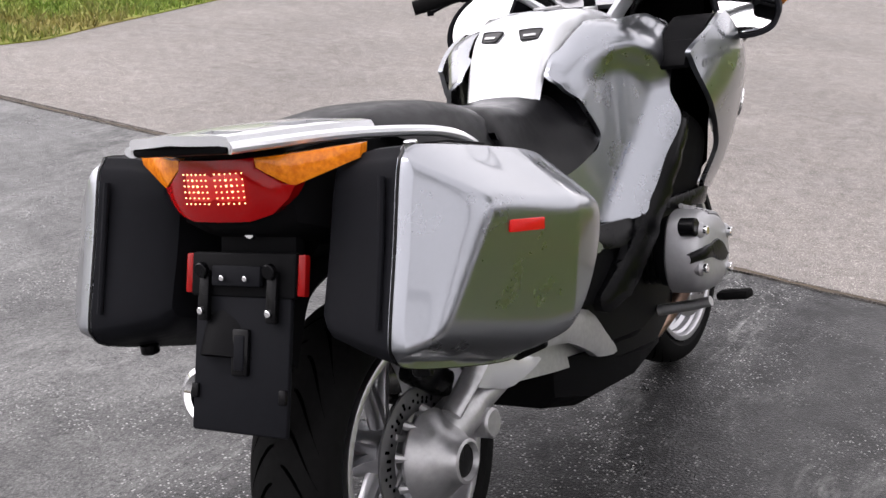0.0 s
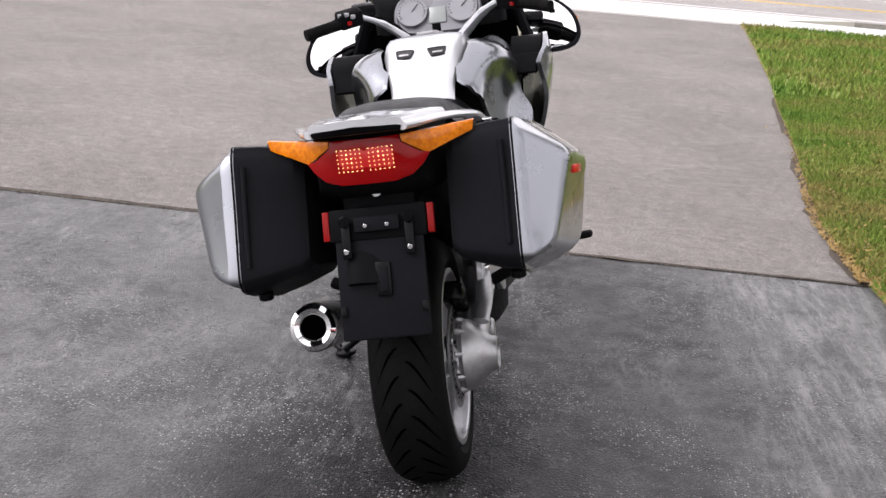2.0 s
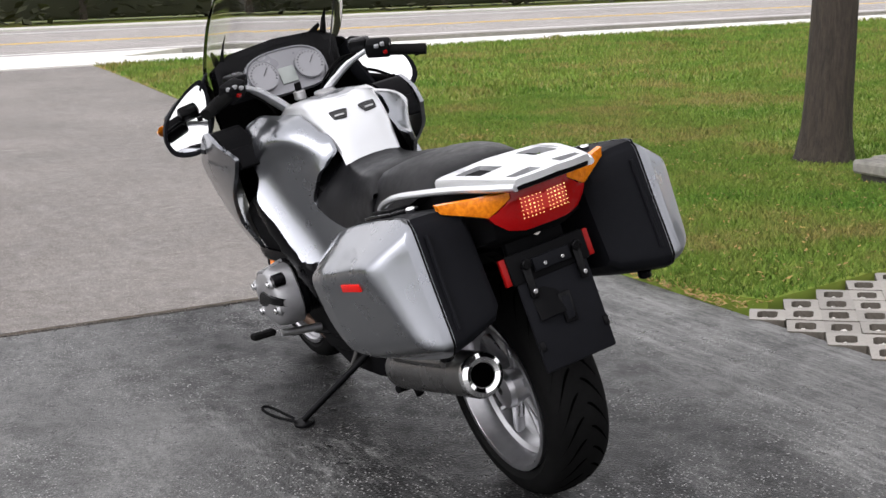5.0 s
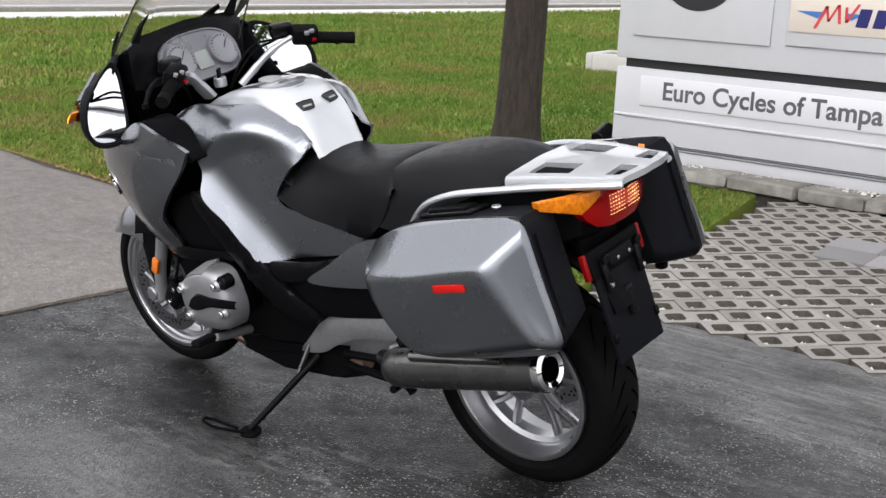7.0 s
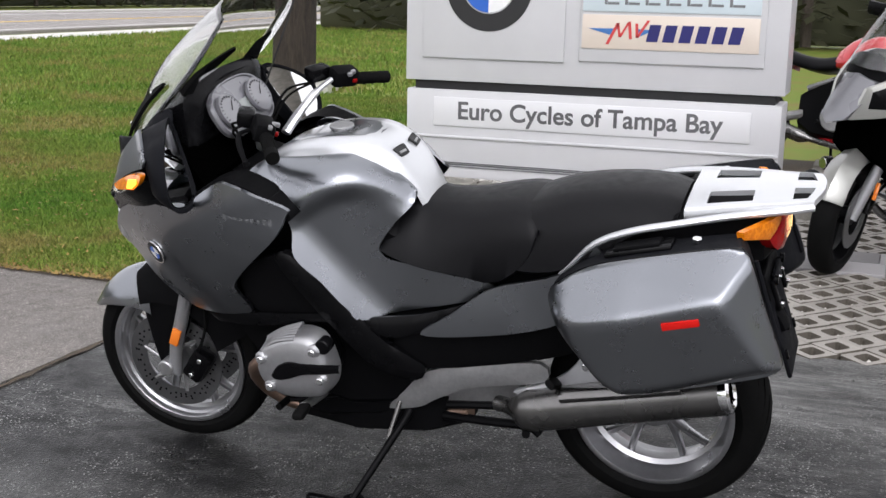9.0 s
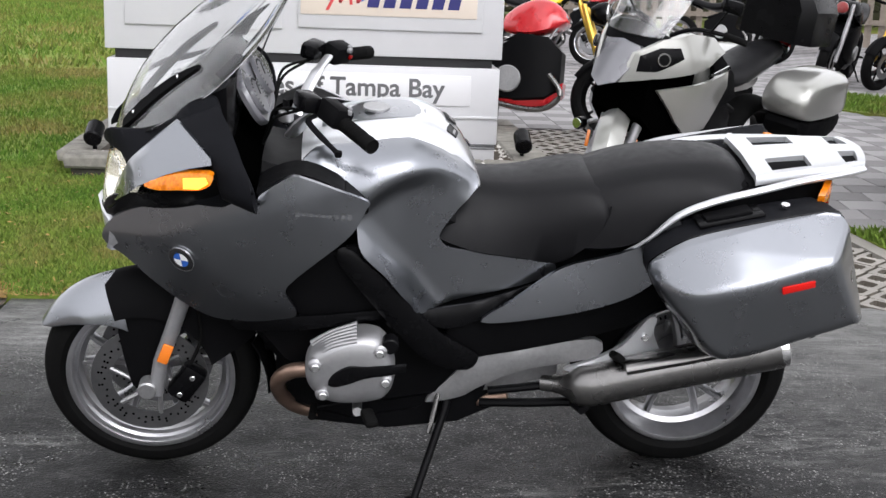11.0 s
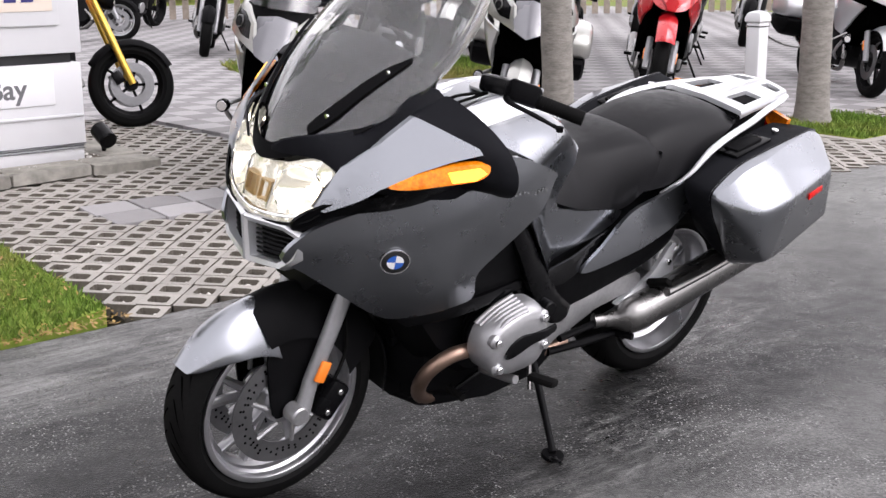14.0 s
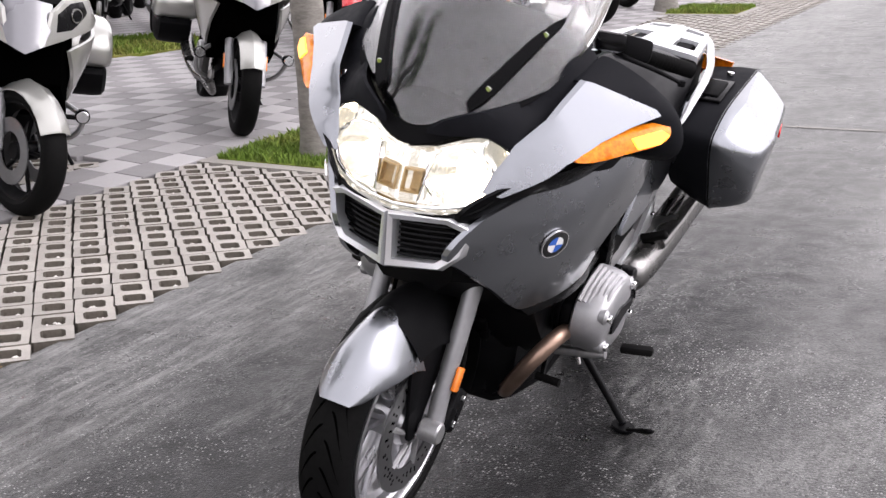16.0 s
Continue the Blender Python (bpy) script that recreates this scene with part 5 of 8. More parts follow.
# -- handlebars --
for s in (-1, 1):
    part("bar_riser", tube(curve([(s * 0.065, 1.165, 1.015), (s * 0.115, 1.14, 1.062), (s * 0.170, 1.11, 1.108), (s * 0.225, 1.08, 1.136)], 5), [0.024] * 6 + [0.021] * 5 + [0.016] * 5, 8, flat=0.55), SILVER, bike, "silver forged handlebar half")
    d = Vector((s * 0.387, 0.968, 1.105)) - Vector((s * 0.235, 1.072, 1.135))
    d.normalize()
    st = Vector((s * 0.235, 1.072, 1.135))
    gp = [st + d * x for x in (0.05, 0.055, 0.08, 0.155, 0.165, 0.19)]
    grip = part("grip", tube(gp, [0.016, 0.019, 0.0175, 0.0175, 0.019, 0.0185], 16), RUBBER, bike, "black ribbed rubber grip")
    rb = bmesh.new()
    for k in range(11):
        q = st + d * (0.065 + k * 0.0085)
        tube([q, q + d * 0.004], 0.0188, 14, rb)
    part("grip_rib", rb, RUBBER, grip)
    sw = Vector((s * 0.262, 1.056, 1.138))
    box_ob = part("switch_housing", box((0.085, 0.055, 0.055), pose(*sw, 20, s * 8, -s * 33), 0.012), PLASTIC, bike, "black switch housing")
    for k, (dx, dz) in enumerate(((-0.022, 0.012), (0.0, 0.014), (0.02, 0.006), (0.006, -0.014))):
        part("switch", box((0.015, 0.012, 0.012), pose(sw.x + dx, sw.y - 0.034, sw.z + dz, 20, 0, -s * 33), 0.003), DARKRED if k == 3 else FORKGREY, box_ob)
    lev = curve([(s * 0.245, 1.10, 1.128), (s * 0.28, 1.118, 1.125), (s * 0.335, 1.09, 1.11), (s * 0.39, 1.045, 1.085)], 5)
    lv = part("lever", tube(lev, [0.008] * 12 + [0.007, 0.0065, 0.007, 0.009][: len(lev) - 12], 10, flat=0.7), PLASTIC, bike, "black hand lever")
    part("lever_tip", disc(lev[-1], 0.009, 0.014, "w", 12), PLASTIC, lv)
    part("fluid_reservoir", box((0.075, 0.05, 0.045), pose(s * 0.225, 1.122, 1.155, 10, 0, -s * 25), 0.012), GLOSSY, bike, "black fluid reservoir")
    for k in range(2):
        part("cable", tube(curve([(s * 0.21, 1.13, 1.13), (s * 0.17, 1.20, 1.115 - 0.02 * k), (s * 0.11, 1.22, 1.06 - 0.02 * k), (s * 0.08, 1.24, 0.99)], 5), 0.004, 6), RUBBER, bike)

# -- fork, front mudguard, brakes --
for s in (-1, 1):
    x = FRONT.x + s * 0.112
    leg = part("fork_leg", tube([(x, FRONT.y - 0.02, FRONT.z - 0.02), (x, 1.52, 0.37), (x, 1.487, 0.46), (x, 1.44, 0.60), (x, 1.40, 0.72)], [0.021, 0.020, 0.021, 0.022, 0.021], 16), FORKGREY, bike, "grey cast fork leg")
    part("axle_cap", disc((x + s * 0.004, FRONT.y, FRONT.z), 0.026, 0.05, "u", 20), ALLOY, leg)
    part("fork_reflector", box((0.012, 0.030, 0.058), pose(x + s * 0.026, 1.503, 0.405, 22), 0.004), ORANGEREF, leg, "orange fork reflector")
    gx = FRONT.x + s * 0.085
    gd = [(1.63, 0.50), (1.50, 0.53), (1.47, 0.47), (1.545, 0.30), (1.585, 0.262), (1.612, 0.30)]
    part("fork_guard", sheet(curve(gd, 3, True), lambda a, b, g=abs(gx): g, (lambda a, b, h, s=s: (FRONT.x + s * 0.088 + s * (h - abs(gx)), a, b)), 0.012, 0.03), PLASTIC, bike)
    cal = part("brake_caliper", box((0.055, 0.07, 0.11), pose(x - s * 0.008, 1.452, 0.30, 35), 0.015), GLOSSY, bike, "black brake caliper")
    for k in (-1, 1):
        part("caliper_bolt", disc((x + s * 0.02, 1.452 + k * 0.018, 0.30 - k * 0.026), 0.008, 0.01, "u", 10), CHROME, cal)
    part("brake_hose", tube(curve([(x, 1.45, 0.34), (x - s * 0.005, 1.41, 0.44), (x - s * 0.02, 1.42, 0.55), (x - s * 0.03, 1.42, 0.62)], 5), 0.005, 8), RUBBER, bike)


def guard(a0, a1, n, r, half, drop):
    rows = []
    for i in range(n + 1):
        a = radians(a0 + (a1 - a0) * i / n)
        t = i / n
        row = []
        for k in range(-6, 7):
            x = k / 6
            rr = r(t) - drop(t) * abs(x) ** 2.2
            row.append((GUARD.x + x * half(t), GUARD.y + rr * math.cos(a), GUARD.z + rr * math.sin(a)))
        rows.append(row)
    bm = loft(rows, None, False)
    ext = bmesh.ops.extrude_face_region(bm, geom=bm.faces[:])["geom"]
    for v in ext:
        if isinstance(v, bmesh.types.BMVert):
            d = v.co - GUARD
            d.x = 0
            v.co -= d.normalized() * 0.004
    return bm


part("front_mudguard", guard(33, 76, 14, lambda t: 0.352 + 0.006 * math.sin(math.pi * t), lambda t: 0.035 + 0.052 * min(1, t * 2.2) ** 0.6, lambda t: 0.008 + 0.135 * t ** 0.8), GRAPHITE, bike, "graphite metallic front mudguard", 60)
part("mudguard_rear", guard(70, 150, 18, lambda t: 0.350 + 0.012 * math.sin(math.pi * t), lambda t: 0.088, lambda t: 0.10 + 0.05 * t), PLASTIC, bike, "black mudguard extension", 60)
part("mudguard_flap", guard(150, 182, 6, lambda t: 0.345, lambda t: 0.075 - 0.02 * t, lambda t: 0.02), PLASTIC, bike)

# -- boxer engine --
HEAD = [(1.125, 0.455), (1.112, 0.508), (1.06, 0.548), (0.985, 0.572), (0.928, 0.562), (0.900, 0.515), (0.886, 0.455), (0.900, 0.400), (0.935, 0.376), (1.02, 0.366), (1.075, 0.378), (1.112, 0.412)]
HC = Vector((0, 1.0, 0.46))


def head_ring(u, k, dv=0.0):
    return [(u, HC.y + dv + (v - HC.y) * k, HC.z + (w - HC.z) * k) for v, w in curve(HEAD, 4, True)]


for s in (-1, 1):
    cyl = part("cylinder", loft([head_ring(s * u, k) for u, k in ((0.16, 0.70), (0.238, 0.70), (0.241, 0.84), (0.256, 0.84), (0.258, 0.80))]), DARKMETAL, bike, "dark finned cast cylinder")
    for k in range(4):
        part("fin", loft([head_ring(s * (0.178 + k * 0.015 + d), 0.80) for d in (0, 0.005)]), DARKMETAL, cyl)
    hd = part("cylinder_head_cover", loft([head_ring(s * u, k, dv) for u, k, dv in ((0.262, 0.93, 0), (0.268, 0.985, 0), (0.300, 0.985, 0), (0.326, 0.955, 0), (0.340, 0.90, 0), (0.348, 0.80, 0), (0.352, 0.5, 0), (0.353, 0.2, 0))]), HEADALLOY, bike, "cast aluminium cylinder head cover", 40)
    for k in range(6):
        row = []
        pts = [(s * (0.272 + k * 0.0125), 1.108 - 0.004 * k, 0.516 - k * 0.002), (s * (0.274 + k * 0.0125), 1.055, 0.551 - k * 0.002), (s * (0.276 + k * 0.0125), 0.99, 0.577 - k * 0.0035)]
        part("head_rib", tube(curve(pts, 4), 0.0062, 8), HEADALLOY, hd)
    for v, w in ((1.095, 0.489), (0.932, 0.531), (0.915, 0.445), (1.075, 0.405)):
        part("boss", disc((s * 0.338, v, w), 0.020, 0.026, "u", 20, 0.006), HEADALLOY, hd)
        part("cover_bolt", disc((s * 0.355, v, w), 0.011, 0.012, "u", 16, 0.002), CHROME, hd)
    strip = []
    for v, w, h in curve([(0.862, 0.478, 0.012), (0.93, 0.478, 0.016), (0.97, 0.474, 0.020), (1.01, 0.466, 0.030), (1.045, 0.452, 0.024), (1.062, 0.444, 0.006)], 4):
        uu = 0.349 if v > 0.92 else 0.330 + (v - 0.862) / 0.058 * 0.019
        strip.append([(s * (uu + d), v, w + x * h) for x, d in ((-1, 0.0), (-0.8, 0.008), (0, 0.011), (0.8, 0.008), (1, 0.0))])
    part("plug_cover", loft(strip, None, False), GLOSSY, hd, "black spark plug cover")
    part("oil_cap", disc((s * 0.325, 0.905, 0.545), 0.022, 0.04, "u", 20), GLOSSY, hd)
    part("intake_tube", tube(curve([(s * 0.20, 0.90, 0.53), (s * 0.19, 0.85, 0.58), (s * 0.16, 0.80, 0.62)], 4), 0.03, 12), GLOSSY, bike)
    hdr = curve([(s * 0.255, 1.085, 0.425), (s * 0.245, 1.155, 0.415), (s * 0.215, 1.198, 0.365), (s * 0.17, 1.185, 0.285), (s * 0.13, 1.12, 0.222), (s * 0.11, 0.98, 0.20), (s * 0.09, 0.80, 0.205), (s * 0.03 - 0.09, 0.56, 0.27)], 5)
    part("exhaust_header", tube(hdr, 0.021, 14), HEATED, bike, "heat-tinted steel exhaust header")
    peg = part("footpeg", tube([(s * 0.20, 0.985, 0.315), (s * 0.30, 0.985, 0.335), (s * 0.335, 0.985, 0.345)], [0.014, 0.013, 0.012], 12), ALLOY, bike, "rider footpeg")
    part("peg_rubber", box((0.085, 0.034, 0.022), pose(s * 0.405, 0.955, 0.372, 0, -s * 8, -s * 10), 0.008), RUBBER, peg)
    sub = [(0.795, 0.272), (0.745, 0.335), (0.665, 0.412), (0.52, 0.448), (0.338, 0.478), (0.325, 0.425), (0.45, 0.395), (0.56, 0.368), (0.655, 0.318), (0.70, 0.29)]
    part("foot_plate", sheet(curve(sub, 3, True), lambda a, b: 0.172, side(s), 0.022, 0.04, round_edge=0.005), ALLOY, bike, "cast aluminium side plate")
    ppl = [(0.415, 0.382), (0.345, 0.412), (0.262, 0.462), (0.20, 0.545), (0.175, 0.548), (0.178, 0.50), (0.150, 0.425), (0.20, 0.395), (0.29, 0.368)]
    pp = part("passenger_plate", sheet(curve(ppl, 3, True), lambda a, b: 0.178, side(s), 0.02, 0.03, round_edge=0.005), SILVER, bike, "silver passenger peg plate")
    part("plate_bolt", disc((s * 0.182, 0.205, 0.495), 0.011, 0.012, "u", 14), CHROME, pp)
    part("passenger_peg", box((0.085, 0.032, 0.022), pose(s * 0.222, 0.285, 0.455, 40, -s * 25, 0), 0.008), RUBBER, pp)
part("engine_block", loft([[(x * w, v, z) for x, z in ((-1, lo + 0.05), (-1, hi), (1, hi), (1, lo + 0.05), (0.7, lo), (-0.7, lo))] for v, w, lo, hi in
                           ((1.21, 0.10, 0.30, 0.50), (1.17, 0.16, 0.22, 0.56), (1.0, 0.18, 0.185, 0.58), (0.82, 0.16, 0.20, 0.56), (0.70, 0.13, 0.26, 0.55))]), DARKMETAL, bike, "dark cast engine block")
part("belly_pan", loft([[(x * w, v, z) for x, z in ((-1, hi), (1, hi), (0.95, lo + 0.03), (0.6, lo), (-0.6, lo), (-0.95, lo + 0.03))] for v, w, lo, hi in
                        ((1.19, 0.10, 0.21, 0.27), (1.10, 0.15, 0.165, 0.27), (0.90, 0.165, 0.150, 0.28), (0.70, 0.15, 0.165, 0.30), (0.58, 0.11, 0.20, 0.32))]), PLASTIC, bike, "black belly pan under the engine")
part("oil_cooler", box((0.20, 0.03, 0.12), pose(0, 1.235, 0.45, -12), 0.006), GLOSSY, bike)
part("gearbox", loft([[(x * w, v, z) for x, z in ((-1, lo), (-1, hi), (1, hi), (1, lo))] for v, w, lo, hi in ((0.72, 0.13, 0.27, 0.55), (0.55, 0.12, 0.30, 0.52), (0.42, 0.09, 0.32, 0.50))]), ALLOY, bike)
part("swing_arm", tube(curve([(0.10, 0.46, 0.40), (0.125, 0.34, 0.39), (0.135, 0.18, 0.37), (0.13, 0.06, 0.345)], 5), [0.036] * 6 + [0.036] * 5 + [0.045] * 5, 16), ALLOY, bike, "cast aluminium swing arm")
fd = part("final_drive", revolve([(0.03, 0.098), (0.082, 0.10), (0.092, 0.112), (0.088, 0.13), (0.066, 0.155), (0.046, 0.176), (0.042, 0.192), (0.036, 0.194), (0.032, 0.184), (0.005, 0.182)], (REAR.x, REAR.y, REAR.z), "u", 40, None, False), ALLOY, bike, "cast aluminium final drive housing")
part("drive_cap", disc((0.190, REAR.y, REAR.z), 0.032, 0.01, "u", 28), GLOSSY, fd)
for k in range(9):
    a = 2 * math.pi * k / 9
    c, n = math.cos(a), math.sin(a)
    part("drive_fin", tube([(0.104, REAR.y + 0.091 * c, REAR.z + 0.091 * n), (0.135, REAR.y + 0.082 * c, REAR.z + 0.082 * n), (0.172, REAR.y + 0.050 * c, REAR.z + 0.050 * n)], [0.009, 0.006, 0.003], 8), ALLOY, fd)
part("torque_arm", tube(curve([(0.165, REAR.y + 0.02, REAR.z + 0.08), (0.175, 0.13, 0.44), (0.16, 0.26, 0.49), (0.13, 0.40, 0.50)], 5), 0.022, 12, flat=0.7), ALLOY, bike)
part("drive_knuckle", disc((0.160, REAR.y + 0.135, REAR.z + 0.02), 0.030, 0.05, "u", 20), ALLOY, fd)
part("rear_caliper", box((0.06, 0.12, 0.055), pose(0.105, 0.09, 0.455, -35), 0.014), GLOSSY, bike, "black rear brake caliper")
part("shock_absorber", tube([(0.03, 0.26, 0.42), (0.03, 0.36, 0.72)], 0.035, 14), DARKMETAL, bike)

# -- exhaust on the left --
muf = part("silencer", tube(curve([(-0.145, 0.47, 0.325), (-0.175, 0.40, 0.335), (-0.195, 0.34, 0.35), (-0.205, 0.20, 0.392), (-0.206, 0.02, 0.438), (-0.206, -0.14, 0.478), (-0.206, -0.168, 0.485)], 4),
                          [0.022] * 3 + [0.026, 0.034, 0.046, 0.052] + [0.056] * 4 + [0.057] * 13 + [0.055][:1], 24, flat=1.05), STEEL, bike, "brushed steel silencer with chrome tip", 50)
tip = revolve([(0.054, 0.0), (0.058, -0.012), (0.056, -0.030), (0.045, -0.036), (0.034, -0.030), (0.030, -0.005), (0.030, 0.05), (0.0, 0.05)], (0, 0, 0), "v", 36, None, False)
tip.transform(Matrix.Translation((-0.206, -0.150, 0.481)) @ pose(0, 0, 0, -14))
part("silencer_tip", tip, CHROME, muf, "polished chrome exhaust tip")
bore = disc((0, 0, 0), 0.031, 0.006, "v", 24)
bore.transform(Matrix.Translation((-0.206, -0.176, 0.4875)) @ pose(0, 0, 0, -14))
part("bore", bore, GROOVESHADE, muf)
part("heat_shield", tube([(-0.222, 0.26, 0.425), (-0.226, 0.10, 0.462), (-0.226, -0.06, 0.50)], 0.036, 16, flat=0.6), STEEL, muf)
part("silencer_clamp", disc((-0.185, 0.37, 0.342), 0.034, 0.022, "v", 24), CHROME, muf)

# -- side stand, gear lever, linkage --
G = lambda p: Vector((p[0] * math.cos(LEAN) + p[2] * math.sin(LEAN), p[1], -p[0] * math.sin(LEAN) + p[2] * math.cos(LEAN)))
foot = G((-0.395, 0.832, 0.002))
st = part("side_stand", tube([(-0.155, 0.735, 0.268), (-0.185, 0.745, 0.245), foot + Vector((0, 0, 0.01))], [0.013, 0.0115, 0.0105], 12), DARKMETAL, bike, "black steel side stand, folded out")
part("stand_foot", disc(foot, 0.034, 0.012, "w", 20), DARKMETAL, st)
part("stand_tang", tube(curve([foot + Vector((-0.02, 0.01, 0.006)), foot + Vector((-0.075, 0.055, 0.035)), foot + Vector((-0.10, 0.085, 0.062)), foot + Vector((-0.075, 0.09, 0.058)), foot + Vector((-0.02, 0.03, 0.012))], 4), 0.005, 8), DARKMETAL, st)
part("stand_spring", tube([(-0.165, 0.76, 0.30), (-0.215, 0.785, 0.20)], 0.007, 8), STEEL, st)
gear = part("gear_lever", tube(curve([(-0.165, 0.90, 0.30), (-0.185, 1.0, 0.285), (-0.215, 1.10, 0.28)], 4), 0.007, 8), DARKMETAL, bike)
part("lever_rubber", tube([(-0.20, 1.10, 0.28), (-0.265, 1.105, 0.283)], 0.011, 10), RUBBER, gear)
part("linkage", tube([(-0.15, 0.62, 0.30), (-0.15, 0.42, 0.325), (-0.15, 0.36, 0.31)], 0.012, 10), DARKMETAL, bike)
part("centre_stand", tube(curve([(-0.13, 0.64, 0.25), (-0.15, 0.50, 0.262), (-0.165, 0.38, 0.275), (-0.17, 0.34, 0.255)], 4), 0.013, 10), DARKMETAL, bike, "folded black centre stand")
part("stand_arm", tube([(-0.17, 0.38, 0.275), (-0.225, 0.365, 0.285)], 0.012, 10), DARKMETAL, bike)

# ---- the roadside sign ----
SX, SY0, SY1, SZ = 4.18, 0.09, 2.475, 0.235
sign = thing("business_sign", Matrix.Translation((SX, (SY0 + SY1) / 2, SZ)), "white panelled roadside business sign on a low kerbed bed", "sign")
half, MID = (SY1 - SY0) / 2, (SY0 + SY1) / 2
lower = part("lower_cabinet", box((0.40, 2 * half, 0.47), pose(0.20, 0, 0.80 - SZ - 0.235), 0.006), WHITE, sign, "white painted metal cabinet")
part("plinth", box((0.38, 2 * half - 0.02, 0.12), pose(0.205, 0, 0.05), 0.004), WHITE, sign)
for z in (0.066, 0.080, 0.094):
    part("groove", box((0.012, 2 * half - 0.006, 0.005), pose(0.012 if z < 0.09 else -0.0005, 0, z), 0.001), LETTER, lower)
part("ledge", box((0.02, 2 * half - 0.01, 0.016), pose(-0.004, 0, 0.497 - SZ), 0.005), WHITE, lower)
part("text_plate", box((0.012, 2.02, 0.185), pose(-0.004, 1.275 - MID, 0.660 - SZ), 0.002), PLATEWHITE, lower)
part("shadow_gap", box((0.34, 2 * half - 0.09, 0.075), pose(0.205, 0, 0.83 - SZ), 0.003), BLACKPAINT, sign)
upper = part("upper_cabinet", box((0.40, 2 * half + 0.02, 1.40), pose(0.20, 0, 0.857 - SZ + 0.70), 0.006), WHITE, sign, "white painted metal cabinet")


def words(text, width, m, material, parent, name, offset=0.0):
    cu = bpy.data.curves.new(name, "FONT")
    cu.body, cu.size, cu.extrude, cu.offset = text, 1.0, 0.01, offset
    tmp = bpy.data.objects.new("tmp", cu)
    me = bpy.data.meshes.new_from_object(tmp)
    bpy.data.objects.remove(tmp)
    xs = [v.co.x for v in me.vertices]
    k = width / (max(xs) - min(xs))
    me.transform(m @ Matrix.Diagonal((k, k, k * 0.4, 1)) @ Matrix.Translation((-min(xs), 0, 0)))
    bm = bmesh.new()
    bm.from_mesh(me)
    bmesh.ops.remove_doubles(bm, verts=bm.verts, dist=0.00005)
    bm.verts.index_update()
    bm.faces.index_update()
    left = set(bm.verts)
    groups = []
    while left:
        stack, group = [left.pop()], []
        while stack:
            v = stack.pop()
            group.append(v)
            for e in v.link_edges:
                o = e.other_vert(v)
                if o in left:
                    left.remove(o)
                    stack.append(o)
        groups.append(group)
    groups.sort(key=lambda g: (-g[0].co.y, g[0].index))
    for group in groups:
        group.sort(key=lambda v: v.index)
        at = {v: i for i, v in enumerate(group)}
        faces = sorted({f for v in group for f in v.link_faces}, key=lambda f: f.index)
        lm = bpy.data.meshes.new("letter")
        lm.from_pydata([v.co[:] for v in group], [], [[at[v] for v in f.verts] for f in faces])
        lm.materials.append(material)
        ob = new("letter", lm)
        ob.parent = parent
    bm.free()


# letters face the drive, reading from the far end of the sign towards the bikes
face = Matrix(((0, 0, -1, -0.011), (-1, 0, 0, 2.115 - MID), (0, 1, 0, 0.617 - SZ), (0, 0, 0, 1)))
words("Euro Cycles of Tampa Bay", 1.69, face, SIGNGREY, lower, "sign_lettering", 0.020)
left = part("emblem_panel", box((0.02, 0.935, 1.02), pose(-0.008, 1.895 - MID, 1.515 - SZ), 0.004), WHITE, upper)
right = part("dealer_panel", box((0.02, 1.12, 1.02), pose(-0.008, 0.771 - MID, 1.528 - SZ), 0.004), WHITE, upper)
RY, RZ = 1.925 - MID, 1.465 - SZ
ring = revolve([(0.0, -0.022), (0.285, -0.022), (0.285, -0.014), (0.0, -0.014)], (0, 0, 0), "u", 56, None, False)
ring.transform(Matrix.Translation((0, RY, RZ)))
rd = part("roundel", ring, BLACKPAINT, left, "round black emblem with blue and white quarters")
for q in range(4):
    bq = bmesh.new()
    pts = [(0, 0)] + [(0.168 * math.cos(a), 0.168 * math.sin(a)) for a in (math.pi / 2 * (q + i / 8) for i in range(9))]
    bq.faces.new([bq.verts.new((-0.0245, y + RY, z + RZ)) for y, z in pts])
    part("roundel_quarter", bq, EMBLUE if q % 2 else EMWHITE, rd)
rg = revolve([(0.168, -0.026), (0.176, -0.026), (0.176, -0.02), (0.168, -0.02)], (0, RY, RZ), "u", 56)
part("roundel_ring", rg, RIM, rd)
LZ = 1.202 - SZ
beige = part("logo_panel", box((0.012, 1.07, 0.207), pose(-0.018, 0.782 - MID, LZ), 0.003), BEIGE, right, "beige panel with a plain coloured logo")
blue = part("logo_panel", box((0.012, 1.07, 0.22), pose(-0.018, 0.782 - MID, LZ + 0.232), 0.003), PALEBLUE, right, "pale blue panel with thin bars")


def flag(pts, material, parent, name, x=-0.0265):
    bm = bmesh.new()
    bm.faces.new([bm.verts.new((x, 0.782 - MID + y, LZ + z)) for y, z in pts])
    return part(name, bm, material, parent)


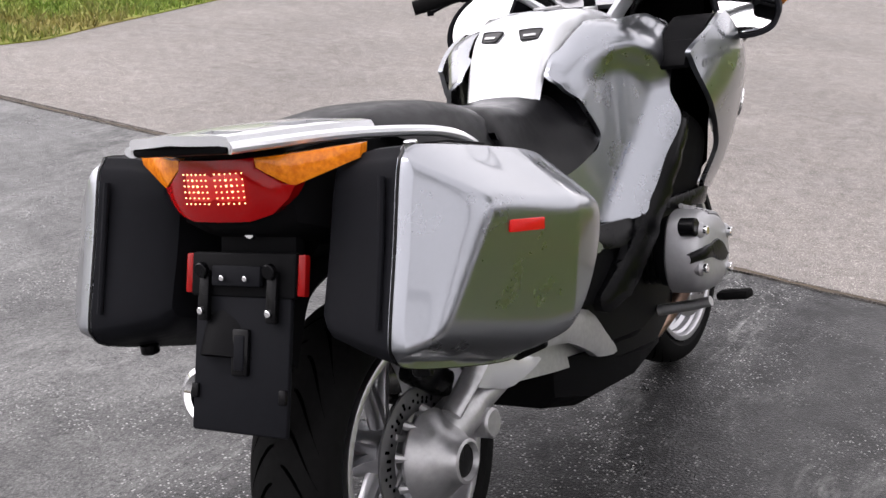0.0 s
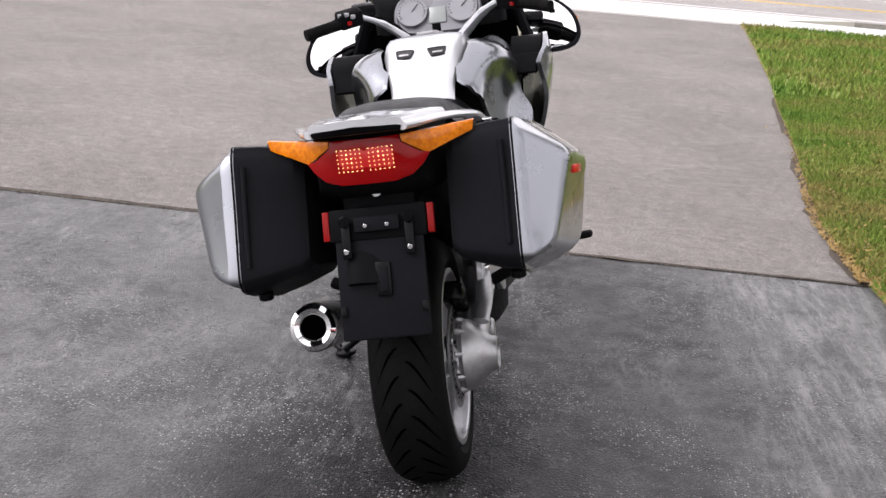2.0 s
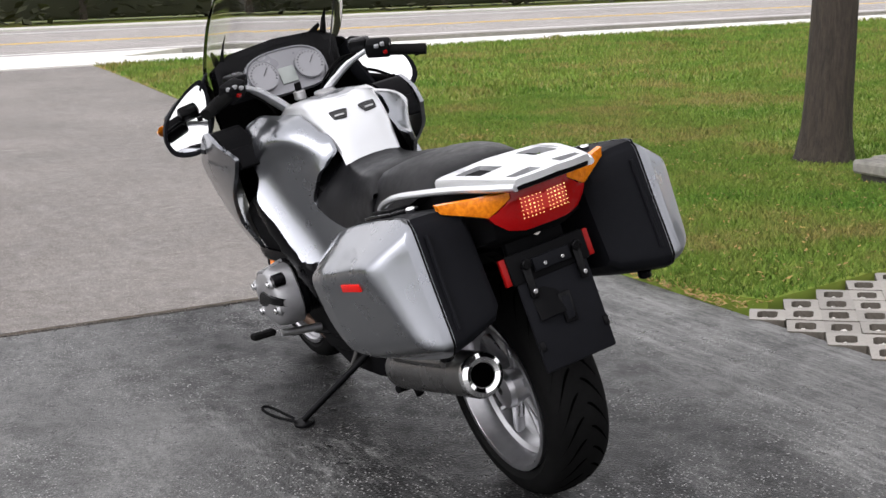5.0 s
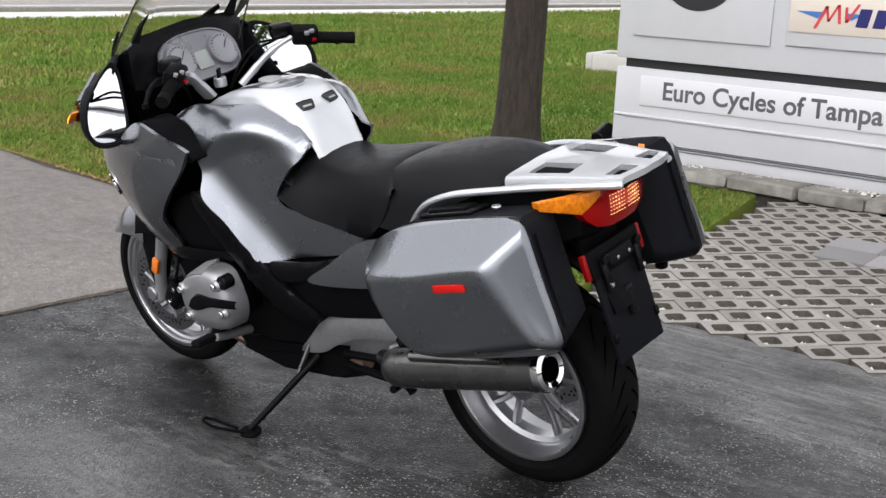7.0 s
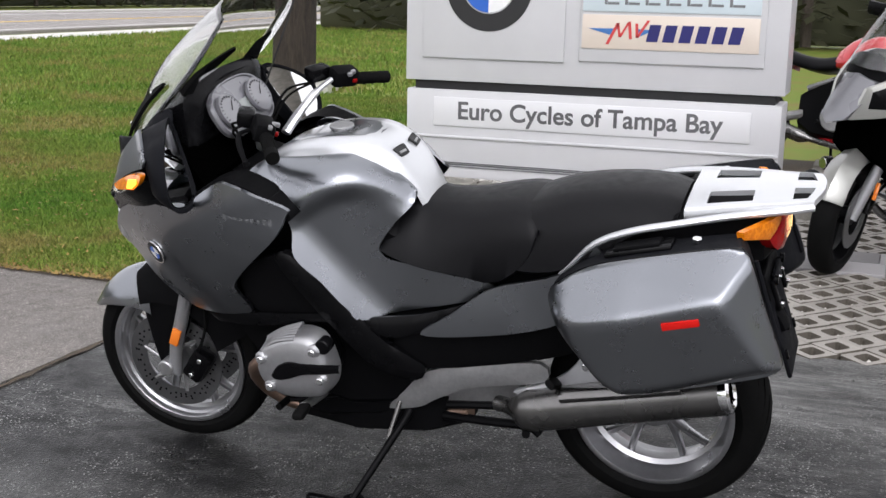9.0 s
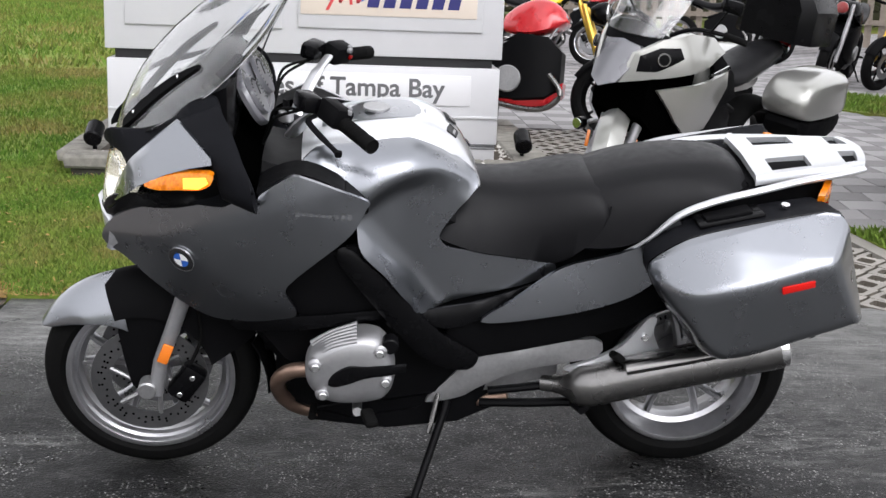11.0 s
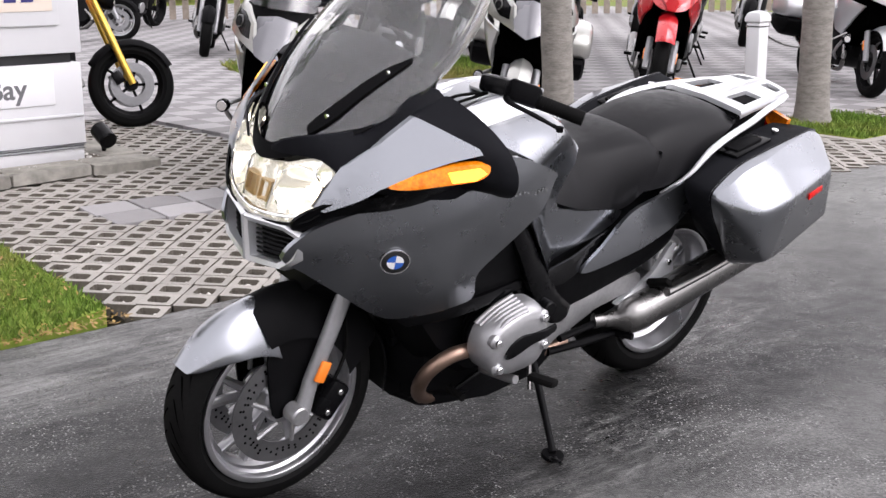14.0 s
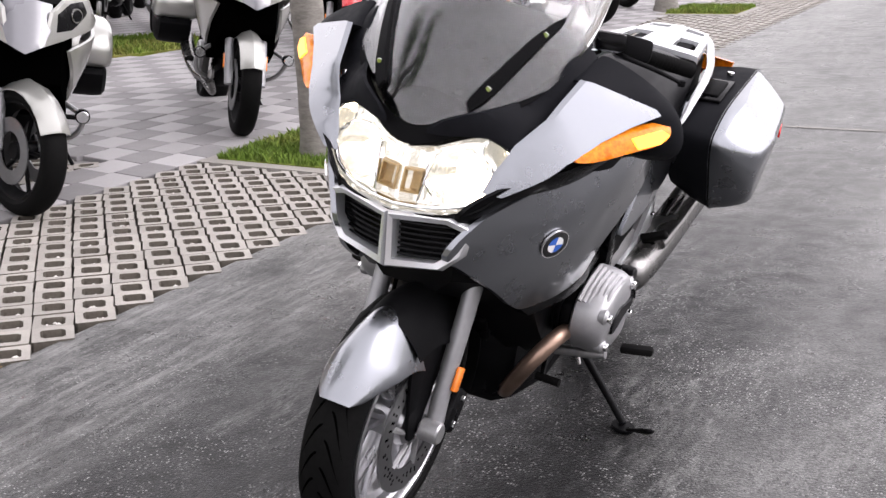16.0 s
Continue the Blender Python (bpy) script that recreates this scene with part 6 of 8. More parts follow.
# the emblem reads as a winged red mark, then six navy shapes
flag([(0.495, 0.020), (0.31, 0.022), (0.36, -0.018)], LOGOBLUE, beige, "logo_wing")
flag([(0.20, 0.022), (0.085, 0.018), (0.17, -0.020)], LOGOBLUE, beige, "logo_wing")
for pts in ([(0.385, -0.075), (0.365, -0.075), (0.30, 0.055), (0.32, 0.055)], [(0.32, 0.055), (0.305, 0.055), (0.29, -0.03), (0.305, -0.03)], [(0.305, -0.03), (0.29, -0.03), (0.235, 0.065), (0.25, 0.065)],
            [(0.25, 0.065), (0.232, 0.065), (0.222, -0.04), (0.24, -0.04)], [(0.205, 0.055), (0.188, 0.055), (0.182, -0.03), (0.20, -0.03)], [(0.20, -0.03), (0.182, -0.03), (0.115, 0.075), (0.133, 0.075)]):
    flag(pts, LOGORED, beige, "logo_stroke", -0.0272)
for k in range(6):
    y = 0.125 - k * 0.098
    flag([(y + 0.012, -0.052), (y - 0.010, 0.050), (y - 0.080, 0.050), (y - 0.058, -0.052)], NAVY, beige, "logo_bar", -0.0272)
for k in range(7):
    y = 0.40 - k * 0.125
    flag([(y, 0.165), (y, 0.24), (y - 0.018, 0.24), (y - 0.018, 0.165)], LETTER, blue, "thin_bar")
    flag([(y - 0.02, 0.165), (y - 0.02, 0.180), (y - 0.09, 0.180), (y - 0.09, 0.165)], LETTER, blue, "thin_bar")


# ---- parked motorcycles ----
def put_at(wheel_xy, heading, lean=10):
    """The pose of a parked machine from its front tyre's place and the way that it faces."""
    a = math.atan2(-heading[0], heading[1])
    return Matrix.Translation(lifted(*wheel_xy)) @ Matrix.Rotation(a, 4, "Z") @ Matrix.Rotation(-radians(lean), 4, "Y") @ Matrix.Translation((0, -1.48, 0))


def simple_wheel(name, c, r, w, rim, parent, rim_mat, spokes):
    wl_ = part(name, revolve([(rim, -w * 0.4), (rim + 0.008, -w * 0.42), (rim - 0.015, 0), (rim + 0.008, w * 0.42), (rim, w * 0.4), (rim - 0.03, 0)], c, "u", 40), rim_mat, parent)
    part("tyre", revolve(tyre_profile(r, w, rim), c, "u", 48), RUBBER, wl_)
    part("hub", disc(c, 0.045, 0.12, "u", 16), rim_mat, wl_)
    for k in range(spokes):
        a = 2 * math.pi * k / spokes
        part("spoke", tube([c + Vector((0, 0.03 * math.cos(a), 0.03 * math.sin(a))), c + Vector((0, rim * 0.97 * math.cos(a), rim * 0.97 * math.sin(a)))], 0.011 if spokes < 12 else 0.004, 6), rim_mat, wl_)
    return wl_


def parked(name, m, label, style, body, accent=None, rim_mat=None, fork=None, extra=(), group="parked motorcycles", steer=0.0):
    """A parked motorcycle. style: tourer, naked or enduro."""
    body, accent, rim_mat, fork = body, accent or body, rim_mat or DARKMETAL, fork or FORKGREY
    b = thing(name, m, label, "motorcycle", group)
    big = style == "enduro"
    fr, rr = (0.335 if big else 0.305), 0.315
    F0, R0 = Vector((0, 1.48, fr)), Vector((0, 0, rr))
    simple_wheel("front_wheel", F0, fr, 0.12, fr - 0.085, b, rim_mat, 20 if big else 5)
    simple_wheel("rear_wheel", R0, rr, 0.18, rr - 0.09, b, rim_mat, 20 if big else 5)
    for s in (-1, 1):
        part("fork_leg", tube([F0 + Vector((s * 0.10, 0, 0)), Vector((s * 0.10, 1.33, 0.70)), Vector((s * 0.09, 1.23, 0.98))], [0.026, 0.028, 0.022], 12), fork, b)
        part("brake_disc", revolve([(0.09, -0.003), (0.155, -0.003), (0.155, 0.003), (0.09, 0.003)], F0 + Vector((s * 0.07, 0, 0)), "u", 32), DISCSTEEL, b)
        part("caliper", box((0.04, 0.07, 0.09), pose(s * 0.09, 1.38, fr + 0.05, 30), 0.01), GLOSSY, b)
        part("handlebar", tube(curve([(s * 0.04, 1.16, 1.02), (s * 0.16, 1.14, 1.08), (s * 0.30, 1.05, 1.08), (s * 0.40, 1.0, 1.06)], 4), 0.012, 8), DARKMETAL, b)
        part("grip", tube([(s * 0.29, 1.055, 1.08), (s * 0.40, 1.0, 1.06)], 0.018, 10), RUBBER, b)
        part("frame_tube", tube(curve([(s * 0.08, 1.12, 0.88), (s * 0.15, 0.80, 0.72), (s * 0.13, 0.48, 0.60)], 4), 0.02, 8), DARKMETAL if style != "naked" else accent, b)
        part("frame_tube", tube([(s * 0.10, 1.05, 0.80), (s * 0.15, 0.90, 0.52), (s * 0.14, 0.70, 0.70)], 0.013, 8), DARKMETAL if style != "naked" else accent, b)
        part("mirror", box((0.12, 0.03, 0.07), pose(s * 0.36, 1.16, 1.24, 0, 0, s * 8), 0.02), GLOSSY, b)
        part("mirror_stem", tube([(s * 0.24, 1.10, 1.09), (s * 0.33, 1.15, 1.21)], 0.006, 6), DARKMETAL, b)
        part("footpeg", tube([(s * 0.14, 0.62, 0.36), (s * 0.27, 0.62, 0.36)], 0.014, 8), RUBBER, b)
    part("engine", loft([[(x * w, v, z) for x, z in ((-1, lo + 0.04), (-1, hi), (1, hi), (1, lo + 0.04), (0.6, lo), (-0.6, lo))] for v, w, lo, hi in ((1.10, 0.10, 0.32, 0.62), (1.0, 0.17, 0.24, 0.72), (0.78, 0.18, 0.22, 0.74), (0.55, 0.15, 0.25, 0.62), (0.42, 0.10, 0.32, 0.55))]), DARKMETAL, b)
    part("crank_cover", disc((-0.18, 0.80, 0.40), 0.09, 0.05, "u", 24), ALLOY, b)
    part("crank_cover", disc((0.18, 0.72, 0.40), 0.10, 0.05, "u", 24), ALLOY, b)
    part("swing_arm", tube([(0.09, 0.46, 0.42), (0.11, 0.2, 0.36), (0.10, 0, rr)], 0.035, 10), ALLOY, b)
    part("exhaust", tube(curve([(0.14, 1.02, 0.45), (0.16, 1.12, 0.30), (0.12, 0.95, 0.19), (0.14, 0.55, 0.24), (0.19, 0.25, 0.33), (0.20, -0.12, 0.46)], 5), [0.022] * 16 + [0.05] * 10, 12), STEEL, b)
    part("side_stand", tube([(-0.14, 0.60, 0.30), (-0.31, 0.56, 0.02)], 0.011, 8), DARKMETAL, b)
    guard_rows = []
    for i in range(9):
        a = radians(25 + 125 * i / 8)
        guard_rows.append([(x * 0.075, F0.y + (fr + 0.03 - 0.05 * abs(x) ** 2) * math.cos(a), F0.z + (fr + 0.03 - 0.05 * abs(x) ** 2) * math.sin(a) + (0.10 if big else 0)) for x in (-1, -0.6, 0, 0.6, 1)])
    gm = loft(guard_rows, None, False)
    ext = bmesh.ops.extrude_face_region(gm, geom=gm.faces[:])["geom"]
    for v in ext:
        if isinstance(v, bmesh.types.BMVert):
            v.co.z -= 0.006
    part("mudguard", gm, body if style != "naked" else PLASTIC, b)
    tank = [(1.12, 0.90, 0.10, 0.84, 0.13), (1.02, 0.99, 0.12, 0.78, 0.17), (0.88, 1.01, 0.125, 0.74, 0.19), (0.74, 0.96, 0.10, 0.74, 0.16), (0.64, 0.88, 0.08, 0.76, 0.11)]
    up = 0.06 if big else 0
    part("tank", loft(seat_rings([(v, t + up, a, l + up, w) for v, t, a, l, w in curve(tank, 4)])), body, b, "", 60)
    seat = [(0.68, 0.86, 0.08, 0.76, 0.11), (0.52, 0.83, 0.12, 0.73, 0.14), (0.34, 0.86, 0.13, 0.76, 0.14), (0.15, 0.93, 0.11, 0.82, 0.12), (-0.08, 0.97, 0.07, 0.88, 0.08)]
    part("seat", loft(seat_rings([(v, t + up, a, l + up, w) for v, t, a, l, w in curve(seat, 4)])), VINYL, b, "", 60)
    tail = [(0.30, 0.83, 0.09, 0.74, 0.11), (0.10, 0.89, 0.09, 0.80, 0.10), (-0.10, 0.94, 0.07, 0.87, 0.075), (-0.22, 0.96, 0.04, 0.92, 0.045)]
    part("tail", loft(seat_rings([(v, t + up - 0.02, a, l + up, w) for v, t, a, l, w in curve(tail, 3)])), accent if style != "naked" else body, b, "", 60)
    part("tail_lamp", box((0.09, 0.02, 0.035), pose(0, -0.235, 0.93 + up), 0.008), REDLENS, b)
    if style == "naked":
        hl = revolve([(0.0, -0.09), (0.05, -0.08), (0.08, -0.03), (0.09, 0.02), (0.085, 0.035), (0.07, 0.04), (0.0, 0.045)], (0, 1.36, 0.93), "v", 28, None, False)
        part("headlamp", hl, body if "cowl" in extra else GLOSSY, b)
        part("headlamp_lens", disc((0, 1.405, 0.93), 0.07, 0.012, "v", 28), CHROME, b)
        part("belly_pan", loft([[(x * w, v, z) for x, z in ((-1, lo + 0.1), (1, lo + 0.1), (0.7, lo), (-0.7, lo))] for v, w, lo in ((1.12, 0.08, 0.30), (1.0, 0.16, 0.20), (0.75, 0.17, 0.18), (0.55, 0.12, 0.22))]), body if "belly" in extra else DARKMETAL, b)
    else:
        wide = 0.30 if style == "tourer" else 0.22
        side_pts = [(1.50, 0.80), (1.50, 1.0), (1.36, 1.10), (1.14, 1.03), (0.94, 0.90), (0.90, 0.70), (1.00, 0.44), (1.14, 0.40), (1.30, 0.56), (1.42, 0.66)] if style == "tourer" else \
                   [(1.56, 0.84), (1.50, 1.0), (1.36, 1.10), (1.12, 1.04), (0.96, 0.92), (1.00, 0.74), (1.18, 0.64), (1.36, 0.72)]
        su = field([(1.50, 0.8, 0.17), (1.5, 1.0, 0.18), (1.36, 1.1, 0.20), (1.14, 1.03, wide), (0.94, 0.9, wide - 0.02), (0.9, 0.7, wide - 0.02), (1.0, 0.44, wide - 0.07), (1.14, 0.4, wide - 0.08), (1.3, 0.56, wide - 0.06), (1.42, 0.66, 0.18), (1.2, 0.8, wide + 0.03)])
        nose_v = lambda a, c: 1.625 - 2.6 * a * a - 0.55 * (c - 0.86)
        nose_put = lambda a, c, h: (a, h, c)
        nhalf = [(0.0, 0.80), (0.10, 0.82), (0.175, 0.89), (0.20, 0.99), (0.13, 1.06), (0.0, 1.08)]
        if style == "tourer":
            ch = [(1.61, 0.80), (1.40, 0.855), (1.16, 0.915), (0.99, 0.985), (1.06, 1.055), (1.26, 1.075), (1.44, 1.035), (1.57, 0.955)]
            cu = field([(1.61, 0.80, 0.085), (1.57, 0.95, 0.115), (1.40, 0.86, 0.245), (1.44, 1.03, 0.185), (1.26, 1.07, 0.235), (1.16, 0.92, 0.31), (0.99, 0.985, 0.29), (1.06, 1.05, 0.25), (1.3, 0.97, 0.275)])
            lw = [(1.42, 0.775), (1.20, 0.825), (0.93, 0.885), (0.845, 0.79), (0.90, 0.545), (1.06, 0.505), (1.22, 0.60)]
            lu = field([(1.42, 0.775, 0.20), (1.2, 0.825, 0.30), (0.93, 0.88, 0.30), (0.845, 0.79, 0.27), (0.9, 0.545, 0.22), (1.06, 0.505, 0.21), (1.22, 0.60, 0.225), (1.1, 0.7, 0.285)])
            glass = [(0.0, 0.765), (0.075, 0.80), (0.115, 0.90), (0.105, 0.985), (0.0, 1.005)]
            part("headlamp", sheet(glass + [(-a, c) for a, c in glass[-2:0:-1]], nose_v, nose_put, 0.03, 0.03), GAUGE, b, "grey glass over the central headlamp")
            part("lamp_surround", sheet([(-0.13, 0.985), (0.0, 1.0), (0.13, 0.985), (0.19, 1.045), (0.10, 1.085), (0.0, 1.10), (-0.10, 1.085), (-0.19, 1.045)], lambda a, c: nose_v(a, c) - 0.012, nose_put, 0.03, 0.03), PLASTIC, b)
            for s in (-1, 1):
                ck = part("upper_fairing", sheet(ch, cu, side(s), 0.02, 0.04), body, b, "silver upper fairing panel")
                eye = [(1.555, 0.865), (1.47, 0.875), (1.345, 0.955), (1.36, 1.005), (1.46, 0.995), (1.55, 0.945)]
                part("side_lamp", sheet(eye, lambda a, c: cu(a, c) + 0.005, side(s), 0.015, 0.03), GLOSSY, ck, "black lamp opening")
                n = Vector((s, 1.1, 0.15)).normalized()
                for rr2, mt, dd in ((0.034, STEEL, 0.010), (0.027, GLOSSY, 0.014)):
                    ly = disc((0, 0, 0), rr2, 0.014, "w", 24)
                    ly.transform(Matrix.Translation(Vector((s * cu(1.445, 0.94), 1.445, 0.94)) + n * dd) @ n.to_track_quat("Z", "Y").to_matrix().to_4x4())
                    part("lamp_ring", ly, mt, ck)
                lp = part("lower_fairing", sheet(lw, lu, side(s), 0.02, 0.04), body, b, "silver lower fairing panel")
                part("fairing_vent", sheet([(1.12, 0.865), (0.93, 0.915), (0.90, 0.895), (1.02, 0.855)], lambda a, c: 0.300, side(s), 0.01, 0.05), CHROME, b)
                part("model_badge", sheet([(1.14, 0.735), (1.02, 0.765), (0.95, 0.80), (0.955, 0.785), (1.03, 0.75), (1.14, 0.725)], lambda a, c: lu(a, c) + 0.003, side(s), 0.004, 0.05), STEEL, lp)
                part("indicator", box((0.02, 0.02, 0.09), pose(s * 0.125, 1.42, 0.44, 20), 0.006), ORANGEREF, b)
                part("knee_panel", sheet([(1.02, 1.0), (0.90, 0.96), (0.70, 0.84), (0.62, 0.70), (0.86, 0.62), (0.92, 0.86)], lambda a, c: 0.215, side(s), 0.03, 0.05), PLASTIC, b)
                part("spot_lamp", disc((s * 0.27, 1.36, 0.47), 0.035, 0.05, "v", 20), GLOSSY, b)
                part("spot_lens", disc((s * 0.27, 1.388, 0.47), 0.028, 0.01, "v", 20), CHROME, b)
                part("engine_bar", tube(curve([(s * 0.16, 1.20, 0.52), (s * 0.27, 1.30, 0.46), (s * 0.25, 1.10, 0.34), (s * 0.15, 0.95, 0.28)], 4), 0.014, 8), ALLOY, b)
                pan = [[(s * u, v * k, 0.66 + (w - 0.66) * k) for v, w in curve([(0.24, 0.70), (0.16, 0.80), (0.0, 0.845), (-0.30, 0.855), (-0.36, 0.76), (-0.35, 0.62), (0.0, 0.585), (0.18, 0.60)], 3, True)] for u, k in ((0.17, 0.92), (0.22, 1.0), (0.36, 1.0), (0.41, 0.95), (0.44, 0.86), (0.452, 0.7), (0.457, 0.35))]
                pn = part("pannier", loft(pan), body, b, "silver hard pannier with a black underside", 60)
                low = [[(s * u, v * k - 0.03, 0.52 + (w - 0.52) * k) for v, w in curve([(0.20, 0.585), (-0.10, 0.595), (-0.34, 0.61), (-0.32, 0.50), (0.0, 0.405), (0.16, 0.47)], 3, True)] for u, k in ((0.20, 0.98), (0.36, 0.98), (0.41, 0.92), (0.43, 0.7))]
                part("pannier_base", loft(low), PLASTIC, pn)
                part("pannier_lock", disc((s * 0.445, 0.03, 0.70), 0.014, 0.02, "u", 14), CHROME, pn)
        else:
            part("nose_cowl", sheet(curve(nhalf + [(-a, c) for a, c in nhalf[-2:0:-1]], 3, True), nose_v, nose_put, 0.03, 0.03), body, b)
            part("lamp_glass", sheet([(-0.05, 0.83), (0.05, 0.83), (0.062, 0.99), (0.0, 1.015), (-0.062, 0.99)], lambda a, c: nose_v(a, c) + 0.005, nose_put, 0.02, 0.03), GLOSSY, b)
            part("screen_base", sheet([(-0.15, 1.035), (0.0, 1.05), (0.15, 1.035), (0.17, 1.09), (0.0, 1.13), (-0.17, 1.09)], lambda a, c: nose_v(a, c) - 0.02, nose_put, 0.02, 0.03), GLOSSY, b)
            for s in (-1, 1):
                part("side_fairing", sheet(curve(side_pts, 3, True), su, side(s), 0.02, 0.05), body, b)
                ins = [(1.16, 0.86), (1.02, 0.82), (1.04, 0.78), (1.20, 0.80)]
                part("fairing_vent", sheet(ins, lambda a, c: su(a, c) + 0.004, side(s), 0.01, 0.05), GLOSSY, b)
                eye = [(s * 0.070, 0.90), (s * 0.150, 0.925), (s * 0.172, 1.0), (s * 0.080, 0.995)]
                hl = part("headlamp", sheet(eye, lambda a, c: nose_v(a, c) + 0.006, nose_put, 0.02, 0.03), GLOSSY, b)
                part("lamp_ring", disc((s * 0.118, nose_v(0.118, 0.958) + 0.008, 0.958), 0.036, 0.016, "v", 24), CHROME, hl)
                part("headlamp_lens", disc((s * 0.118, nose_v(0.118, 0.958) + 0.014, 0.958), 0.027, 0.016, "v", 24), GLOSSY, hl)
                part("indicator", box((0.02, 0.02, 0.09), pose(s * 0.125, 1.42, 0.44, 20), 0.006), ORANGEREF, b)
        part("beak", loft([[(x * w, v, z + dz) for x, dz in ((-1, 0), (-0.7, 0.04), (0, 0.05), (0.7, 0.04), (1, 0), (0.6, -0.05), (-0.6, -0.05))] for v, w, z in ((1.40, 0.20, 0.98), (1.52, 0.17, 0.95), (1.62, 0.11, 0.90), (1.70, 0.05, 0.86))]), body, b) if big else None
        # near-black block; the shade inside the fairing is put into its colour
        part("grille_shadow", loft([[(x * w, v, z) for x, z in ((-1, lo), (-1, hi), (1, hi), (1, lo))] for v, w, lo, hi in ((1.46, 0.16, 0.62, 0.95), (1.30, 0.19, 0.50, 1.02), (1.10, 0.20, 0.42, 0.98))]), GROOVESHADE, b)
        sc = []
        for v, w, u in ((1.56, 1.04, 0.17), (1.46, 1.18, 0.20), (1.36, 1.32, 0.20), (1.27, 1.43, 0.17)):
            sc.append([(x * u, v - 0.12 * x * x, w) for x in (-1, -0.75, -0.5, -0.25, 0, 0.25, 0.5, 0.75, 1)])
        sm = loft(sc, None, False)
        ext = bmesh.ops.extrude_face_region(sm, geom=sm.faces[:])["geom"]
        for v in ext:
            if isinstance(v, bmesh.types.BMVert):
                v.co.y -= 0.004
        ob = part("windscreen", sm, SCREEN, b)
        ob.visible_shadow = False
    if "topcase" in extra:
        part("top_case", loft([[(x * w, v, z) for x, z in ((-1, 0.98), (-1, 1.18), (-0.75, 1.27), (0.75, 1.27), (1, 1.18), (1, 0.98))] for v, w in ((0.02, 0.18), (-0.05, 0.25), (-0.30, 0.26), (-0.42, 0.20))]), GLOSSY, b)
    if "plate" in extra:
        part("front_tag", box((0.16, 0.01, 0.10), pose(0, 1.44, 1.0, -15), 0.004), YELLOW, b)
    if steer:
        # the front end turned on its steering axis
        axis = Vector((0, 1.44, 0.5))
        turn = Matrix.Translation(axis) @ Matrix.Rotation(radians(steer), 4, "Z") @ Matrix.Translation(-axis)
        for c in b.children:
            if c.name.split(".")[0] in ("front_wheel", "brake_disc", "caliper", "mudguard", "indicator"):
                c.matrix_local = turn @ c.matrix_local
    return b


ROW = (-0.66, 0.75)
BACK = (-0.55, 0.83)
parked("parked_tourer", put_at((3.38, -0.45), (-0.69, 0.72)), "white and grey touring motorcycle with panniers and black top case", "tourer", PEARL, GRAPHITE, DARKMETAL, None, ("topcase",), steer=30)
parked("parked_tourer", put_at((3.64, -2.67), (-0.69, 0.72)), "white touring motorcycle with panniers beside a palm trunk", "tourer", PEARL, GRAPHITE, DARKMETAL)
parked("parked_naked_bike", put_at((6.86, -1.36), (-0.32, -0.95)), "red unfaired motorcycle with gold fork and trellis frame", "naked", RED, FORKGREY, DARKMETAL, GOLD, ("belly",))
parked("parked_naked_bike", put_at((15.2, -2.8), (-0.3, -0.95)), "yellow and black motorcycle with pale wheels", "naked", YELLOW, DARKMETAL, RIM, GOLD, ("cowl", "plate"))
parked("parked_cruiser", put_at((13.0, -5.55), (-0.85, 0.53)), "black low motorcycle with fat tyres", "naked", GLOSSY, GLOSSY, DARKMETAL)
parked("parked_cruiser", put_at((16.9, -6.2), (-0.6, -0.8)), "black motorcycle with twin exhaust", "naked", GLOSSY, GLOSSY, RIM)
parked("parked_enduro", put_at((7.79, -4.54), BACK), "dark adventure motorcycle with tall spoked wheels", "enduro", GLOSSY, DARKMETAL, DARKMETAL, FORKGREY)
parked("parked_enduro", put_at((4.57, -5.26), ROW), "red adventure motorcycle with red side cases", "enduro", RED, RED, DARKMETAL, FORKGREY, ())
parked("parked_naked_bike", put_at((12.5, -6.1), BACK), "black motorcycle with red tank", "naked", RED, DARKMETAL, DARKMETAL, GOLD, ())
parked("parked_naked_bike", put_at((15.4, -8.1), BACK), "red motorcycle with gold fork", "naked", RED, DARKMETAL, RED, GOLD, ("belly",))
parked("parked_enduro", put_at((9.1, -6.7), BACK), "grey and white adventure motorcycle", "enduro", PEARL, DARKMETAL, DARKMETAL)
parked("parked_naked_bike", put_at((8.4, -7.7), BACK), "blue motorcycle with black seat", "naked", BLUE, DARKMETAL, DARKMETAL, None, ())
parked("parked_naked_bike", put_at((9.6, -8.9), BACK), "yellow and blue sport motorcycle", "naked", YELLOW, BLUE, DARKMETAL, None, ("cowl",))
parked("parked_naked_bike", put_at((7.4, -9.0), BACK), "red motorcycle with black wheels", "naked", RED, DARKMETAL, DARKMETAL, GOLD, ("belly", "cowl"))
parked("parked_tourer", put_at((3.83, -7.72), (-0.8, 0.6)), "silver and black maxi scooter", "tourer", SILVER, GLOSSY, DARKMETAL)
parked("parked_naked_bike", put_at((3.9, -10.4), (-0.8, 0.6)), "black motorcycle with lime green fork guards", "naked", GLOSSY, LIME, DARKMETAL, LIME)
parked("parked_naked_bike", put_at((4.4, -12.8), (-0.8, 0.6)), "black unfaired motorcycle at the end of the row", "naked", GLOSSY, DARKMETAL, DARKMETAL)
parked("parked_naked_bike", put_at((18.5, -4.2), (-0.5, -0.85)), "red and silver motorcycle far behind", "naked", RED, SILVER, DARKMETAL)
parked("parked_enduro", put_at((11.2, -9.6), BACK), "black and yellow adventure motorcycle", "enduro", GLOSSY, YELLOW, DARKMETAL)
